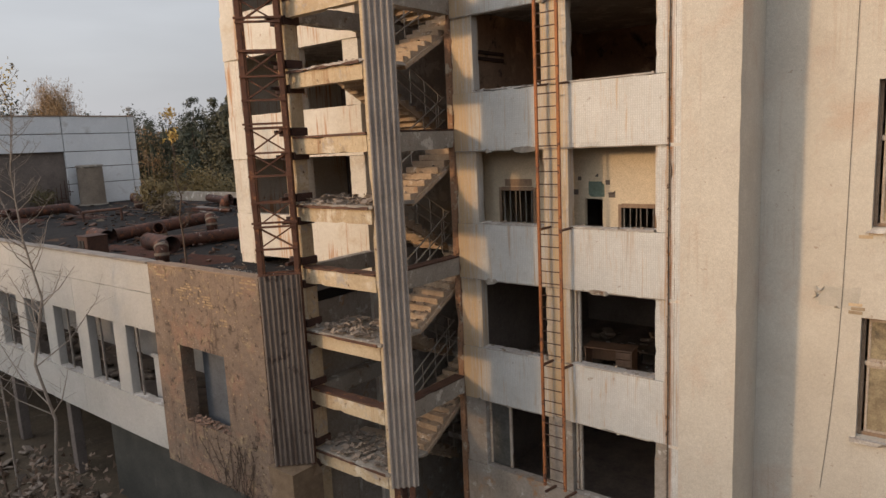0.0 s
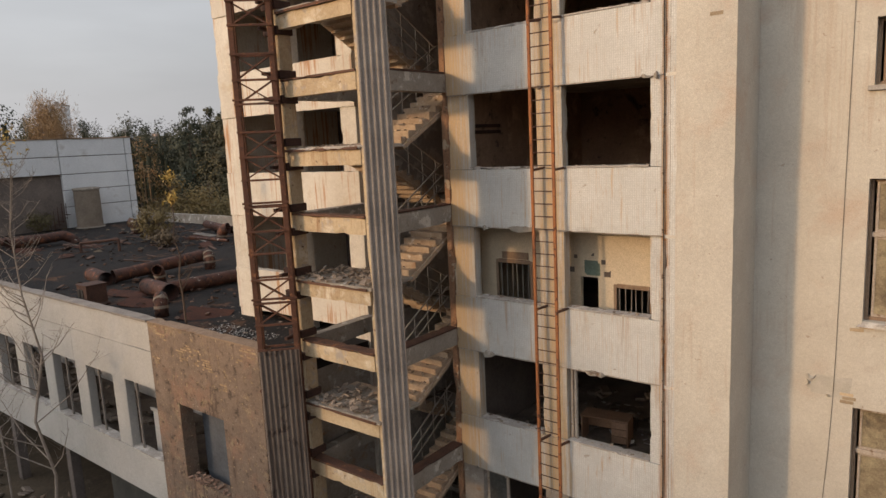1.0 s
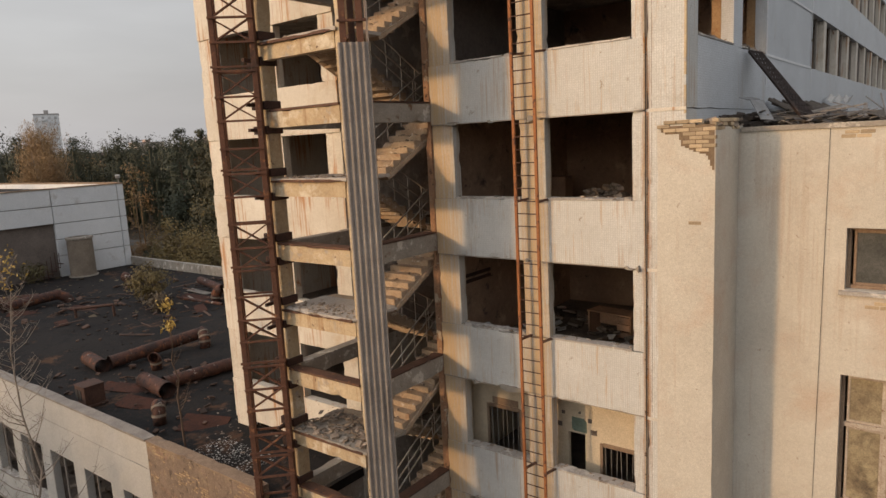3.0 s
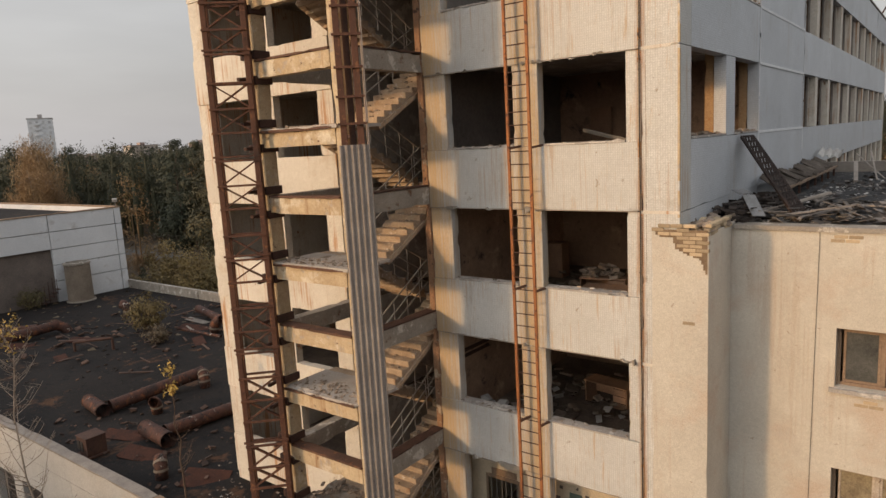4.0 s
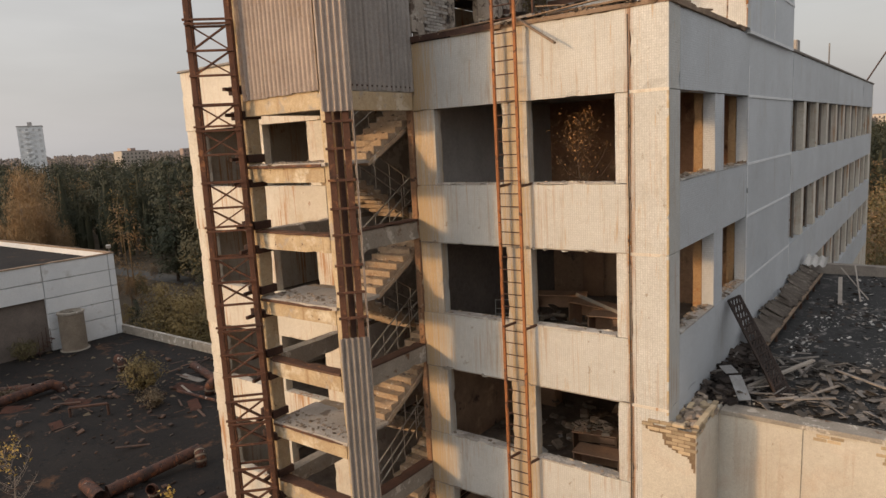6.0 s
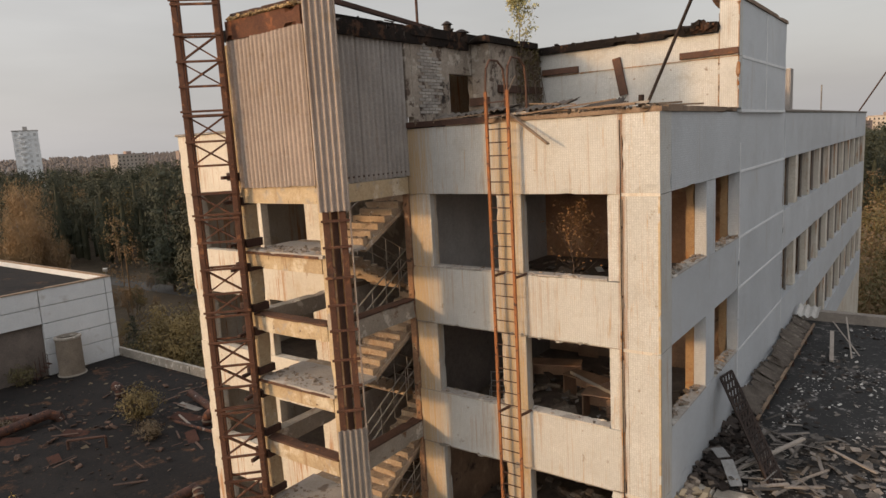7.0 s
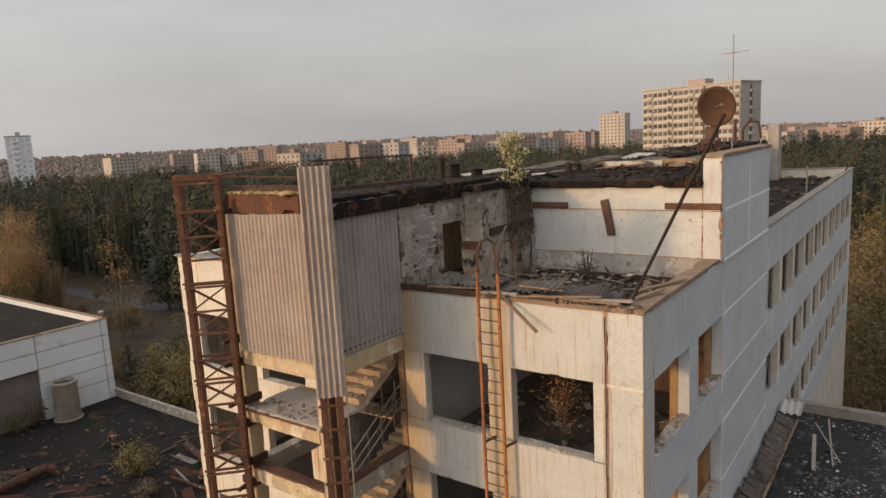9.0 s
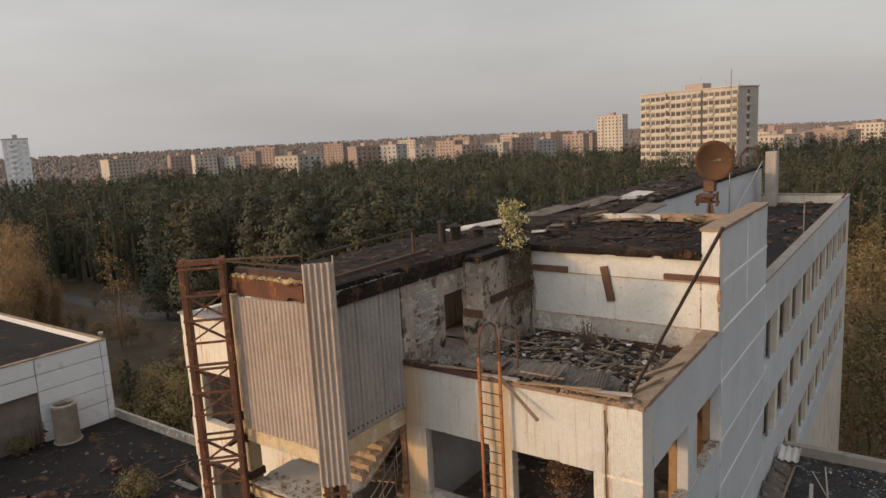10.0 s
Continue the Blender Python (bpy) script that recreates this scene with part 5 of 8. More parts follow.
# ---------- trees ----------
def tufted(name, seed, centres, spread, out, n, leaf, mat, flat=0.6, noise_amp=0.45):
    """Foliage in tufts: leaves round each centre, facing away from it and from the trunk."""
    rng = np.random.default_rng(seed)
    k = rng.integers(0, len(centres), n)
    d = rng.normal(size=(n, 3)) * [1, 1, flat]
    d /= np.maximum(1.0, np.linalg.norm(d, axis=1)[:, None] * 0.8)
    c = centres[k] + d * spread[k][:, None]
    nrm = d * 0.9 + out[k] * 0.8 + [0, 0, 0.35] + rng.normal(size=(n, 3)) * noise_amp
    return card_mesh(name, c, nrm, leaf, rng, mat)


def pine_mesh(seed, n, h, r, mat, low=0.25, name="crown", leaf=0.35):
    rng = np.random.default_rng(seed + 500)
    tiers = 13
    cs, sp, ou = [], [], []
    for t in range(tiers):
        f = (t + 0.5) / tiers
        rad = r * (1 - f) ** 0.52 * min(1.0, 0.45 + 2.2 * f)
        for j in range(max(2, int(11 * (1 - f) + 2))):
            a = rng.uniform(0, 2 * np.pi)
            q = rad * rng.uniform(0.35, 1.1)
            cs.append((np.cos(a) * q, np.sin(a) * q, h * (low + (1 - low) * (f + rng.uniform(-0.04, 0.04))) - 0.15 * q))
            sp.append(0.30 + 0.22 * rad * rng.uniform(0.6, 1.3))
            ou.append((np.cos(a), np.sin(a), 0.3))
    cs.append((0, 0, h * 0.99)), sp.append(0.4), ou.append((0, 0, 1))
    return tufted(name, seed, np.array(cs), np.array(sp), np.array(ou), n, leaf, mat)


def broad_mesh(seed, n, h, r, mat, low=0.3, name="crown", leaf=0.25):
    rng = np.random.default_rng(seed + 500)
    d = rng.normal(size=(46, 3))
    d /= np.linalg.norm(d, axis=1)[:, None]
    k = rng.uniform(0.45, 1.0, 46)[:, None]
    cs = d * k * [r * 0.85, r * 0.85, h * (1 - low) * 0.45] + [0, 0, h * (low + 1) / 2]
    return tufted(name, seed, cs, r * rng.uniform(0.14, 0.30, 46), d, n, leaf, mat, 0.8, 0.6)


def plume_mesh(seed, n, h, r, mat, leaf, name="crown"):
    """The feathery crown of a half-bare poplar: upright twigs along steep limbs."""
    rng = np.random.default_rng(seed)
    k = 90
    a0, f0 = rng.uniform(0, 2 * np.pi, k), rng.uniform(0.04, 0.60, k)
    ln = h * (0.98 - f0) * rng.uniform(0.55, 1.0, k)
    i = rng.integers(0, k, n)
    t = rng.uniform(0.05, 1, n)
    lean = r / h * rng.uniform(0.5, 1.6, k)[i]
    base = np.stack([np.cos(a0[i]) * lean, np.sin(a0[i]) * lean, np.ones(n)], 1)
    c = base * (ln[i] * t)[:, None] + np.stack([np.zeros(n), np.zeros(n), h * f0[i]], 1) + rng.normal(size=(n, 3)) * [0.20, 0.20, 0.3]
    along = base + rng.normal(size=(n, 3)) * 0.25
    return card_mesh(name, c, rng.normal(size=(n, 3)), leaf, rng, mat, 0.22, along)


def trunk_mesh(seed, h, r, limbs, mat, spread=2.0, start=0.3):
    rnd = random.Random(seed)
    bm = bmesh.new()
    pts = [Vector((0.12 * k * rnd.uniform(-1, 1), 0.12 * k * rnd.uniform(-1, 1), h * k / 6)) for k in range(7)]
    for k in range(6):
        tube(bm, pts[k], pts[k + 1], r * (1 - k / 6.5), 7, r * (1 - (k + 1) / 6.5), False)
    for _ in range(limbs):
        f = rnd.uniform(start, 0.95)
        p = pts[0].lerp(pts[6], f)
        a = rnd.uniform(0, 6.28)
        ln = spread * (1.1 - f) * rnd.uniform(0.6, 1.1)
        q = p + Vector((math.cos(a) * ln, math.sin(a) * ln, ln * rnd.uniform(0.3, 1.0)))
        tube(bm, p, q, r * 0.35 * (1.1 - f), 5, r * 0.08, False)
        for _ in range(2):
            g = p.lerp(q, rnd.uniform(0.4, 0.9))
            e = g + Vector((rnd.uniform(-1, 1), rnd.uniform(-1, 1), rnd.uniform(0.2, 1))) * ln * 0.35
            tube(bm, g, e, r * 0.1, 4, r * 0.03, False)
    return mesh_of(bm, "trunk", mat)


def tree(name, label, category, group, trunk, crown, at, s, turn):
    root = thing(name, label, category, group, at=at)
    root.scale = (s, s, s)
    root.rotation_euler = (0, 0, turn)
    for nm, me in (("trunk", trunk), ("crown", crown)):
        ob = new(nm, me)
        ob.parent = root
    return root


PINES = [(trunk_mesh(10 + k, 15, 0.2, 14, M_BARK, 2.2, 0.35), pine_mesh(20 + k, 4600, 16.0, 3.6 + 0.4 * k, M_PINE, 0.10, leaf=0.26)) for k in range(3)]
BROADS = [(trunk_mesh(30 + k, 10, 0.17, 20, M_BARK, 4.0, 0.2), broad_mesh(40 + k, 5200, 12, 4.0, m, 0.12, leaf=0.155)) for k, m in enumerate((M_AUTUMN, M_OLIVE, M_OLIVE))]
POPLAR = (trunk_mesh(37, 13.5, 0.13, 150, M_BARK_PALE, 2.2, 0.12), plume_mesh(47, 24000, 14.5, 1.8, M_PALETWIG, 0.20))
rnd = random.Random(5)
GZ = -3.0


def grow(kind, x, y, s):
    k = rnd.randrange(3)
    if kind == "pine":
        return tree("pine_tree", "dark green pine at the edge of the wood", "tree", "pines of the wood", *PINES[k], (x, y, GZ), s, rnd.uniform(0, 6))
    if kind == "poplar":
        return tree("poplar_tree", "tall feathery poplar in thin orange-brown leaf", "tree", "poplars behind the hall", *POPLAR, (x, y, GZ), s, rnd.uniform(0, 6))
    if kind == "autumn":
        return tree("autumn_tree", "broadleaf tree in thinning orange-brown leaf", "tree", "broadleaf trees of the wood", *BROADS[0], (x, y, GZ), s, rnd.uniform(0, 6))
    return tree("leafy_tree", "broadleaf tree in olive autumn leaf", "tree", "broadleaf trees of the wood", *BROADS[1 + k % 2], (x, y, GZ), s, rnd.uniform(0, 6))


for k in range(80):                                     # thicket close behind the annex
    az, d = rnd.uniform(40, 66), rnd.uniform(62, 100)
    x, y = 4 - d * math.sin(radians(az)), -13 + d * math.cos(radians(az))
    if y > 21:
        grow(rnd.choice(("olive", "autumn", "autumn", "autumn", "pine")), x, y, rnd.uniform(0.35, 0.55) if az > 50 else rnd.uniform(0.5, 0.9))
for k in range(95):                                     # low scrub of the clearing
    az, d = rnd.uniform(44, 64), rnd.uniform(66, 120)
    x, y = 4 - d * math.sin(radians(az)), -13 + d * math.cos(radians(az))
    if y > 19.5:
        grow(rnd.choice(("olive", "autumn", "autumn")), x, y, rnd.uniform(0.22, 0.42))
for az, d, s in ((59.6, 70, 1.12), (58.2, 76, 1.2), (60.4, 72, 0.95), (57.2, 69, 0.95)):
    grow("olive", 4 - d * math.sin(radians(az)), -13 + d * math.cos(radians(az)), s)
for az, d, s in ((68.2, 112, 1.72), (68.9, 105, 1.50), (68.5, 118, 1.76), (67.6, 108, 1.45), (69.9, 110, 1.25), (66.6, 113, 1.15)):
    grow("poplar", 4 - d * math.sin(radians(az)), -13 + d * math.cos(radians(az)), s)
for k in range(22):
    az, d = rnd.uniform(69.2, 77), rnd.uniform(108, 150)
    grow(rnd.choice(("pine", "pine", "olive")), 4 - d * math.sin(radians(az)), -13 + d * math.cos(radians(az)), rnd.uniform(0.75, 1.0))
for k in range(120):                                    # first ranks of the pine wood
    az, d = rnd.uniform(36, 60), rnd.uniform(98, 150)
    if az > 50 and d < 132:
        continue
    grow("pine", 4 - d * math.sin(radians(az)), -13 + d * math.cos(radians(az)), rnd.uniform(1.3, 1.58))
for k in range(26):
    az, d = rnd.uniform(60, 67), rnd.uniform(92, 165)
    grow(rnd.choice(("olive", "olive", "autumn")), 4 - d * math.sin(radians(az)), -13 + d * math.cos(radians(az)), rnd.uniform(0.2, 0.38))
for k in range(44):
    grow(rnd.choice(("olive", "poplar", "autumn")), rnd.uniform(1.5, 60), rnd.uniform(49, 120), rnd.uniform(0.8, 1.1))


def ridge(x, y):
    """How far the land has risen at x, y: a low wooded ridge some kilometres off."""
    d = np.hypot(x - 4, y + 13)
    az = np.degrees(np.arctan2(4 - x, y + 13))
    return 40 * np.clip((d - 1500) / 1400, 0, 1) ** 1.3 * np.clip((az + 5) / 40, 0.25, 1)


def woods(name, count, area, mat, label, seed, h=18.0, per=70, leaf=0.9, r=2.6, rings=7, sides=8, core=0.66, tip=True):
    """Far woods as one mesh: a ragged tiered cone for every tree, and loose clumps standing out from it."""
    rng = np.random.default_rng(seed)
    az = np.radians(rng.uniform(area[0], area[1], count))
    d = np.sqrt(rng.uniform(area[2] ** 2, area[3] ** 2, count))
    bx, by = 4 - d * np.sin(az), -13 + d * np.cos(az)
    site = (bx > -105) & (bx < 42) & (by < 20) & (by > -8) | (bx > -14) & (bx < 2.5) & (by < 50) & (by > -8)
    glade = ((bx + 140) / 26) ** 2 + ((by - 60) / 16) ** 2 < 1
    bx, by = bx[~site & ~glade], by[~site & ~glade]
    n = len(bx)
    rise = ridge(bx, by)
    hh = h * rng.uniform(0.72, 1.12, n)
    rr = r * rng.uniform(0.7, 1.3, n)
    f = np.linspace(0.08, 1.0, rings)
    prof = ((1.02 - f) ** 0.45 if tip else np.sqrt(np.clip(1 - ((f - 0.5) / 0.51) ** 2, 0.03, 1))) * np.minimum(1.0, 0.55 + 1.6 * f)
    a = np.linspace(0, 2 * np.pi, sides, endpoint=False)
    rad = core * rr[:, None, None] * prof[None, :, None] * rng.uniform(0.75, 1.15, (n, rings, sides))
    ang = a[None, None, :] + rng.uniform(0, 6, n)[:, None, None]
    z = GZ + rise[:, None, None] + hh[:, None, None] * (0.86 * f[None, :, None] + rng.normal(0, 0.02, (n, rings, sides)))
    v = np.stack([bx[:, None, None] + np.cos(ang) * rad, by[:, None, None] + np.sin(ang) * rad, z], -1).reshape(-1, 3)
    q = []
    for i in range(rings - 1):
        for j in range(sides):
            k = (j + 1) % sides
            q.append((i * sides + j, i * sides + k, (i + 1) * sides + k, (i + 1) * sides + j))
    q = (np.array(q)[None] + (np.arange(n) * rings * sides)[:, None, None]).reshape(-1)
    nq = len(q) // 4
    m = n * per
    i = np.repeat(np.arange(n), per)
    clumps = min(26, max(4, per // 9))
    cg = rng.uniform(0.20, 1.0, (n, clumps)) ** 0.8
    cb = rng.uniform(0, 2 * np.pi, (n, clumps))
    pick = rng.integers(0, clumps, m)
    g0, b = cg[i, pick], cb[i, pick]
    cr = rr[i] * ((1.02 - g0) ** 0.48 if tip else np.sqrt(np.clip(1 - ((g0 - 0.5) / 0.53) ** 2, 0.03, 1))) * 0.88
    off = rng.normal(0, 1, (m, 3)) * [1, 1, 0.7]
    c = np.stack([bx[i] + np.cos(b) * cr, by[i] + np.sin(b) * cr, GZ + rise[i] + hh[i] * g0], 1) + off * (rr[i] * 0.24)[:, None]
    face = np.stack([np.cos(b), np.sin(b), np.full(m, 0.55)], 1) * 0.9 + off * 0.5 + rng.normal(0, 0.35, (m, 3))
    face /= np.linalg.norm(face, axis=1)[:, None]
    u = np.cross(face, rng.normal(size=(m, 3)))
    u /= np.linalg.norm(u, axis=1)[:, None]
    w = np.cross(face, u)
    s = leaf * rng.uniform(0.5, 1.2, m)[:, None]
    cv = np.stack([c - u * s * 0.6 - w * s * 0.4, c + w * s * 0.55, c + u * s * 0.9], 1).reshape(-1, 3)
    verts = np.concatenate([v, cv])
    loops = np.concatenate([q, len(v) + np.arange(3 * m)])
    me = bpy.data.meshes.new(name)
    me.vertices.add(len(verts))
    me.vertices.foreach_set("co", verts.ravel())
    me.loops.add(len(loops))
    me.loops.foreach_set("vertex_index", loops)
    me.polygons.add(nq + m)
    me.polygons.foreach_set("loop_start", np.concatenate([np.arange(0, 4 * nq, 4), 4 * nq + np.arange(0, 3 * m, 3)]))
    me.update(calc_edges=True)
    me.materials.append(mat)
    return tagged(new(name, me), label, "woods", kind="stuff")


woods("pine_woods", 1150, (-10, 76, 140, 260), M_PINE, "dense dark pine wood reaching to the town", 71, 23.0, 640, 0.40, 3.7, 5, 7, 0.40)
woods("pine_woods", 2000, (-14, 76, 260, 460), M_PINE, "far dark pine wood between the houses", 72, 22.5, 190, 0.72, 3.8, 4, 6, 0.5)
woods("mixed_woods", 240, (-14, 8, 60, 150), M_OLIVE, "brown and olive wood beyond the long wing", 76, 15, 480, 0.27, 3.2, 4, 5, 0.04, False)
woods("mixed_woods", 230, (-14, 76, 120, 430), M_AUTUMN, "brown autumn trees scattered in the wood", 73, 17.5, 420, 0.30, 2.8, 4, 5, 0.04, False)
woods("mixed_woods", 330, (-14, 76, 150, 430), M_OLIVE, "olive broadleaf trees scattered in the wood", 77, 19.0, 420, 0.38, 3.4, 4, 5, 0.05, False)
woods("mixed_woods", 120, (-14, 9, 60, 150), M_AUTUMN, "rust-brown autumn trees beyond the long wing", 79, 15.5, 420, 0.27, 3.0, 4, 5, 0.04, False)
woods("town_woods", 1500, (-16, 78, 440, 820), M_TOWNWOOD, "brown autumn trees between the town blocks", 78, 15, 70, 1.1, 3.8, 4, 6, 0.4, False)
woods("far_woods", 13000, (-16, 80, 800, 2900), M_FARWOOD, "bare brown woods on the horizon, haze greyed into their colour", 74, 11, 6, 1.6, 5.5, 4, 5, 0.8, False)
ra, rd = np.meshgrid(np.radians(np.linspace(-18, 82, 41)), np.linspace(1480, 3000, 9))
rx, ry = 4 - rd * np.sin(ra), -13 + rd * np.cos(ra)
me = bpy.data.meshes.new("far_rise")
me.from_pydata(np.stack([rx, ry, GZ + 0.1 + ridge(rx, ry)], -1).reshape(-1, 3).tolist(), [], [(r * 41 + c, r * 41 + c + 1, r * 41 + c + 42, r * 41 + c + 41) for r in range(8) for c in range(40)])
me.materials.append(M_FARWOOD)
tagged(new("far_rise", me), "low brown wooded rise on the horizon, haze in its colour", "hill", kind="structure")
# never in view: added to block the low sun from the lowest storeys
woods("behind_woods", 1100, (100, 290, 70, 150), M_PINE, "unseen dark wood added on the sunny side to shade the low walls", 75, 25, 40, 1.5, 3.8)

# ---------- the town ----------
def flats(name, label, group, az, d, w, depth, storeys, turn, mat, cols, h0=-3.0, sh=3.0, glass=None, ww=1.3, bands=None, trim=None):
    x, y = 4 - d * math.sin(radians(az)), -13 + d * math.cos(radians(az))
    root = thing(name, label, "building", group, at=(x, y, h0))
    root.rotation_euler = (0, 0, radians(turn))
    h = storeys * sh + 1.0
    part("wall", boxes((0, w, 0, depth, 0, h)), mat, root)
    part("roof", boxes((-0.3, w + 0.3, -0.3, depth + 0.3, h + 0.003, h + 0.4)), trim or mat, root)
    part("stairhead", boxes((w * 0.42, w * 0.6, depth * 0.3, depth * 0.7, h + 0.4, h + 2.6)), trim or M_FAR_BRICK, root)
    if bands:
        for s in range(storeys):
            if s * sh + h0 > 4:
                part("floor_band", boxes((-0.05, w + 0.05, -0.32, -0.003, s * sh + 0.05, s * sh + 1.05)), bands, root)
    far = d > 560
    places, sides, balcs = [], [], []
    for s in range(storeys):
        if s * sh + h0 < 6:
            continue
        for c in range(cols):
            px = w * (c + 0.5) / cols
            places.append((px - ww / 2, s * sh + 1.2))
            if c % 4 == 1:
                balcs.append((px - 1.3, 0, s * sh + 0.4, 0))
        if bands:
            balcs.append((w, depth * 0.42, s * sh + 0.4, 90))
            sides.append((depth * 0.46, s * sh + 1.42))
        else:
            sides += [(depth * (c + 0.5) / 2 - 0.6, s * sh + 1.2) for c in range(2)]
    pane = glass or M_FAR_WIN
    if far:                                    # too small to pick apart: one mesh for the front, one for the gable
        tagged(part("window_grid", boxes(*((px, px + ww, -0.06, 0.0, z, z + 1.5) for px, z in places)), pane, root), kind="stuff")
        tagged(part("gable_window_grid", boxes(*((w, w + 0.06, q, q + 1.3, z, z + 1.5) for q, z in sides)), pane, root), kind="stuff")
        tagged(part("balcony_row", boxes(*((px, px + 2.6, -0.9, 0, z, z + 1.0) for px, _, z, _ in balcs)), mat, root), kind="stuff")
        return root
    bm = bmesh.new()
    box(bm, 0, ww, -0.06, 0.0, 0, 1.5)
    win = mesh_of(bm, "window", pane)
    bm = bmesh.new()
    box(bm, 0.0, 0.06, 0, 1.3, 0, 1.5)
    win_side = mesh_of(bm, "window", pane)
    bm = bmesh.new()
    box(bm, 0, 2.6, -0.9, 0, 0, 1.0)
    balc = mesh_of(bm, "balcony", mat)
    for px, z in places:
        piece("window", win, root, pose(px, -0.004, z))
    for q, z in sides:
        piece("window", win_side, root, pose(w + 0.004, q, z))
    for px, py, z, t in balcs:
        piece("balcony", balc, root, pose(px, py, z, 0, 0, t))
    return root


big_block = flats("apartment_block", "ten-storey cream panel apartment block with balconies", "town houses", 19.1, 284, 40.5, 14, 15, -17, M_FAR_WALL, 18, -3.0, ww=1.75, bands=M_FAR_BAND)
# strips stand proud of the front; their dark tone paints the loggias' shade
for k, q in enumerate((11.6, 26.4)):
    part("loggia_shaft", boxes((q, q + 0.7, -0.40, -0.33, 6, 45.6)), M_FAR_WIN, big_block, "dark strip painted for a loggia recess in shade")
for q, hh in ((6, 3.5), (15, 2.2), (23, 4.6), (33, 3.0), (38, 2.0)):
    part("roof_mast", boxes((q, q + 0.12, 5, 5.12, 46.4, 46.4 + hh)), M_FAR_GREY, big_block)
flats("apartment_tower", "slim pale concrete apartment tower above the trees", "town houses", 68.4, 452, 12.5, 12.5, 15, 66, M_WHITE_BLOCK, 4, glass=M_PALE_WIN, trim=M_FAR_GREY)
rnd = random.Random(9)
TOWN = ((61.8, 620, 24, 8, M_FAR_WALL), (57.4, 640, 18, 8, M_FAR_BRICK), (55.6, 600, 18, 8, M_FAR_WALL), (54.0, 610, 16, 7, M_FAR_GREY), (52.4, 650, 18, 8, M_FAR_BRICK),
        (49.4, 430, 17, 7, M_FAR_WALL), (47.6, 425, 15, 7, M_FAR_GREY), (42.7, 470, 20, 8, M_FAR_BRICK), (40.9, 480, 16, 8, M_FAR_GREY), (37.8, 450, 14, 7, M_FAR_WALL),
        (36.0, 640, 22, 8, M_FAR_BRICK), (33.8, 500, 18, 7, M_FAR_BRICK), (31.9, 520, 15, 7, M_FAR_WALL), (29.6, 540, 20, 8, M_FAR_BRICK), (27.4, 560, 16, 7, M_FAR_GREY),
        (25.4, 575, 18, 8, M_FAR_BRICK), (22.6, 640, 24, 13, M_FAR_WALL), (50.9, 760, 22, 9, M_FAR_BRICK),
        (45.4, 760, 26, 9, M_FAR_BRICK), (39.2, 700, 22, 9, M_FAR_WALL), (34.9, 800, 26, 9, M_FAR_BRICK), (30.6, 820, 26, 9, M_FAR_WALL), (26.4, 860, 24, 9, M_FAR_BRICK), (24.2, 700, 18, 8, M_FAR_BRICK))
for az, d, w, st, m in TOWN:
    flats("apartment_block", "far five to nine storey block of flats over the trees", "town houses", az, d, w, 13, st + 2, az + rnd.choice((-38, -24, 12, 28)), m, max(3, int(w / 3.4)), trim=M_FAR_BRICK)
for k in range(34):                                     # the denser quarter beyond the tall block
    az, d = rnd.uniform(-9, 12.5), 460 + 640 * (k / 34) + rnd.uniform(-20, 20)
    flats("apartment_block", "far block of flats in the crowded quarter", "town houses", az, d, rnd.uniform(16, 34), 13, rnd.choice((6, 7, 8, 8, 9)), az + rnd.choice((-40, -25, 10, 30)),
          rnd.choice((M_FAR_BRICK, M_FAR_BRICK, M_FAR_WALL, M_FAR_GREY)), 6, trim=M_FAR_BRICK)

# ---------- small structure of the front wall ----------
for n in range(1, 7):
    for x0, x1 in ((-5.74, -3.84), (-3.16, -1.13)):
        part("sill", rough_box(x0, x1, -0.02, 0.31, F[n] + SILL + 0.004, F[n] + SILL + 0.05, 0.09, 0.045, 800 + n + x0), M_PLASTER_GREY, wall_front, "crumbling mortar sill")
for n in range(4, 7):
    for y0, y1 in ((0.78, 3.38), (4.22, 6.6)) if n > 4 else ():
        part("sill", rough_box(-0.31, 0.01, y0, y1, F[n] + SILL + 0.004, F[n] + SILL + 0.05, 0.1, 0.04, 820 + n + y0), M_PLASTER_GREY, wall_side, "crumbling mortar sill")
    for y0, y1 in ((3.42, 4.18), (6.63, 6.98)) if n > 4 else ():
        part("window_jamb", rough_box(-0.52, -0.31, y0, y1, F[n] + 0.02, F[n] + HEAD + 0.2, 0.25, 0.02, 840 + n + y0), M_JAMB, wall_side, "bare jamb inside the window, the sun's orange in its colour")
    for (a, b) in ROW:
        part("frame_remnant", boxes((-0.22, -0.14, b - 0.9, b - 0.83, F[n] + SILL, F[n] + HEAD), c=0.01), M_WOOD_GREY, wall_side, "leftover wooden frame post")
for n in range(1, 7):
    for x0, x1 in ((-5.72, -3.86), (-3.14, -1.15)):
        solid("sill_rubble", chunks(18, (x0, x1, 0.02, 0.28), F[n] + SILL + 0.03, 0.11, 860 + n * 2 + x0, 0.4, 0.02), M_RUBBLE, "crumbs of mortar and tile on the window ledge", "rubble", "ledge rubble", "stuff")
for n in (5, 6):
    for y0, y1 in ((0.85, 3.3), (4.3, 6.5)):
        solid("sill_rubble", chunks(46, (-0.30, -0.02, y0, y1), F[n] + SILL + 0.03, 0.13, 890 + n * 2 + y0, 0.5, 0.05), M_RUBBLE, "crumbs of mortar and brick on the side ledge", "rubble", "ledge rubble", "stuff")
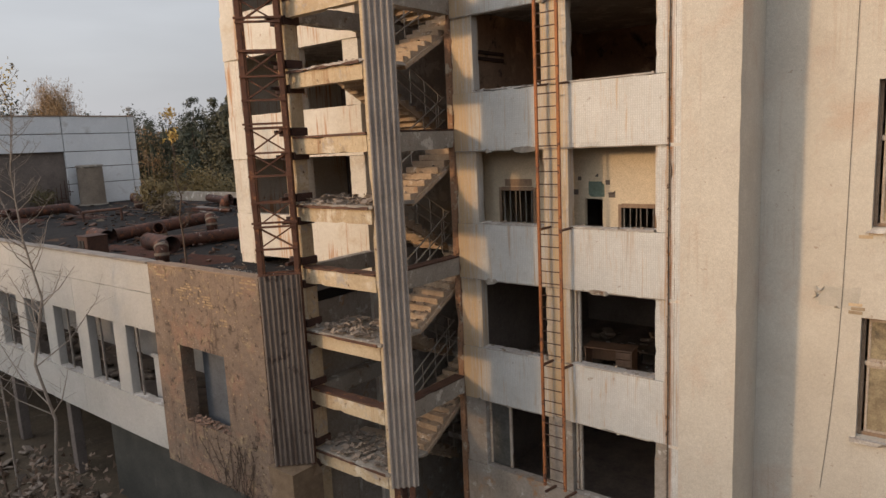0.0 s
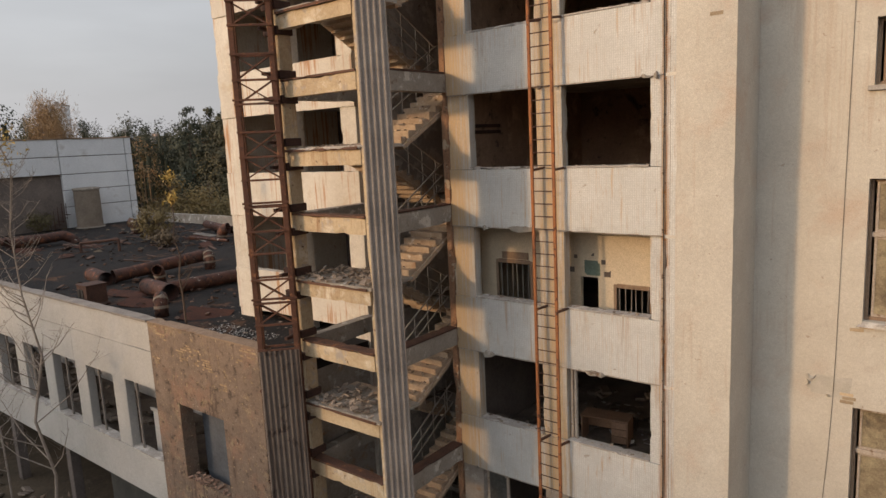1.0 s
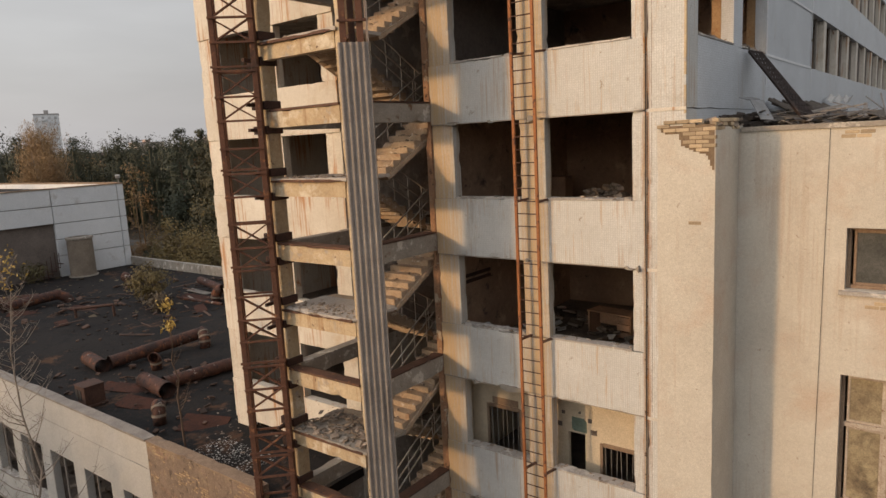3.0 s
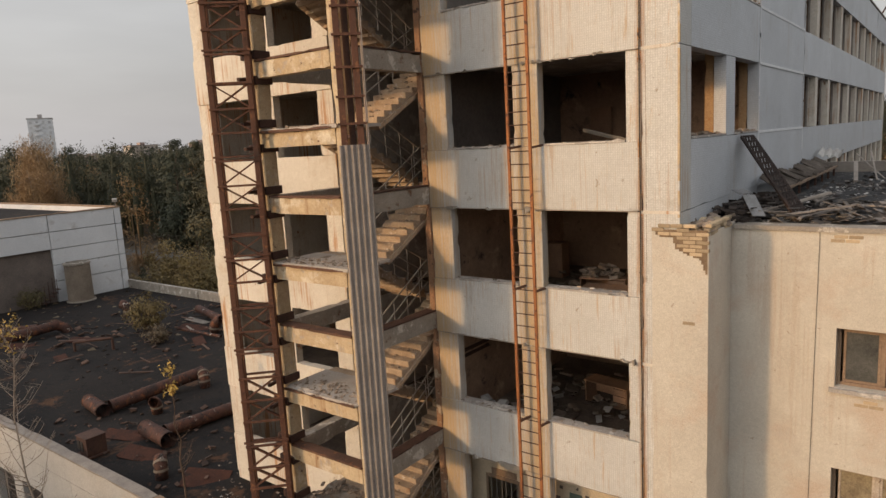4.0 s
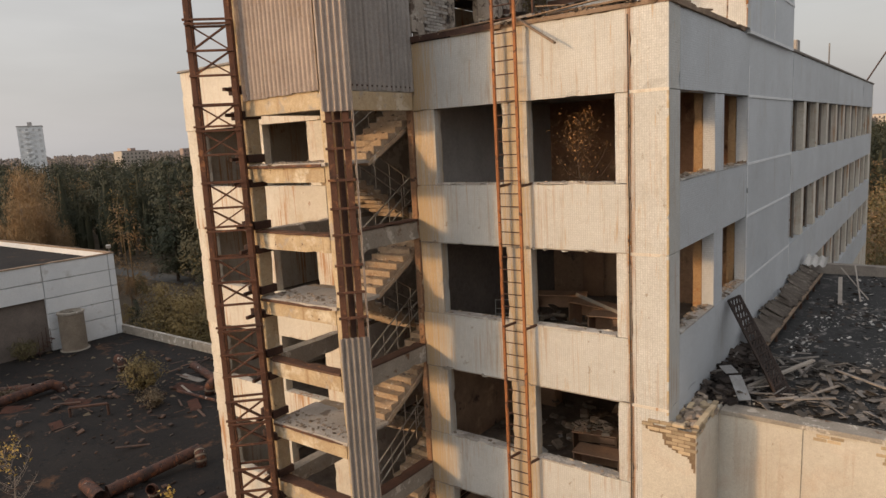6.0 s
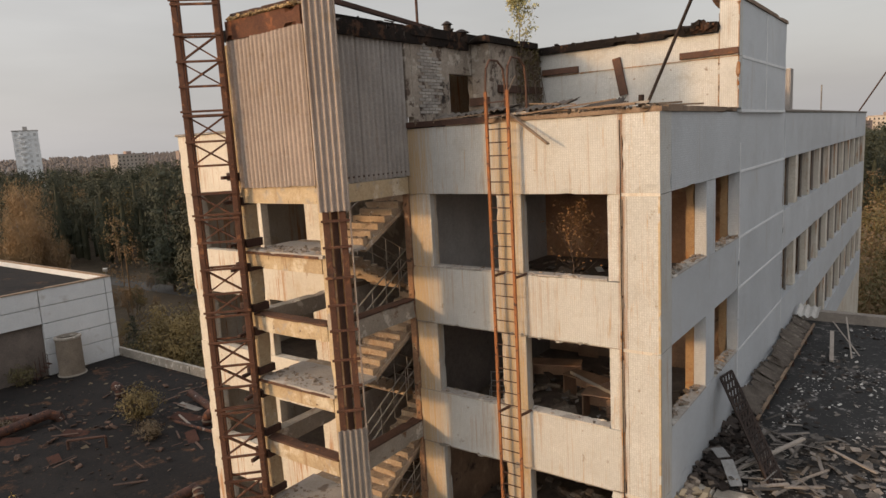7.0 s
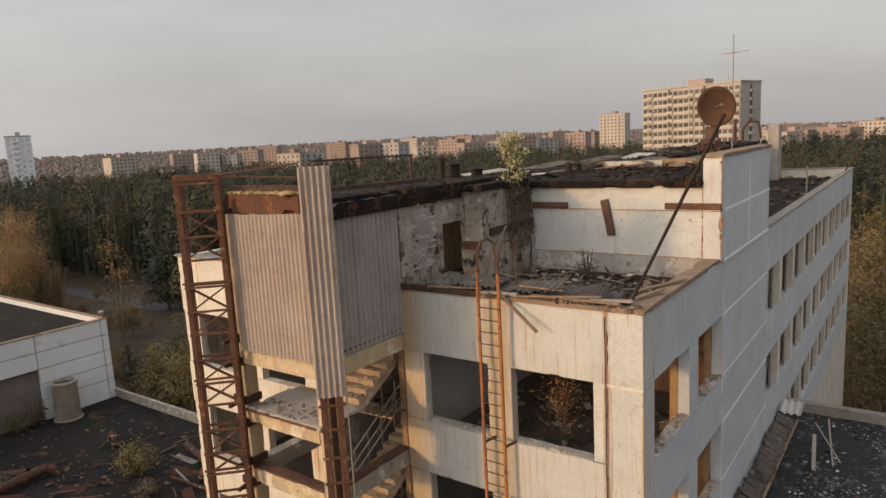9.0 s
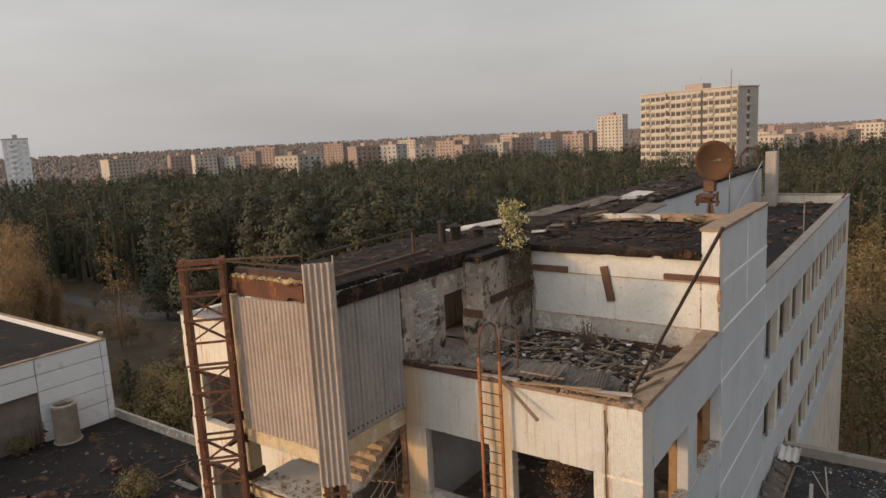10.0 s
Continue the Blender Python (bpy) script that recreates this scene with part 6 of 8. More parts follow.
for n, x0, x1, post in ((0, -5.75, -3.83, -5.10), (0, -3.17, -1.12, -3.05), (1, -3.17, -1.12, -3.05)):
    z0, z1 = F[n] + SILL + 0.05, F[n] + HEAD
    part("frame_remnant", boxes((x0 + 0.02, x0 + 0.09, 0.16, 0.24, z0, z1), (post, post + 0.07, 0.16, 0.24, z0, z1), (x0 + 0.09, post, 0.17, 0.23, z1 - 0.07, z1), c=0.008), M_FRAME_PALE, wall_front, "leftover pale window frame")
part("pane", boxes((-5.66, -5.10, 0.195, 0.205, F[0] + SILL + 0.05, F[0] + HEAD - 0.07)), M_GLASS_DIRTY, wall_front, "dusty grey pane")
# a cream wall with barred hatches stands close behind the windows of the third storey
z3 = F[2]
hatch = thing("wall_hatch", "cream plaster wall with barred hatches and a dark doorway", "wall", kind="structure")
holes = [(-5.62, -4.66, 7.50, 8.74), (-3.22, -2.76, z3 + 0.01, 8.56), (-2.28, -1.48, 7.40, 8.36)]
part("plaster", pierced(-6.18, -0.34, z3 + 0.005, F[3] - 0.31, 0.95, 1.07, holes), M_INNER_CREAM, hatch)
for x0, x1, z0, z1 in (holes[0], holes[2]):
    part("hatch_frame", boxes((x0 - 0.08, x0, 0.92, 1.02, z0 - 0.08, z1 + 0.08), (x1, x1 + 0.08, 0.92, 1.02, z0 - 0.08, z1 + 0.08),
                              (x0, x1, 0.92, 1.02, z1, z1 + 0.1), (x0, x1, 0.92, 1.02, z0 - 0.08, z0), c=0.008), M_WOOD, hatch, "brown wooden hatch frame")
    for k in range(6):
        x = x0 + (x1 - x0) * (k + 0.5) / 6
        bm = bmesh.new()
        tube(bm, (x, 0.98, z0), (x + 0.02 * (k % 3 - 1), 0.98, z1), 0.014, 6)
        part("iron_bar", bm, M_STEEL, hatch)
part("lintel_board", boxes((-5.5, -4.7, 0.925, 0.948, 8.86, 9.04)), M_WOOD, hatch)
part("flaked_patch", rough_box(-3.12, -2.70, 0.938, 0.948, 8.60, 8.98, 0.08, 0.05, 831), M_GREEN_PAINT, hatch, "grey-green bared patch")
# knocked holes as thin dark patches on the plaster, their shade painted
for x, z, s in ((-3.45, 8.72, 0.07), (-3.35, 9.05, 0.05), (-2.62, 8.95, 0.06), (-2.52, 8.68, 0.09), (-2.9, 9.12, 0.04)):
    part("hole_patch", rough_box(x - s, x + s, 0.939, 0.948, z - s, z + s, 0.05, 0.05, 832 + x), M_INNER_DARK, hatch)

# ---------- furniture left in the rooms ----------
def desk(name, label, x, y, z, turn, w=1.2, d=0.6, h=0.74, drawers=True):
    root = thing(name, label, "desk", "abandoned desks", at=(x, y, z))
    root.rotation_euler = (0, 0, radians(turn))
    part("desktop", boxes((-w / 2, w / 2, -d / 2, d / 2, h - 0.035, h), c=0.006), M_FURNITURE, root)
    part("side_panel", boxes((-w / 2 + 0.02, -w / 2 + 0.05, -d / 2 + 0.03, d / 2 - 0.03, 0, h - 0.036)), M_FURNITURE, root)
    part("side_panel", boxes((w / 2 - 0.05, w / 2 - 0.02, -d / 2 + 0.03, d / 2 - 0.03, 0, h - 0.036)), M_FURNITURE, root)
    part("modesty_panel", boxes((-w / 2 + 0.05, w / 2 - 0.05, d / 2 - 0.06, d / 2 - 0.04, 0.25, h - 0.036)), M_FURNITURE, root)
    if drawers:
        for k in range(3):
            part("drawer", boxes((w / 2 - 0.45, w / 2 - 0.055, -d / 2 + 0.02, d / 2 - 0.08, 0.1 + k * 0.2, 0.28 + k * 0.2), c=0.006), M_FURNITURE, root)
    return root


def chair_frame(x, y, z, turn):
    root = thing("chair", "bare pale tubular chair frame without a seat", "chair", at=(x, y, z))
    root.rotation_euler = (0, 0, radians(turn))
    for sx in (-0.2, 0.2):
        for sy, h in ((-0.2, 0.45), (0.2, 0.86)):
            bm = bmesh.new()
            tube(bm, (sx, sy, 0), (sx * 0.95, sy + (0.05 if h > 0.5 else 0), h), 0.014, 6)
            part("leg", bm, M_PAPER, root)
    for a, b in (((-0.2, 0.24, 0.85), (0.2, 0.24, 0.85)), ((-0.2, 0.22, 0.6), (0.2, 0.22, 0.6)), ((-0.2, -0.2, 0.45), (0.2, -0.2, 0.45)),
                 ((-0.2, -0.2, 0.45), (-0.2, 0.21, 0.45)), ((0.2, -0.2, 0.45), (0.2, 0.21, 0.45)), ((-0.2, 0.21, 0.45), (0.2, 0.21, 0.45))):
        bm = bmesh.new()
        tube(bm, a, b, 0.013, 6)
        part("rail", bm, M_PAPER, root)


desk("desk", "brown veneered desk heaped with rubble", -2.75, 2.5, F[4], 12)
desk("desk", "open-fronted desk shell beside the sill", -2.2, 1.4, F[4], 5, drawers=False)
desk("desk", "faded wooden desk by the window", -3.1, 3.6, F[3], -10, 1.4)
desk("desk", "low brown cabinet desk among debris", -3.2, 2.3, F[1], 8, 1.3)
desk("desk", "tilted table top propped on another", -4.4, 3.9, F[5], 20, 1.5, drawers=False)
desk("desk", "brown desk with sagging top", -3.1, 3.2, F[5], -15, 1.3)
desk("desk", "open brown desk by the sill", -2.2, 2.3, F[5], 6, 1.1)
chair_frame(-5.2, 1.9, F[5], 25)
for n, seed, nn in ((1, 11, 90), (3, 12, 150), (4, 13, 120), (5, 14, 130), (6, 15, 90)):
    solid("room_litter", chunks(nn, (-6.0, -0.5, 0.4, 5.6), F[n], 0.5, seed, 0.35, 0.25), M_DEBRIS, "broken furniture boards and litter on the floor", "litter", "room litter", "stuff")
    solid("papers", chunks(60, (-5.8, -0.6, 0.5, 4.5), F[n] + 0.05, 0.3, seed + 50, 0.06, 0.2), M_PAPER, "scattered papers and plaster flakes", "papers", "room papers", "stuff")
# heap on the desk and chairs in the rooms below
solid("heap", chunks(60, (-3.3, -2.3, 2.25, 2.75), F[4] + 0.75, 0.25, 61, 0.5, 0.25), M_RUBBLE, "rubble heaped on a desk top", "rubble", kind="stuff")
bm = bmesh.new()
box(bm, -0.8, 0.8, -0.012, 0.012, -0.05, 0.05, 0.004, pose(-2.3, 2.0, F[5] + 1.02, 12, 14, -8))
solid("loose_board", bm, M_WOOD_GREY, "pale board leaning across the desks", "board", "loose boards")
for z in (12.14, 12.30):
    solid("wall_rail", boxes((-6.2, -6.14, 0.6, 2.05, z, z + 0.09), c=0.01), M_RUST_DARK, "dark wooden rail fixed to the room wall", "rail", "wall rails")
solid("white_heap", chunks(70, (-5.7, -4.6, 0.45, 1.3), F[3] + 0.02, 0.34, 62, 0.35, 0.7), M_PAPER, "pale papers and plaster heaped below the sill", "rubble", kind="stuff")
door_panel = solid("leaning_door", boxes((-5.0, -4.3, 6.7, 6.76, F[5] + 0.01, F[5] + 1.9), c=0.01), M_FURNITURE, "brown door leaf leaning on the back wall", "door")
wardrobe = solid("cabinet_carcass", boxes((-5.9, -5.2, 4.9, 5.4, F[4] + 0.01, F[4] + 1.1), c=0.02), M_FURNITURE, "reddish cabinet carcass in the dim room", "cabinet")


# ---------- plants on the building ----------
def sapling(name, label, base, height, spread, nleaf, mat, seed, leaf=0.05, top_only=0.0, stems=6, bark=None, r0=0.018):
    """A thin stem with side twigs and small separate leaves."""
    rnd2 = random.Random(seed)
    root = thing(name, label, "sapling", at=base)
    bm = bmesh.new()
    stem = [Vector((0.04 * height * k / 8 * rnd2.uniform(-1, 1), 0.04 * height * k / 8 * rnd2.uniform(-1, 1), height * k / 8)) for k in range(9)]
    loops = []
    for k in range(9):
        rad = r0 * (1.05 - k / 8) + 0.002
        loops.append([bm.verts.new(stem[k] + Vector((rad * math.cos(1.047 * j), rad * math.sin(1.047 * j), 0))) for j in range(6)])
    for k in range(8):
        for j in range(6):
            bm.faces.new((loops[k][j], loops[k][(j + 1) % 6], loops[k + 1][(j + 1) % 6], loops[k + 1][j])).smooth = True
    part("stem", bm, bark or M_BARK, root)
    tips = [stem[8], stem[7]]
    tw = bmesh.new()
    for _ in range(stems):
        f = rnd2.uniform(0.25, 0.92)
        p = stem[int(f * 8)].lerp(stem[min(8, int(f * 8) + 1)], (f * 8) % 1)
        a = rnd2.uniform(0, 6.28)
        ln = spread * (1.15 - f) * rnd2.uniform(0.5, 1.1)
        mid = p + Vector((math.cos(a), math.sin(a), 0.7)) * ln * 0.5
        q = mid + Vector((math.cos(a), math.sin(a), 1.3)) * ln * 0.5
        tube(tw, p, mid, r0 * 0.45 * (1.2 - f), 5, r0 * 0.3 * (1.2 - f), False)
        tube(tw, mid, q, r0 * 0.3 * (1.2 - f), 5, r0 * 0.1, False)
        if f > top_only:
            tips += [mid, q, mid.lerp(q, 0.5)]
        for _ in range(8):
            g = p.lerp(q, rnd2.uniform(0.2, 1))
            e = g + Vector((rnd2.uniform(-1, 1), rnd2.uniform(-1, 1), rnd2.uniform(0.1, 1))) * ln * 0.35
            tube(tw, g, e, r0 * 0.10, 4, r0 * 0.04, False)
            if f > top_only:
                tips.append(e)
    part("branchwork", tw, bark or M_BARK, root)
    pts = np.array([tuple(t) for t in tips])

    def pos(rng, k):
        return pts[rng.integers(0, len(pts), k)] + rng.normal(0, 0.035 * height ** 0.5 + 0.02, (k, 3))
    ob = new("leaves", cards(nleaf, pos, leaf, seed, "leaves", mat))
    ob.parent = root
    return root


sapling("room_sapling", "young birch with orange autumn leaves growing in a room", (-2.35, 0.9, F[6]), 2.5, 1.15, 760, M_ROOMLEAF, 901, 0.036, 0.0, 34, r0=0.014)
sapling("roof_sapling", "yellow-green sapling rooted in the roof edge", (-5.56, 4.5, 26.2), 2.3, 0.95, 1000, M_PALEGREEN, 902, 0.062, 0.0, 18)
sapling("annex_sapling", "thin sapling with a tuft of yellow leaves on the roof", (-15.6, -2.45, 6.2), 5.1, 0.9, 130, M_YELLOW, 903, 0.085, 0.93, 16, M_BARK, 0.035)
sapling("bare_birch", "slender nearly bare birch with a few yellow leaves", (-20.2, -5.5, -3.0), 17.0, 2.6, 150, M_YELLOW, 904, 0.08, 0.86, 60, M_BARK_PALE, 0.065)
sapling("bare_birch", "thin bare birch stem beside the annex", (-22.4, -6.4, -3.0), 9.5, 1.7, 16, M_YELLOW, 905, 0.08, 0.9, 14, M_BARK, 0.05)
sapling("bare_birch", "thin bare birch stem beside the annex", (-24.5, -5.4, -3.0), 12.6, 2.0, 70, M_YELLOW, 906, 0.08, 0.86, 36, M_BARK_PALE, 0.045)


def vine(seed, x, y0, y1, z0, z1, n):
    def pos(rng, k):
        t = rng.uniform(0, 1, k)
        return np.stack([x + rng.uniform(0, 0.25, k) ** 1.5, y0 + (y1 - y0) * rng.uniform(0, 1, k), z0 + (z1 - z0) * t ** 0.7], 1)
    return cards(n, pos, 0.06, seed, "foliage", M_OLIVE)


vine_root = thing("wall_creeper", "dry grey-green creeper hanging down the stairhead wall", "creeper")
ob = new("foliage", vine(911, -5.70, 4.4, 5.9, 24.8, 26.9, 900))
ob.parent = vine_root
bm = bmesh.new()
rv = random.Random(3)
for k in range(26):
    y = rv.uniform(4.2, 5.9)
    tube(bm, (-5.68, y, 26.9), (-5.60 + rv.uniform(0, 0.1), y + rv.uniform(-0.3, 0.3), rv.uniform(24.6, 25.8)), 0.008, 4)
part("dry_tangle", bm, M_TWIG, vine_root)


def bush(name, label, at, r, h, mat, seed, n=1500, leaf=0.10):
    root = thing(name, label, "bush", "bushes on the annex roof", at=at)
    bm = bmesh.new()
    rb = random.Random(seed)
    for k in range(16):
        a = rb.uniform(0, 6.28)
        tube(bm, (0, 0, 0), (math.cos(a) * r * rb.random(), math.sin(a) * r * rb.random(), h * rb.uniform(0.6, 1.05)), 0.02, 4, 0.005, False)
    part("stem_clump", bm, M_BARK, root)
    ob = new("foliage", broad_mesh(seed, n, h, r, mat, 0.0, "foliage", leaf))
    ob.parent = root


bush("bush", "olive-brown bush growing out of the roof felt", (-39.3, 9.5, 6.2), 1.55, 2.8, M_OLIVE, 921, 2600, 0.11)
bush("bush", "dry orange-brown tuft on the roof", (-36.2, 8.4, 6.2), 1.0, 1.2, M_DRYGRASS, 922, 900)
bush("bush", "dark scrub against the recess wall", (-56.0, 8.6, 6.2), 1.3, 1.8, M_OLIVE, 923, 1200)
bush("bush", "dry grass clump beside the duct", (-46.5, 4.0, 6.2), 1.2, 0.8, M_DRYGRASS, 924, 700)

# ---------- rusty ducts on the annex roof ----------
def duct(label, pts, r, open_end=True, rings=True):
    root = thing("air_duct", label, "duct", "rusted roof ducts")
    for a, b in zip(pts, pts[1:]):
        bm = bmesh.new()
        A, B = Vector(a), Vector(b)
        tube(bm, A, B, r, 18, None, False)
        tube(bm, A, B, r * 0.93, 18, None, False)
        run = part("duct_run", bm, M_DUCT, root)
        if rings:
            n = max(1, int((B - A).length / 1.4))
            for k in range(n + 1):
                bm = bmesh.new()
                c = A.lerp(B, k / n)
                d = (B - A).normalized() * 0.04
                tube(bm, c - d, c + d, r * 1.07, 18, None, False)
                part("flange", bm, M_RUST_DARK, run)
    return root


duct("long rust-brown sheet duct with an open end", [(-27.0, 0.7, 6.52), (-26.5, 5.3, 6.85)], 0.30)
duct("short open duct stub lying on the felt", [(-28.7, 0.45, 6.52), (-26.8, 0.2, 6.5)], 0.33)
duct("rust-brown duct running to the tower", [(-21.9, 0.5, 6.5), (-21.6, 3.2, 6.5), (-21.4, 6.0, 6.5)], 0.28)
duct("fat rusty duct elbow with an open mouth", [(-22.9, 0.15, 6.56), (-20.9, 0.0, 6.54)], 0.34)
duct("far striped duct on low supports", [(-45.1, 2.5, 6.7), (-45.4, 6.1, 6.8), (-45.2, 6.6, 6.5), (-45.1, 6.7, 6.2)], 0.34)
duct("long far duct lying in the moss", [(-48.5, 3.0, 6.6), (-46.2, 5.2, 6.7)], 0.3)
for x, y, w, d, t in ((-38.6, 12.8, 2.2, 0.5, 5), (-36.8, 11.2, 3.0, 0.14, -12)):
    bm = bmesh.new()
    box(bm, -w / 2, w / 2, -d / 2, d / 2, 0, 0.05, 0.01, pose(x, y, 6.24, 6, 4, t))
    solid("rusty_sheet", bm, M_WOOD_GREY, "grey weathered board lying on the roof", "sheet", "sheets on the annex roof")
def bent_duct(label, pts, r, bands=0):
    """An upturned duct bend with a flared mouth and pale strap bands."""
    root = thing("duct_bend", label, "duct", "rusted duct bends")
    P = [Vector(p) for p in pts]
    bm = bmesh.new()
    loops = []
    for k, p in enumerate(P):
        d = (P[min(k + 1, len(P) - 1)] - P[max(k - 1, 0)]).normalized()
        x = d.orthogonal().normalized() if abs(d.z) > 0.95 else d.cross(Vector((0, 0, 1))).normalized()
        y = d.cross(x)
        loops.append([bm.verts.new(p + r * (math.cos(j * math.pi / 8) * x + math.sin(j * math.pi / 8) * y)) for j in range(16)])
    for lo, hi in zip(loops, loops[1:]):
        turn = min(range(16), key=lambda t: (hi[t].co - lo[0].co).length)
        for j in range(16):
            bm.faces.new((lo[j], lo[(j + 1) % 16], hi[(j + 1 + turn) % 16], hi[(j + turn) % 16])).smooth = True
    body = part("bend", bm, M_DUCT, root)
    body.modifiers.new("thick", "SOLIDIFY").thickness = 0.03
    for k in range(bands):
        i = 1 + k * (len(P) - 2) // max(1, bands)
        d = (P[i + 1] - P[i]).normalized() * 0.05
        bm = bmesh.new()
        tube(bm, P[i] - d, P[i] + d, r * 1.08, 16, None, False)
        part("strap", bm, M_SHAFT, body, "pale strap band")
    return root


def arc(x, y, z, r, turn, a0=0, a1=90, n=6):
    """Points of a bend that rises from the ground and turns over towards `turn` degrees."""
    c, q = math.cos(radians(turn)), math.sin(radians(turn))
    pts = [(x, y, z)]
    for k in range(n + 1):
        t = radians(a0 + (a1 - a0) * k / n)
        pts.append((x + c * r * (1 - math.cos(t)), y + q * r * (1 - math.cos(t)), z + 0.35 + r * math.sin(t)))
    return pts


bent_duct("rusty duct bend rising from the felt with pale straps", arc(-25.95, 5.05, 6.2, 0.35, 155), 0.27, 3)
bent_duct("open duct bend standing on the black roof", arc(-24.9, 1.8, 6.2, 0.30, -50), 0.25, 1)
bent_duct("low duct bend with pale straps by the parapet", arc(-18.7, -1.6, 6.2, 0.3, 150), 0.24, 2)
bent_duct("dark duct bend among far roof wreckage", arc(-34.7, 11.6, 6.2, 0.5, 30), 0.34, 1)
bent_duct("short rusty duct bend near the far bush", arc(-45.6, 11.4, 6.2, 0.5, 200), 0.36, 1)
duct("far duct sagging across the wreckage", [(-39.4, 13.5, 6.9), (-34.6, 12.4, 6.8)], 0.27)
duct("thin dark pipe across the roof", [(-36.6, 10.4, 6.5), (-32.7, 10.7, 6.45)], 0.10, rings=False)
fan_box = thing("fan_housing", "square rusted fan housing beside the parapet", "fan housing", at=(-23.2, -2.0, 6.2))
part("casing", rough_box(-0.42, 0.42, -0.4, 0.4, 0.1, 0.85, 0.2, 0.06, 971), M_RUST_DARK, fan_box)
part("lid", boxes((-0.45, 0.45, -0.43, 0.43, 0.85, 0.89), c=0.015), M_RUST_DARK, fan_box, "bent rusty lid")
part("base", boxes((-0.5, 0.5, -0.45, 0.45, 0, 0.1), c=0.02), M_RUST_DARK, fan_box)
for x in (-0.22, 0.05):
    part("slot", boxes((x - 0.1, x + 0.1, -0.425, -0.405, 0.3, 0.7)), M_BLACK, fan_box)
for x, y, w, d, t, up in ((-21.2, -1.0, 2.0, 0.9, 18, 9), (-23.7, -0.4, 2.2, 0.8, 25, 6), (-17.1, -0.8, 1.7, 1.0, 35, 14), (-41.5, 6.0, 1.8, 0.8, 30, 10), (-37.0, 11.5, 2.4, 0.9, 15, 8), (-33.8, 9.8, 1.9, 0.7, -25, 6), (-44.0, 3.2, 1.6, 0.9, 50, 12), (-38.6, 3.4, 1.3, 0.7, -15, 5)):
    bm = rough_box(-w / 2, w / 2, -d / 2, d / 2, 0, 0.03, 0.25, 0.05, 40 + x)
    bm.transform(pose(x, y, 6.26, up, up * 0.5, t))
    solid("rusty_sheet", bm, M_SHEET, "buckled rusted steel sheet on the felt", "sheet", "sheets on the annex roof")
solid("roof_wreckage", chunks(170, (-47, -32, 1.5, 16.5), 6.2, 0.42, 972, 0.4, 0.25), M_WRECK, "rusted brackets, boards and lumps on the far roof", "debris", kind="stuff")
solid("roof_laths", splinters(50, (-47, -30, 1.5, 16.5), 6.2, 2.0, 973, 0.35, 0.10), M_WRECK, "rusted bars and boards strewn on the far roof", "debris", kind="stuff")
solid("duct_wreckage", chunks(130, (-29, -16.5, -2.3, 3.4), 6.2, 0.28, 974, 0.35, 0.12), M_WRECK, "rusted scraps between the ducts", "debris", kind="stuff")
solid("white_shards", chunks(700, (-15.6, -12.6, -2.7, -1.0), 6.2, 0.06, 975, 0.10, 0.02), M_PAPER, "white glittering shards on the black roof", "shards", kind="stuff")
frame_low = thing("pipe_frame", "low dark pipe frame standing on the roof", "frame")
for a, b in (((-39.4, 4.6, 6.2), (-39.4, 4.6, 6.8)), ((-39.4, 4.6, 6.8), (-37.5, 6.1, 6.95)), ((-37.5, 6.1, 6.95), (-37.5, 6.1, 6.2))):
    bm = bmesh.new()
    tube(bm, a, b, 0.09, 8)
    part("pipe", bm, M_RUST_DARK, frame_low)
solid("roof_scraps", chunks(150, (-50, -14, -2.6, 16.5), 6.2, 0.26, 931, 0.25, 0.03), M_CHAR, "scraps of felt, slate and wood on the annex roof", "debris", kind="stuff")
solid("moss_scraps", chunks(120, (-60, -36, 5, 16.8), 6.2, 0.5, 932, 0.06), M_DRYGRASS, "patches of dead moss and grass on the felt", "moss", kind="stuff")
solid("broken_glass", chunks(160, (-18.0, -11.5, -1.5, 1.4), 6.2, 0.14, 933, 0.08), M_DEBRIS, "glittering pale shards at the tower's foot", "shards", kind="stuff")

tank = thing("concrete_shaft", "tall stained concrete ventilation shaft on the annex roof", "shaft", at=(-55.2, 12.3, 6.2))
bm = bmesh.new()
tube(bm, (0, 0, 0), (0, 0, 3.35), 1.02, 24, 1.0, False)
tube(bm, (0, 0, 3.35), (0, 0, 0.4), 0.86, 24, 0.86, False)
part("shell", bm, M_SHAFT, tank)
bm = bmesh.new()
rim = [[bm.verts.new(((q + 0.02 * noise.noise(Vector((j, k, 0.3)))) * math.cos(j * math.pi / 12), q * math.sin(j * math.pi / 12), z)) for j in range(24)] for k, (q, z) in enumerate(((1.03, 3.17), (1.08, 3.23), (1.08, 3.37), (0.84, 3.40), (0.84, 3.15)))]
for lo, hi in zip(rim, rim[1:]):
    for j in range(24):
        bm.faces.new((lo[j], lo[(j + 1) % 24], hi[(j + 1) % 24], hi[j]))
part("cap_rim", bm, M_CONC, tank, "chipped concrete rim")
bm = bmesh.new()
tube(bm, (0, 0, 0), (0, 0, 0.10), 1.16, 20)
part("plinth", bm, M_CONC, tank)
stairs_far = thing("steel_steps", "small rusty steel step flight at the recess", "steps", at=(HX + 0.5, 9.6, 6.2))
for k in range(5):
    part("tread", boxes((-0.4, 0.4, 0.28 * k, 0.28 * k + 0.25, 0.25 * k + 0.2, 0.25 * k + 0.24)), M_RUST_DARK, stairs_far)
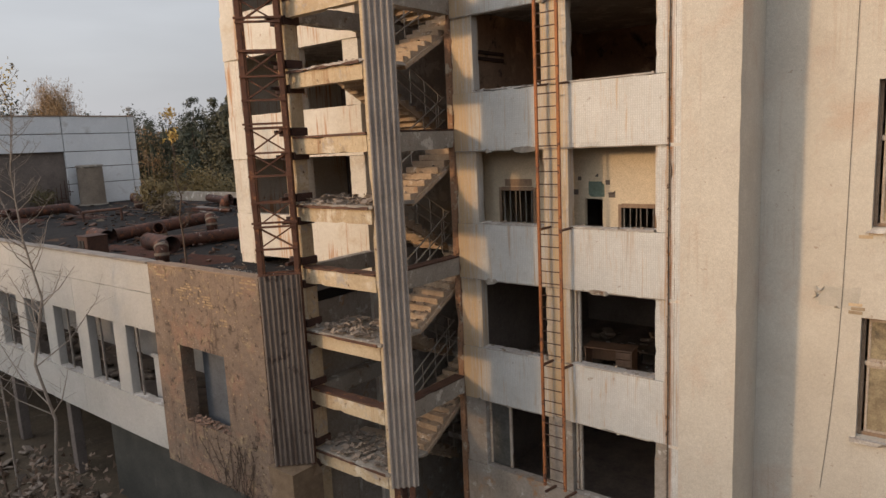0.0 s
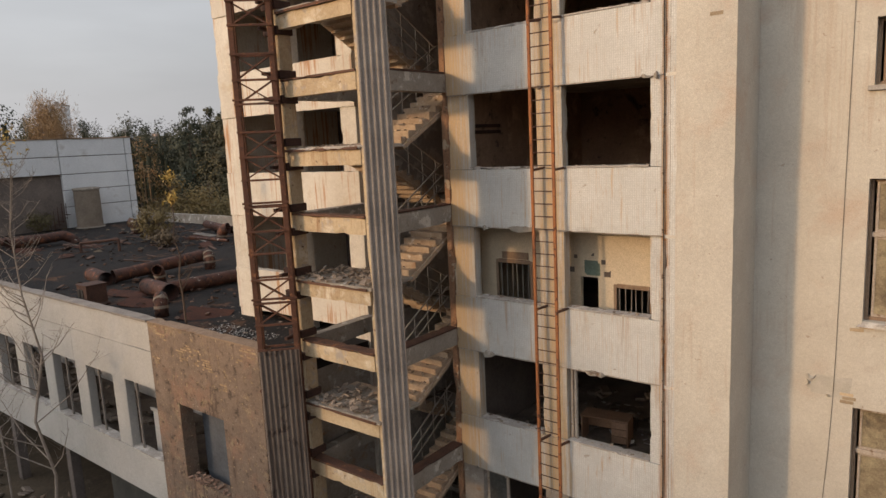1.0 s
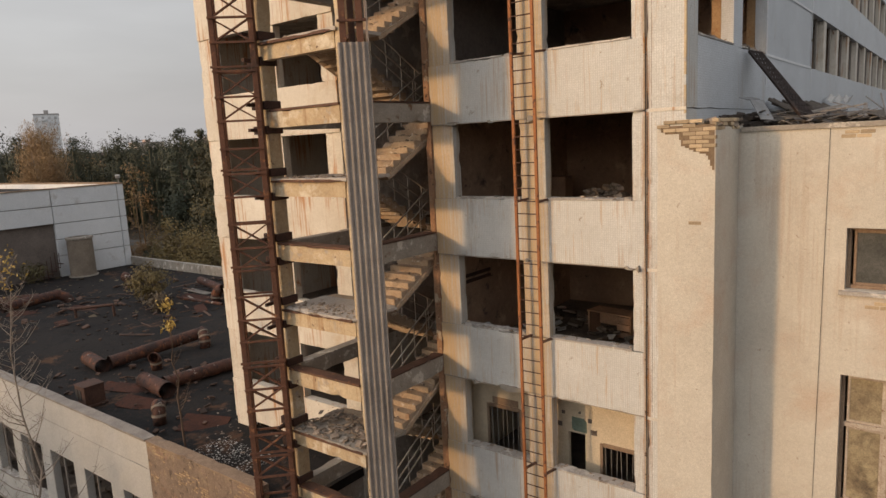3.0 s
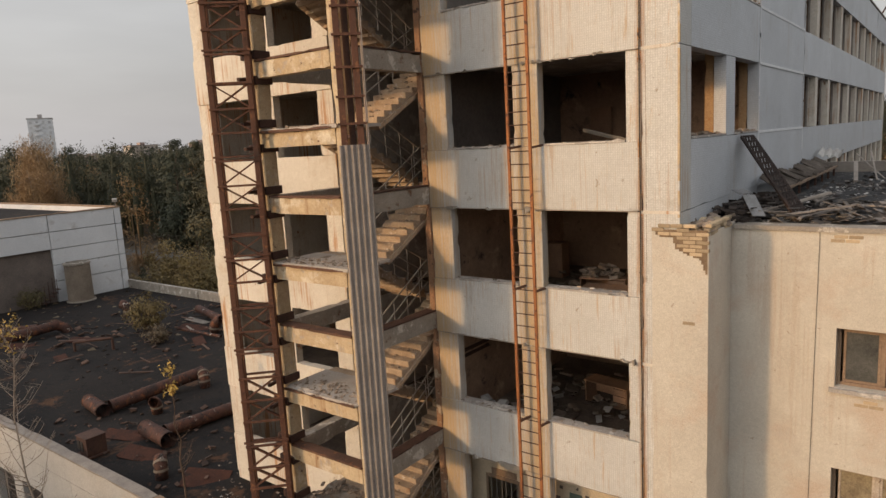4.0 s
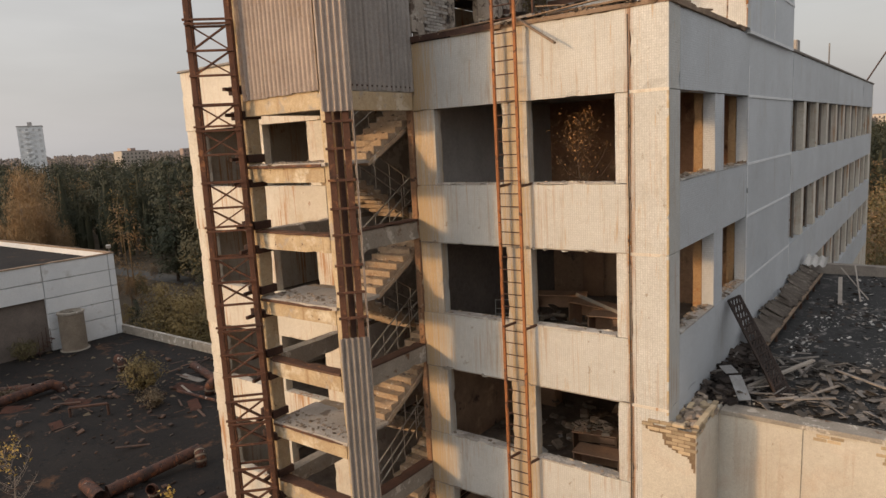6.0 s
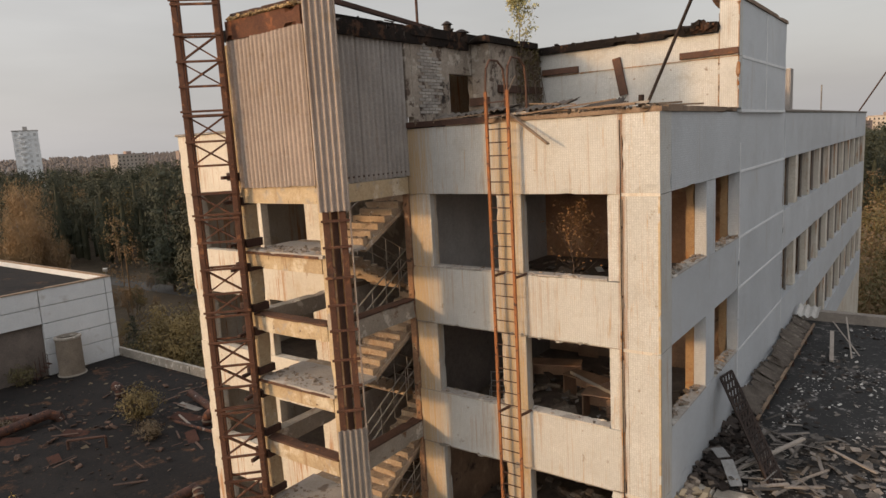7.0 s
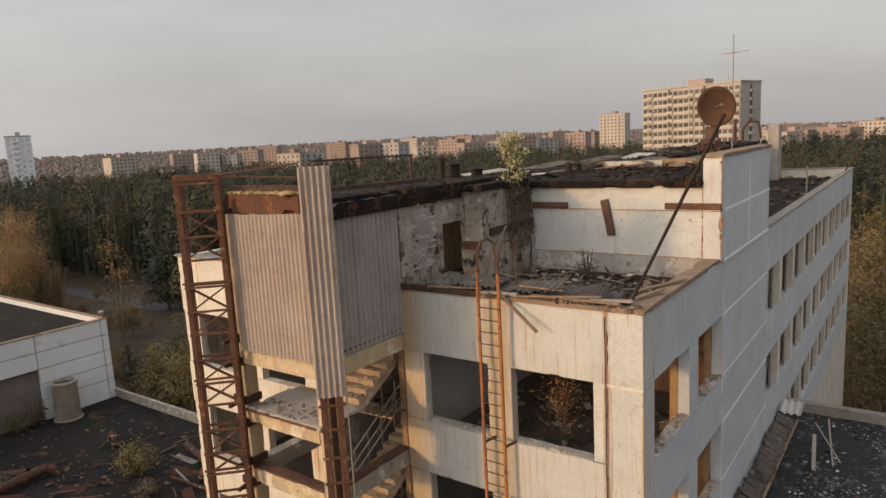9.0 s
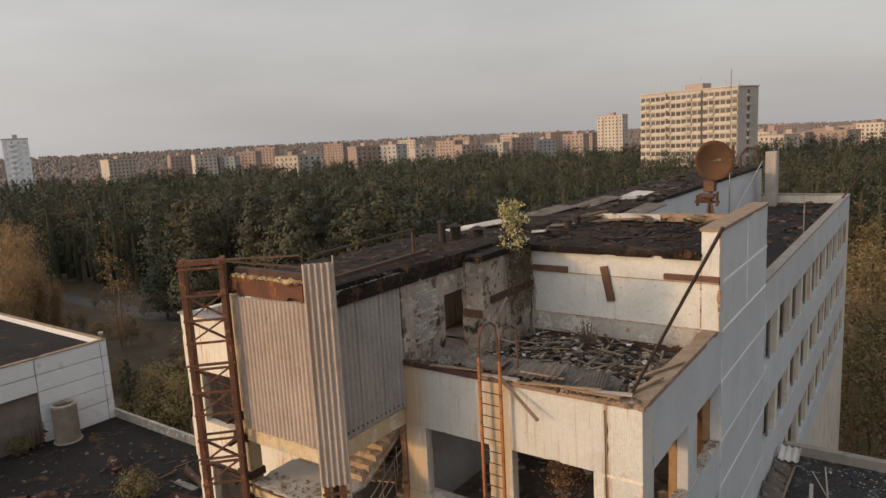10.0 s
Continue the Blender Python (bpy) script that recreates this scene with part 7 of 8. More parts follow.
for sx in (-0.42, 0.42):
    for k in range(4):
        bm = bmesh.new()
        tube(bm, (sx, 0.35 * k, 0.3 * k), (sx, 0.35 * k, 0.3 * k + 1.3), 0.03, 5)
        part("post", bm, M_RUST_DARK, stairs_far)
spot = thing("floodlight", "small white floodlight on the hall roof corner", "lamp", at=(HX - 0.3, 17.1, 13.8))
bm = bmesh.new()
tube(bm, (0, 0, 0), (0, 0, 0.5), 0.03, 6)
part("stalk", bm, M_STEEL, spot)
bm = bmesh.new()
box(bm, -0.1, 0.12, -0.2, 0.2, 0.5, 0.8, 0.03, pose(0, 0, 0, 0, 25, -30))
part("head", bm, M_PAPER, spot)

# flaked brick showing through the brown render, thickest along its top
rbb = random.Random(77)
bm = bmesh.new()
for k in range(20):
    x, z = -16.62 + (0.08 if k % 2 else 0.0), 6.53 - 0.077 * k
    while x < -11.1:
        w = rbb.uniform(0.05, 0.20)
        bare = noise.noise(Vector((x * 0.8, 3.3, z * 1.3))) + 0.35 * noise.noise(Vector((x * 4, 1.3, z * 4)))
        if bare > 0.06 + 0.022 * k and rbb.random() < 0.6:
            box(bm, x, x + w, AY - 0.005, AY + 0.01, z, z + 0.055, 0.003)
        x += w + 0.02
tagged(part("brick_flakes", bm, M_BRICK_OCHRE, annex, "ochre brick faces where the render flaked"), kind="stuff")
solid("sill_rubble", chunks(60, (-15.2, -12.9, AY - 0.02, AY + 0.44), 1.63, 0.16, 948, 0.5, 0.06), M_BRICKDUST, "crumbled brick on the boarded window's ledge", "rubble", "ledge rubble", "stuff")
creeper = thing("wall_creeper", "leafless brown creeper climbing the render", "creeper")
rv2 = random.Random(31)
bm = bmesh.new()
for k in range(16):
    x = rv2.uniform(-13.6, -11.4)
    pts = [(x, AY - 0.02, -0.1)]
    dx = rv2.uniform(-0.25, 0.25)
    for j in range(6):
        pts.append((pts[-1][0] + dx * 0.6 + rv2.uniform(-0.1, 0.1), AY - 0.03 - 0.02 * rv2.random(), pts[-1][2] + rv2.uniform(0.12, 0.36)))
    bent(bm, pts, 0.010, 5)
part("vine_stem", bm, M_BARK, creeper)
ob = new("foliage", cards(420, lambda rng, k: np.stack([rng.uniform(-13.9, -11.2, k), AY - 0.03 - rng.uniform(0, 0.06, k), rng.uniform(0, 1, k) ** 1.6 * 2.0 - 0.1], 1), 0.05, 949, "foliage", M_TWIG))
ob.parent = creeper

# ---------- annex: lower storey and what shows in its windows ----------
# the ground floor's dark glass, built as a plain opaque dark sheet
part("dark_boarding", boxes((-21.6, -10.9, AY + 0.3, AY + 0.42, -3.0, 0.16)), M_DARK_GLAZING, annex, "dark glazed ground floor, drawn as one opaque sheet")
for k in range(7):
    part("ground_column", boxes((-25.0 - 6 * k, -24.6 - 6 * k, AY + 0.05, AY + 0.45, -3.0, 0.2), c=0.02), M_INNER_DARK, annex)
part("ground_back", boxes((AX0, -21.6, 2.2, 2.4, -3.0, 0.4)), M_INNER_DARK, annex)
for k, (a, b) in enumerate(AW[:9]):
    part("sill", rough_box(a, b, AY - 0.03, AY + 0.36, 1.724, 1.77, 0.12, 0.04, 940 + k), M_PLASTER_GREY, annex)
    part("frame_post", boxes((a + 0.5 + 0.2 * (k % 3), a + 0.57 + 0.2 * (k % 3), AY + 0.15, AY + 0.22, 1.77, 4.3), c=0.01), M_WOOD_GREY, annex, "leftover frame post")
door_leaf = thing("door_leaf", "grey-green door leaf leaning in an annex window", "door", at=(-17.5, AY + 0.55, 1.0))
part("leaf", boxes((-0.65, 0.55, 0, 0.05, 0, 2.2), c=0.01), M_INNER_GREY, door_leaf)
part("ledge", boxes((-0.7, 0.6, -0.06, -0.002, 2.1, 2.22), c=0.01), M_PAPER, door_leaf)
solid("annex_litter", chunks(140, (-40, -12, AY + 0.5, 1.0), 0.7, 0.7, 951, 0.4, 0.5), M_DEBRIS, "collapsed boards and plaster in the annex rooms", "litter", kind="stuff")
solid("yard_rubble", chunks(700, (-42, -17, -13, AY - 0.2), -3.0, 0.7, 952, 0.3, 0.1), M_DEBRIS, "rubble, boards and leaf litter in the yard", "rubble", kind="stuff")


def brush(rng, k):
    c = rng.uniform([-44, -14, -3], [-20, -4.5, -3], (60, 3))
    p = c[rng.integers(0, 60, k)]
    return p + rng.normal(0, 1, (k, 3)) * [0.6, 0.6, 0] + np.stack([np.zeros(k), np.zeros(k), rng.uniform(0, 1, k) ** 1.4 * 2.6], 1)


tagged(new("undergrowth", cards(9000, brush, 0.16, 961, "undergrowth", M_TWIG)), "bare brown undergrowth below the annex", "undergrowth", kind="stuff")

# ---------- the wing: bricks, cable, roof litter ----------
bm = bmesh.new()
box(bm, 0, 0.245, 0, 0.115, 0, 0.068, 0.006)
BRICK = mesh_of(bm, "brick", M_BRICK)
rb = random.Random(12)
course = 0.08


def fallen(z):
    """The plaster still covers the pier's bricks up to this x."""
    return float(np.interp(z, (15.2, 15.48, 15.56, 15.66, 15.9, 15.93), (0.50, 0.36, 0.10, -0.10, -0.19, -0.56)))


for k in range(12):
    z = 15.22 + course * k
    edge = fallen(z + 0.03)
    x = -0.56 + (0.13 if k % 2 else 0)
    while x < 0.42:
        if x > edge + rb.uniform(-0.03, 0.05) and not (k > 9 and rb.random() < 0.35):
            piece("brick", BRICK, wing, pose(x, -0.066 + rb.uniform(-0.004, 0.006), z, rb.uniform(-1, 1), rb.uniform(-1, 1), rb.uniform(-2, 2)))
        x += 0.257
    y = -0.03 + (0.13 if k % 2 else 0)
    while k > 8 and y < 1.4:
        if rb.random() < 0.8:
            piece("brick", BRICK, wing, pose(0.592 + rb.uniform(-0.01, 0.01), y, z, 0, 0, 90 + rb.uniform(-2, 2)))
        y += 0.257
bed = bmesh.new()
for i in range(28):
    for k in range(22):
        x, z = -0.56 + 0.04 * i, 15.18 + 0.04 * k
        if x > fallen(z + 0.02) + 0.03 + 0.07 * noise.noise(Vector((x * 6, 0.7, z * 6))):
            box(bed, x, x + 0.0405, -0.057, -0.045, z, z + 0.0405)
part("mortar_bed", bed, M_MORTAR, wing, "dark old mortar where the plaster fell")
for j in range(40):                      # loose bricks on the pier head
    piece("brick", BRICK, wing, pose(rb.uniform(-0.5, 0.35), rb.uniform(0.1, 1.6), 16.0 + rb.uniform(0, 0.05), rb.uniform(-12, 12), rb.uniform(-12, 12), rb.uniform(0, 180)))
for x0, x1, z0, n in ((2.35, 3.0, 15.66, 2), (3.55, 4.6, 15.42, 5), (0.0, 0.3, 14.10, 1), (2.9, 3.5, 12.30, 2), (2.38, 2.75, 7.78, 2), (2.2, 2.55, 6.22, 3)):
    for k in range(n):
        x = x0 + rb.uniform(0, 0.15) + (0.12 if k % 2 else 0)
        while x < x1 - rb.uniform(0, 0.2):
            front = WY - 0.010 if x0 > 0.5 else -0.060
            piece("brick", BRICK, wing, pose(x, front, z0 + course * k, 0, 0, rb.uniform(-1, 1)))
            x += 0.257
part("damp_patch", rough_box(1.62, 2.50, WY - 0.004, WY + 0.02, 6.28, 6.78, 0.06, 0.09, 990), M_DAMP, wing, "grey damp patch on the plaster")
solid("rubble", chunks(150, (-0.55, 0.6, 0.0, 2.0), 16.0, 0.26, 991, 0.45, 0.12), M_RUBBLE, "broken bricks and mortar on the pier head", "rubble", kind="stuff")
cable = thing("loose_cable", "thin dark cable hanging down the plaster wall", "cable")
bm = bmesh.new()
bent(bm, [(2.27 - 0.008 * k - 0.006 * max(0, k - 10) ** 2, WY - 0.02, 15.9 - 0.85 * k) for k in range(17)], 0.0045, 5)
part("run", bm, M_BLACK, cable)

SHARD = []
for k in range(3):
    bm = bmesh.new()
    corrugated(bm, (0, 0, 0), (0.9 + 0.2 * k, 0, 0), (0, 0.66, 0.0), 0.15, 0.028, wob=0.2)
    SHARD.append(mesh_of(bm, "slate_sheet", M_SLATE_OLD))
lean = thing("fallen_slates", "row of broken corrugated slates sagging along the side wall", "roofing slate")
for k in range(34):
    y = 5.9 + 0.30 * k
    sag = 0.10 * math.sin(k * 0.9) + rb.uniform(-0.05, 0.05)
    piece("slate", SHARD[k % 3], lean, pose(0.68 + rb.uniform(-0.06, 0.06), y, 16.34 + 0.4 * sag, rb.uniform(-5, 5), 26 + rb.uniform(-6, 7), rb.uniform(-7, 7)) @ pose(0, 0, 0, 0, 0, 90) @ Matrix.Diagonal((rb.uniform(0.35, 0.6), rb.uniform(0.75, 1.0), 1.2, 1)))
for k in range(4):
    bm = bmesh.new()
    bar(bm, (0.72, 5.8 + 2.6 * k, 16.26), (0.74, 8.35 + 2.6 * k, 16.30), 0.08, 0.06)
    part("batten", bm, M_WOOD, lean, "brown edge batten")
for k in range(8):
    bm = bmesh.new()
    bar(bm, (0.70, 6.0 + 1.4 * k, 15.96), (0.70, 6.0 + 1.4 * k, 16.28), 0.07)
    part("prop", bm, M_RUST_DARK, lean)
bm = bmesh.new()
corrugated(bm, (0.15, 15.6, 16.75), (0.75, 0.2, -0.1), (0.0, 0.9, 0.25), 0.25, 0.05, wob=0.1)
solid("curled_sheet", bm, M_PAPER, "pale curled sheet at the end of the slate row", "sheet")
solid("roof_shards", chunks(1300, (1.0, 14, 2.2, 17.8), 15.95, 0.22, 981, 0.10, 0.03, 0.35), M_CHAR, "slate shards and felt scraps strewn on the wing roof", "debris", kind="stuff")
solid("roof_shards", chunks(1000, (0.7, 9, 2.1, 6.0), 15.96, 0.28, 982, 0.06, 0.12), M_CHIP, "larger broken slates heaped by the roof edge", "debris", kind="stuff")
solid("gutter_rubbish", chunks(420, (0.02, 0.75, 2.0, 6.2), 15.96, 0.30, 985, 0.4, 0.25), M_CHAR, "blackened rubbish in the gutter along the side wall", "rubbish", kind="stuff")
solid("gutter_laths", splinters(60, (0.1, 2.6, 2.1, 6.5), 15.98, 1.2, 986, 0.25, 0.06), M_CHIP, "charred laths along the roof edge", "laths", kind="stuff")
solid("pale_scraps", chunks(420, (1.2, 13, 2.3, 17), 15.96, 0.17, 983, 0.08, 0.03, 0.4), M_PAPER, "pale peeling scraps on the black felt", "scraps", kind="stuff")
solid("roof_shards", chunks(1500, (1.2, 11, 2.3, 15), 15.955, 0.15, 985, 0.08, 0.03, 0.5), M_CHIP, "grey slate chips strewn on the felt", "debris", kind="stuff")
solid("roof_flakes", chunks(5200, (1.0, 15, 2.2, 17.6), 15.955, 0.085, 984, 0.10, 0.02, 0.55), M_PAPER, "peeling pale flakes all over the black felt", "flakes", kind="stuff")
grate = thing("steel_grating", "blackened steel grating fallen against the wall", "grating")
gm = Matrix.Translation((1.75, 2.75, 16.02))
top_p, low_p = Vector((0.08, 4.45, 17.78)), Vector((1.72, 2.45, 15.98))
u = (top_p - low_p)
wv = Vector((0.12, 0.66, 0.0))
for s in (0, 1):
    bm = bmesh.new()
    bar(bm, low_p + wv * s, top_p + wv * s * 0.98, 0.05, 0.06)
    part("edge_bar", bm, M_GRATE, grate)
for k in range(15):
    bm = bmesh.new()
    f = k / 14
    bar(bm, low_p + u * f, low_p + u * f + wv, 0.05, 0.05)
    if k < 14:
        for j in range(4):
            g = (j + 0.5 * (k % 2)) / 4
            bar(bm, low_p + u * f + wv * g, low_p + u * (f + 1 / 14) + wv * min(1, g + 0.22), 0.045, 0.04)
    part("lattice_bar", bm, M_GRATE, grate)
bm = bmesh.new()
box(bm, 0, 0.35, -0.14, 0.16, -0.006, 0.006, 0, pose(0.42, 2.75, 16.62, 0, 12, -48))
box(bm, 0, 0.62, -0.13, 0.18, -0.006, 0.006, 0, pose(0.71, 2.43, 16.53, -6, 44, -48))
solid("steel_plate", bm, M_STEEL_PALE, "bent pale sheet slid off the roof edge", "sheet")
for a, b, w in (((0.6, 2.6, 16.0), (2.0, 4.9, 16.35), 0.10), ((1.75, 12.6, 16.0), (1.55, 14.4, 16.55), 0.13), ((2.3, 13.2, 16.0), (1.9, 15.4, 16.9), 0.05), ((2.5, 13.6, 16.0), (1.5, 15.0, 16.8), 0.04), ((2.2, 5.6, 16.0), (3.6, 4.4, 16.05), 0.07), ((4.5, 6, 16.0), (3.8, 7.4, 16.06), 0.07)):
    bm = bmesh.new()
    bar(bm, a, b, w, w * 0.5)
    solid("plank", bm, M_WOOD_GREY, "weathered grey plank among the roof litter", "plank", "planks on the roofs")

# ---------- the roof terrace ----------
solid("terrace_boards", splinters(260, (-5.8, -0.7, 0.6, 5.4), 23.98, 1.0, 995, 0.42, 0.05), M_SPLINTER, "splintered laths and boards heaped on the deck", "boards", kind="stuff")
solid("terrace_debris", chunks(900, (-6.0, -0.5, 0.5, 5.7), 23.96, 0.22, 991, 0.16, 0.30), M_DEBRIS, "boards, slates and rubble covering the sunken deck", "debris", kind="stuff")
solid("coping_crumbs", chunks(260, (-6.2, 0.0, -0.03, 0.30), 24.70, 0.12, 993, 0.5, 0.06), M_SPLINTER, "crumbled wood and slate along the parapet", "crumbs", kind="stuff")
solid("terrace_scraps", chunks(170, (-5.9, -0.5, 1.5, 5.6), 24.05, 0.18, 992, 0.15, 0.30), M_PAPER, "pale scraps and plaster on the deck", "scraps", kind="stuff")
for k, (x, y, z, rx, ry, rz, sx) in enumerate(((-3.9, 0.45, 24.66, 10, 3, 16, 1.5), (-2.9, 0.5, 24.64, 12, -2, 10, 1.4), (-3.4, 1.0, 24.60, 8, 5, 18, 1.0),
                                               (-5.9, 0.25, 24.66, -3, 2, 5, 1.2), (-5.0, 0.35, 24.68, 5, -3, -8, 1.2), (-1.6, 0.8, 24.5, -6, 10, 10, 1.2),
                                               (-4.6, 0.9, 24.60, 9, 2, 8, 1.3), (-2.2, 0.45, 24.70, 10, 2, 4, 1.3), (-3.0, 0.2, 24.74, 7, 1, 2, 1.2), (-5.6, 0.1, 24.80, 13, 2, 6, 1.2), (-4.9, 0.15, 24.84, 9, -3, -5, 1.3), (-4.1, 0.12, 24.80, 14, 3, 4, 1.3), (-6.0, 0.9, 24.72, 10, 4, -12, 1.1), (-3.3, 0.1, 24.82, 10, -5, 3, 1.2), (-1.7, 0.15, 24.80, 12, 6, -14, 0.55), (-1.35, 0.25, 24.78, 14, -8, 10, 0.5))):
    sheet = new("slate_sheet", SHARD[k % 3])
    sheet.matrix_world = pose(x, y, z, rx, ry, rz) @ Matrix.Diagonal((sx, 1.0, 1, 1))
    tagged(sheet, "broken corrugated slate sheet on the terrace edge", "roofing slate", "slates on the terrace")
for a, b, w in (((-3.35, -0.1, 24.82), (-2.22, -0.40, 24.10), 0.09), ((-4.6, 0.1, 24.72), (-2.9, -0.02, 24.80), 0.12), ((-2.6, 0.1, 24.78), (-0.5, 0.05, 24.80), 0.10), 
                ((-2.6, 1.2, 24.55), (-1.5, 0.7, 24.70), 0.11), ((-1.5, 1.6, 24.2), (-0.6, 0.6, 24.72), 0.09), ((-5.5, 2.0, 24.0), (-4.9, 3.0, 25.9), 0.06), ((-3.0, -0.08, 24.76), (-0.9, 0.02, 24.92), 0.07), ((-2.9, 0.1, 24.98), (-1.9, 0.3, 24.9), 0.06), ((-5.4, -0.05, 24.78), (-3.9, 0.05, 24.84), 0.08), ((-0.5, 0.3, 24.78), (-0.1, 1.6, 24.82), 0.10), ((-0.6, 1.4, 24.78), (0.0, 2.9, 24.80), 0.09), ((-1.2, 0.1, 24.80), (-0.3, 0.25, 24.83), 0.12)):
    bm = bmesh.new()
    bar(bm, a, b, w, w * 0.4)
    solid("plank", bm, M_WOOD_GREY if w > 0.105 else M_WOOD, "weathered plank in the terrace wreckage", "plank", "planks on the roofs")
part("gutter_edge", rough_box(-6.3, -3.9, -0.06, 0.1, 24.64, 24.78, 0.14, 0.06, 995), M_RUST_DARK, roof_terrace, "torn rusty gutter edge")
boom = thing("leaning_pole", "long blackened steel pole leaning out from the roof corner", "pole")
bm = bmesh.new()
tube(bm, (-0.58, 0.45, 24.0), (-0.5, 0.37, 24.98), 0.06, 8)
tube(bm, (-0.58, 0.45, 24.4), (1.6, -0.35, 28.55), 0.034, 8)
part("shaft", bm, M_GRATE, boom)
# brick showing in the stairhead wall
bm = bmesh.new()
box(bm, 0, 0.02, 0, 0.245, 0, 0.066, 0.005)
BRICK_FACE = mesh_of(bm, "brick", M_BRICK_GREY)
for k in range(22):
    z = 25.0 + course * k
    y = 0.55 + (0.13 if k % 2 else 0)
    while y < 1.5 - 0.03 * abs(k - 11):
        if rb.random() < 0.9:
            piece("brick", BRICK_FACE, pent, pose(-6.303, y, z))
        y += 0.257

# ---------- things on the upper roofs ----------
roof_rail = thing("roof_rail", "thin dark steel safety rail round the stairhead roof", "railing")
for a, b, w in (((-9.1, -3.3, 27.83), (-6.6, -2.95, 28.02), 0.04), ((-9.1, -3.25, 27.80), (-6.7, -2.75, 27.70), 0.04), ((-6.2, -2.9, 28.05), (-6.72, 1.3, 28.0), 0.045),
                ((-6.72, 1.2, 27.1), (-6.72, 1.2, 28.0), 0.05), ((-6.25, -2.6, 27.40), (-6.85, 2.0, 27.28), 0.10)):
    bm = bmesh.new()
    bar(bm, a, b, w)
    part("rail", bm, M_RUST_DARK, roof_rail)
for x, y, h, r in ((-7.9, 4.2, 0.82, 0.12), (-7.8, 4.8, 0.62, 0.18), (-7.6, 5.8, 0.40, 0.20), (-5.9, 9.2, 0.3, 0.14), (-6.2, 10.6, 0.25, 0.16)):
    pot = thing("vent_pipe", "sooty vent pipe with a small cap", "vent", "roof vents", at=(x, y, 26.95))
    bm = bmesh.new()
    tube(bm, (0, 0, -0.05), (0, 0, h), r, 10)
    part("pipe", bm, M_GRATE, pot)
    bm = bmesh.new()
    tube(bm, (0, 0, h), (0, 0, h + 0.10), r * 1.5, 10, r * 0.4)
    part("cap", bm, M_GRATE, pot)
solid("roof_wreckage", chunks(420, (-9.4, -0.8, 6.0, 11.8), 26.94, 0.17, 996, 0.2, 0.03), M_CHAR, "charred felt lumps and rubble on the black roof", "debris", kind="stuff")
solid("roof_wreckage", chunks(300, (-9.5, -6.2, -2.5, 6.0), 27.14, 0.15, 997, 0.25, 0.03), M_CHAR, "lumps of burnt bitumen on the stairhead roof", "debris", kind="stuff")
solid("roof_wreckage", chunks(260, (-9.6, -6.1, 12.2, 44), 26.95, 0.5, 998, 0.25, 0.06), M_CHAR, "charred scraps on the far roof strip", "debris", kind="stuff")
for x, y, w, d, t in ((-9.4, 8.6, 2.4, 0.7, 60), (-8.8, 13.5, 2.6, 1.0, 75), (-8.2, 17.0, 3.4, 1.0, 80), (-7.5, 20.5, 2.6, 1.0, 85), (-6.4, 7.9, 0.5, 0.25, 20), (-6.3, 9.6, 0.9, 0.3, 10), (-4.9, 11.4, 2.6, 0.35, 5), (-5.0, 14.5, 3.0, 0.9, 85)):
    bm = bmesh.new()
    box(bm, -w / 2, w / 2, -d / 2, d / 2, 0, 0.05, 0.01, pose(x, y, 26.99, 3, -4, t))
    solid("loose_sheet", bm, M_PLASTER_GREY if y > 19 or y < 9 else M_SLATE_OLD, "pale sheet lying on the burnt roof", "sheet", "sheets on the roofs")
part("parapet_stub", rough_box(-5.9, -3.3, 11.5, 11.9, 26.96, 27.2, 0.15, 0.08, 355), M_BRICK_GREY, roof_high, "broken brick parapet stub")

dish = thing("satellite_dish", "large rusty brown satellite dish on a tripod mount", "dish", at=(-2.1, 13.6, 24.02))
bm = bmesh.new()
rings, seg, R = 6, 28, 0.75
axis = Vector((0.62, -0.78, 0.10)).normalized()
xa = axis.cross(Vector((0, 0, 1))).normalized()
ya = xa.cross(axis)
centre = Vector((0.1, 0.0, 5.0))
prev = None
for k in range(rings + 1):
    rr = R * k / rings
    off = axis * (0.22 * (k / rings) ** 2 - 0.1)
    ring = [bm.verts.new(centre + off + rr * (math.cos(2 * math.pi * j / seg) * xa + math.sin(2 * math.pi * j / seg) * ya)) for j in range(seg)] if k else [bm.verts.new(centre + off)]
    if prev:
        for j in range(seg):
            i = (j + 1) % seg
            f = bm.faces.new((prev[0], ring[j], ring[i]) if len(prev) == 1 else (prev[j], ring[j], ring[i], prev[i]))
            f.smooth = True
    prev = ring
dish_bowl = part("bowl", bm, M_DISH, dish, "rust-brown dish bowl")
solid_mod = dish_bowl.modifiers.new("thick", "SOLIDIFY")
solid_mod.thickness = 0.03
bm = bmesh.new()
tube(bm, (0, 0, 0.1), centre - axis * 0.15, 0.07, 8)
part("neck", bm, M_RUST, dish)
for k in range(3):
    a = 2.1 * k
    bm = bmesh.new()
    bar(bm, (math.cos(a) * 0.7, math.sin(a) * 0.7, 0.0), (0, 0, 3.6), 0.08)
    part("mount_leg", bm, M_RUST, dish)
part("gear_box", boxes((-0.2, 0.2, -0.2, 0.2, 3.85, 4.3), c=0.03), M_RUST, dish)
for k, (dims) in enumerate(((-0.55, 0.35, -0.08, 0.08, 3.42, 3.50), (-0.4, 0.25, 0.1, 0.24, 3.68, 3.76), (-0.5, -0.42, -0.1, 0.1, 3.3, 3.72), (0.22, 0.30, -0.1, 0.1, 3.3, 3.85), (-0.35, 0.1, -0.3, -0.18, 3.5, 3.8))):
    part("mount_bar", boxes(dims, c=0.015), M_RUST if k % 2 else M_RUST_DARK, dish)
bm = bmesh.new()
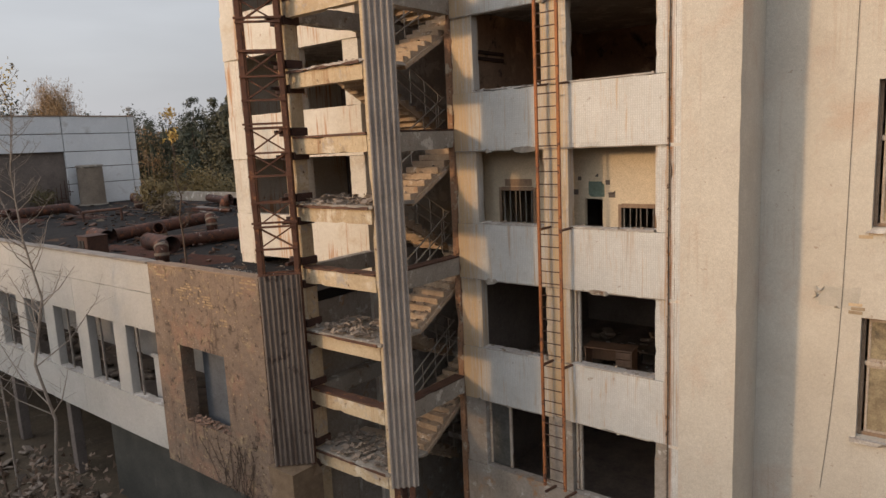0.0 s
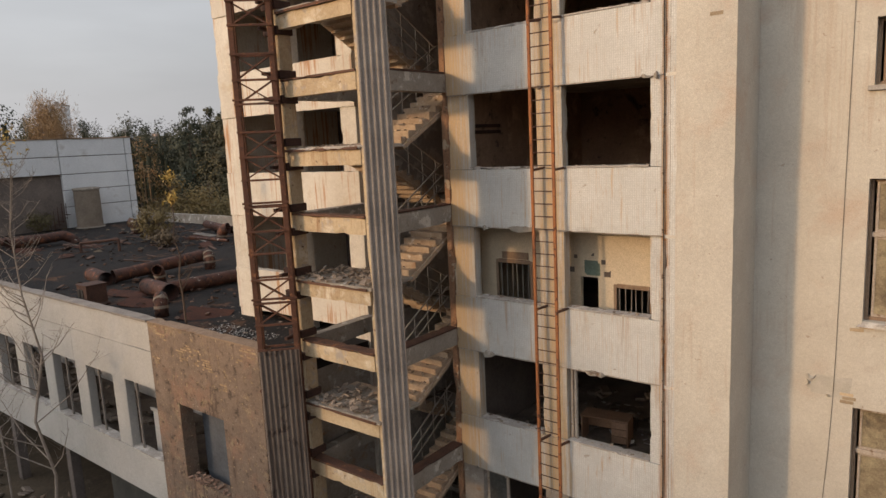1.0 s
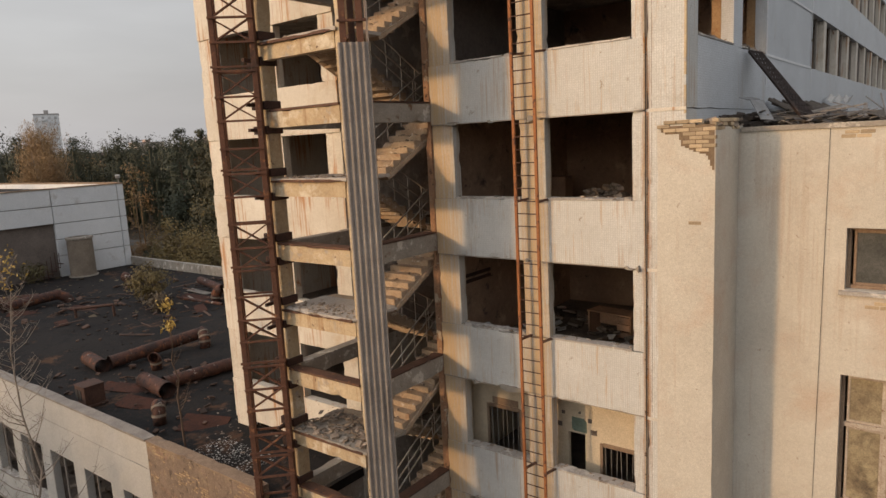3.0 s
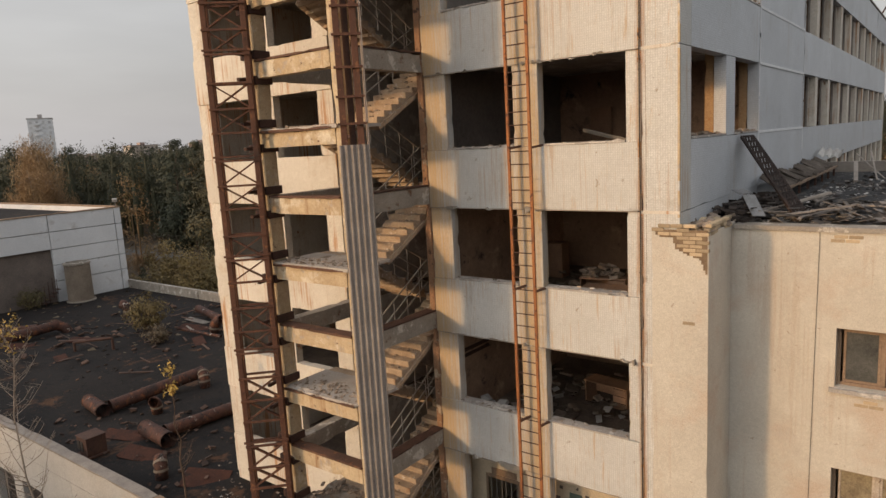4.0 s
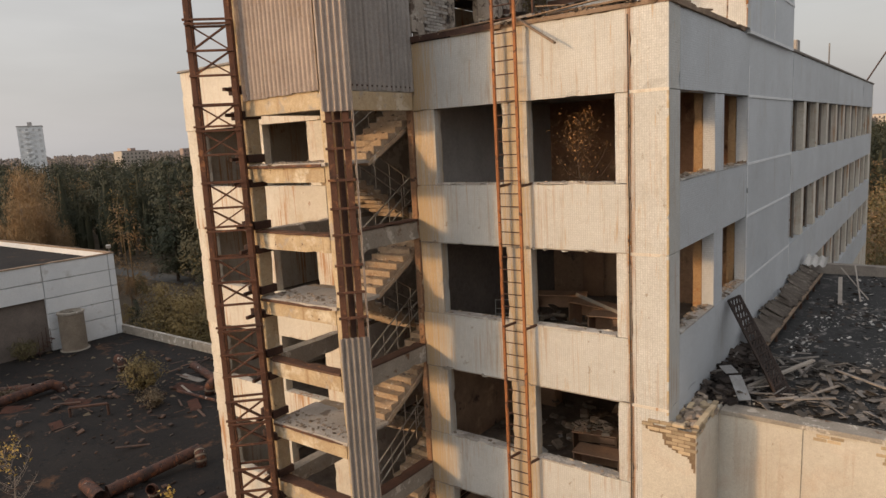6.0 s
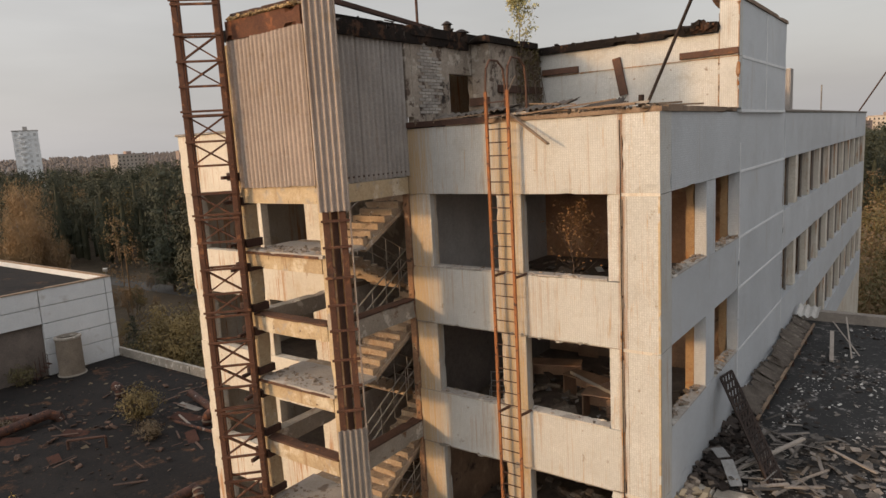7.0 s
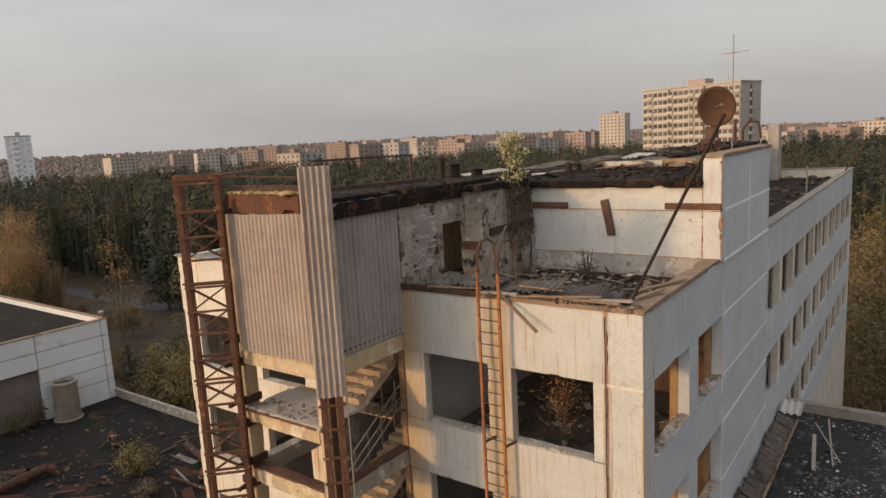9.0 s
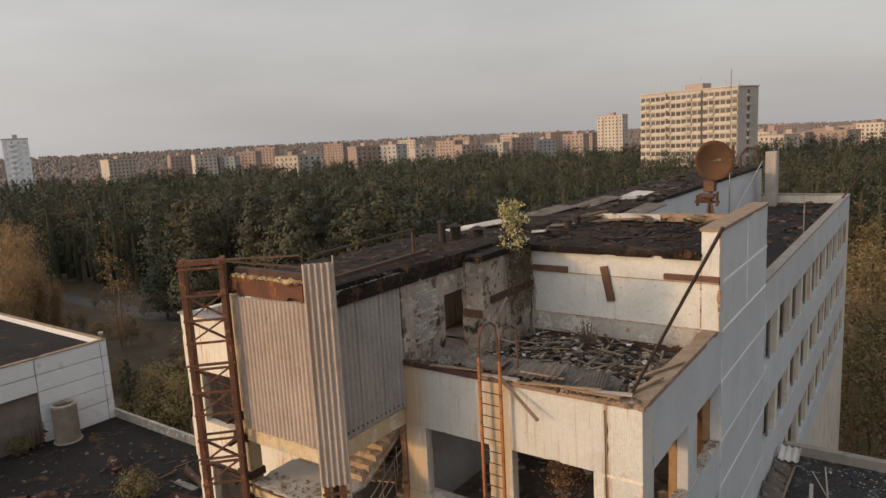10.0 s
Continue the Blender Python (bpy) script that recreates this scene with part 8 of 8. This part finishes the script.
tube(bm, (-0.2, -0.34, 3.72), (0.24, -0.34, 3.70), 0.11, 10)
part("motor", bm, M_RUST_DARK, dish)
bm = bmesh.new()
tube(bm, centre, centre + axis * 0.5, 0.02, 6)
tube(bm, centre + axis * 0.46, centre + axis * 0.56, 0.05, 8)
part("feed", bm, M_STEEL, dish)

aerial = thing("aerial_mast", "thin steel aerial mast with crossed rods", "antenna", at=(-5.05, 30.0, 24.02))
bm = bmesh.new()
tube(bm, (0, 0, 0), (0, 0, 9.5), 0.045, 6, 0.025)
part("mast", bm, M_STEEL, aerial)
for z, w in ((8.45, 0.95), (8.41, 0.4)):
    bm = bmesh.new()
    bar(bm, (-w, 0.1, z), (w, -0.1, z + 0.03), 0.03)
    part("rod", bm, M_STEEL, aerial)
solid("low_roof_litter", chunks(260, (-5.9, -0.6, 12.4, 44.5), 24.02, 0.5, 999, 0.3, 0.12), M_WRECK, "brown litter and lumps on the low roof", "debris", kind="stuff")
solid("roof_ridges", splinters(90, (-9.0, -1.2, 7.0, 11.4), 26.91, 1.3, 1000, 0.015, 0.07), M_TAR, "curled strips of burnt felt on the raised roof", "felt", kind="stuff")
solid("parapet_boards", splinters(26, (-6.2, -0.6, 11.3, 12.0), 27.0, 1.4, 1001, 0.20, 0.14), M_SPLINTER, "broken pale boards along the rear parapet", "boards", kind="stuff")
vent_box = thing("vent_box", "pale sheet-clad ventilation box at the roof's edge", "vent", at=(-4.95, 43.0, 24.02))
part("casing", boxes((-0.36, 0.40, -0.6, 0.5, 0, 4.1), c=0.02), M_SLATE_SHADED, vent_box)
for k in range(4):
    part("rib", boxes((-0.33 + 0.2 * k, -0.27 + 0.2 * k, -0.64, -0.603, 0.02, 4.06), c=0.01), M_SLATE_SHADED, vent_box)
bm = bmesh.new()
bent(bm, [(-1.9, -1.6, 0.0), (-1.9, -1.6, 3.9), (-1.5, -1.5, 4.5), (-0.9, -1.3, 4.4), (-0.7, -1.2, 3.2)], 0.09, 8)
part("elbow_pipe", bm, M_RUST_DARK, vent_box)
bm = bmesh.new()
tube(bm, (-2.4, -1.8, 0.0), (-2.4, -1.8, 4.7), 0.12, 8)
part("flue_pipe", bm, M_RUST_DARK, vent_box)
wire = thing("white_cable", "thin white cable sagging from the vent box", "cable")
bm = bmesh.new()
bent(bm, [(-5.5, 42.3, 27.4), (-5.7, 39.0, 26.0), (-5.6, 34.0, 24.6), (-5.4, 31.0, 24.05)], 0.03, 5)
part("run", bm, M_PAPER, wire)
post = thing("roof_post", "bare steel post standing on the low roof", "post", at=(-0.5, 26.0, 24.02))
bm = bmesh.new()
tube(bm, (0, 0, 0), (0, 0, 2.0), 0.035, 6)
part("tube", bm, M_STEEL, post)
jib = thing("leaning_pole", "thin dark pole leaning out over the parapet", "pole")
bm = bmesh.new()
tube(bm, (-0.2, 42.0, 24.7), (1.7, 40.0, 27.6), 0.05, 6)
part("shaft", bm, M_RUST_DARK, jib)

for x, y, h, r, sd in ((-1.3, 0.75, 0.8, 0.4, 941), (-1.9, 1.5, 0.6, 0.4, 942), (-3.2, 4.6, 1.1, 0.4, 943)):
    bush("dry_shrub", "rusty brown dry weeds in the terrace wreckage", (x, y, 23.96), r, h, M_DRYGRASS if sd != 941 else M_AUTUMN, sd, 260, 0.05)
# roads in the clearing beyond the annex
road = solid("road", boxes((-190, -112, 60.0, 65.0, -3.0, -2.96)), M_ROAD, "cracked old asphalt road through the clearing", "road", kind="structure")
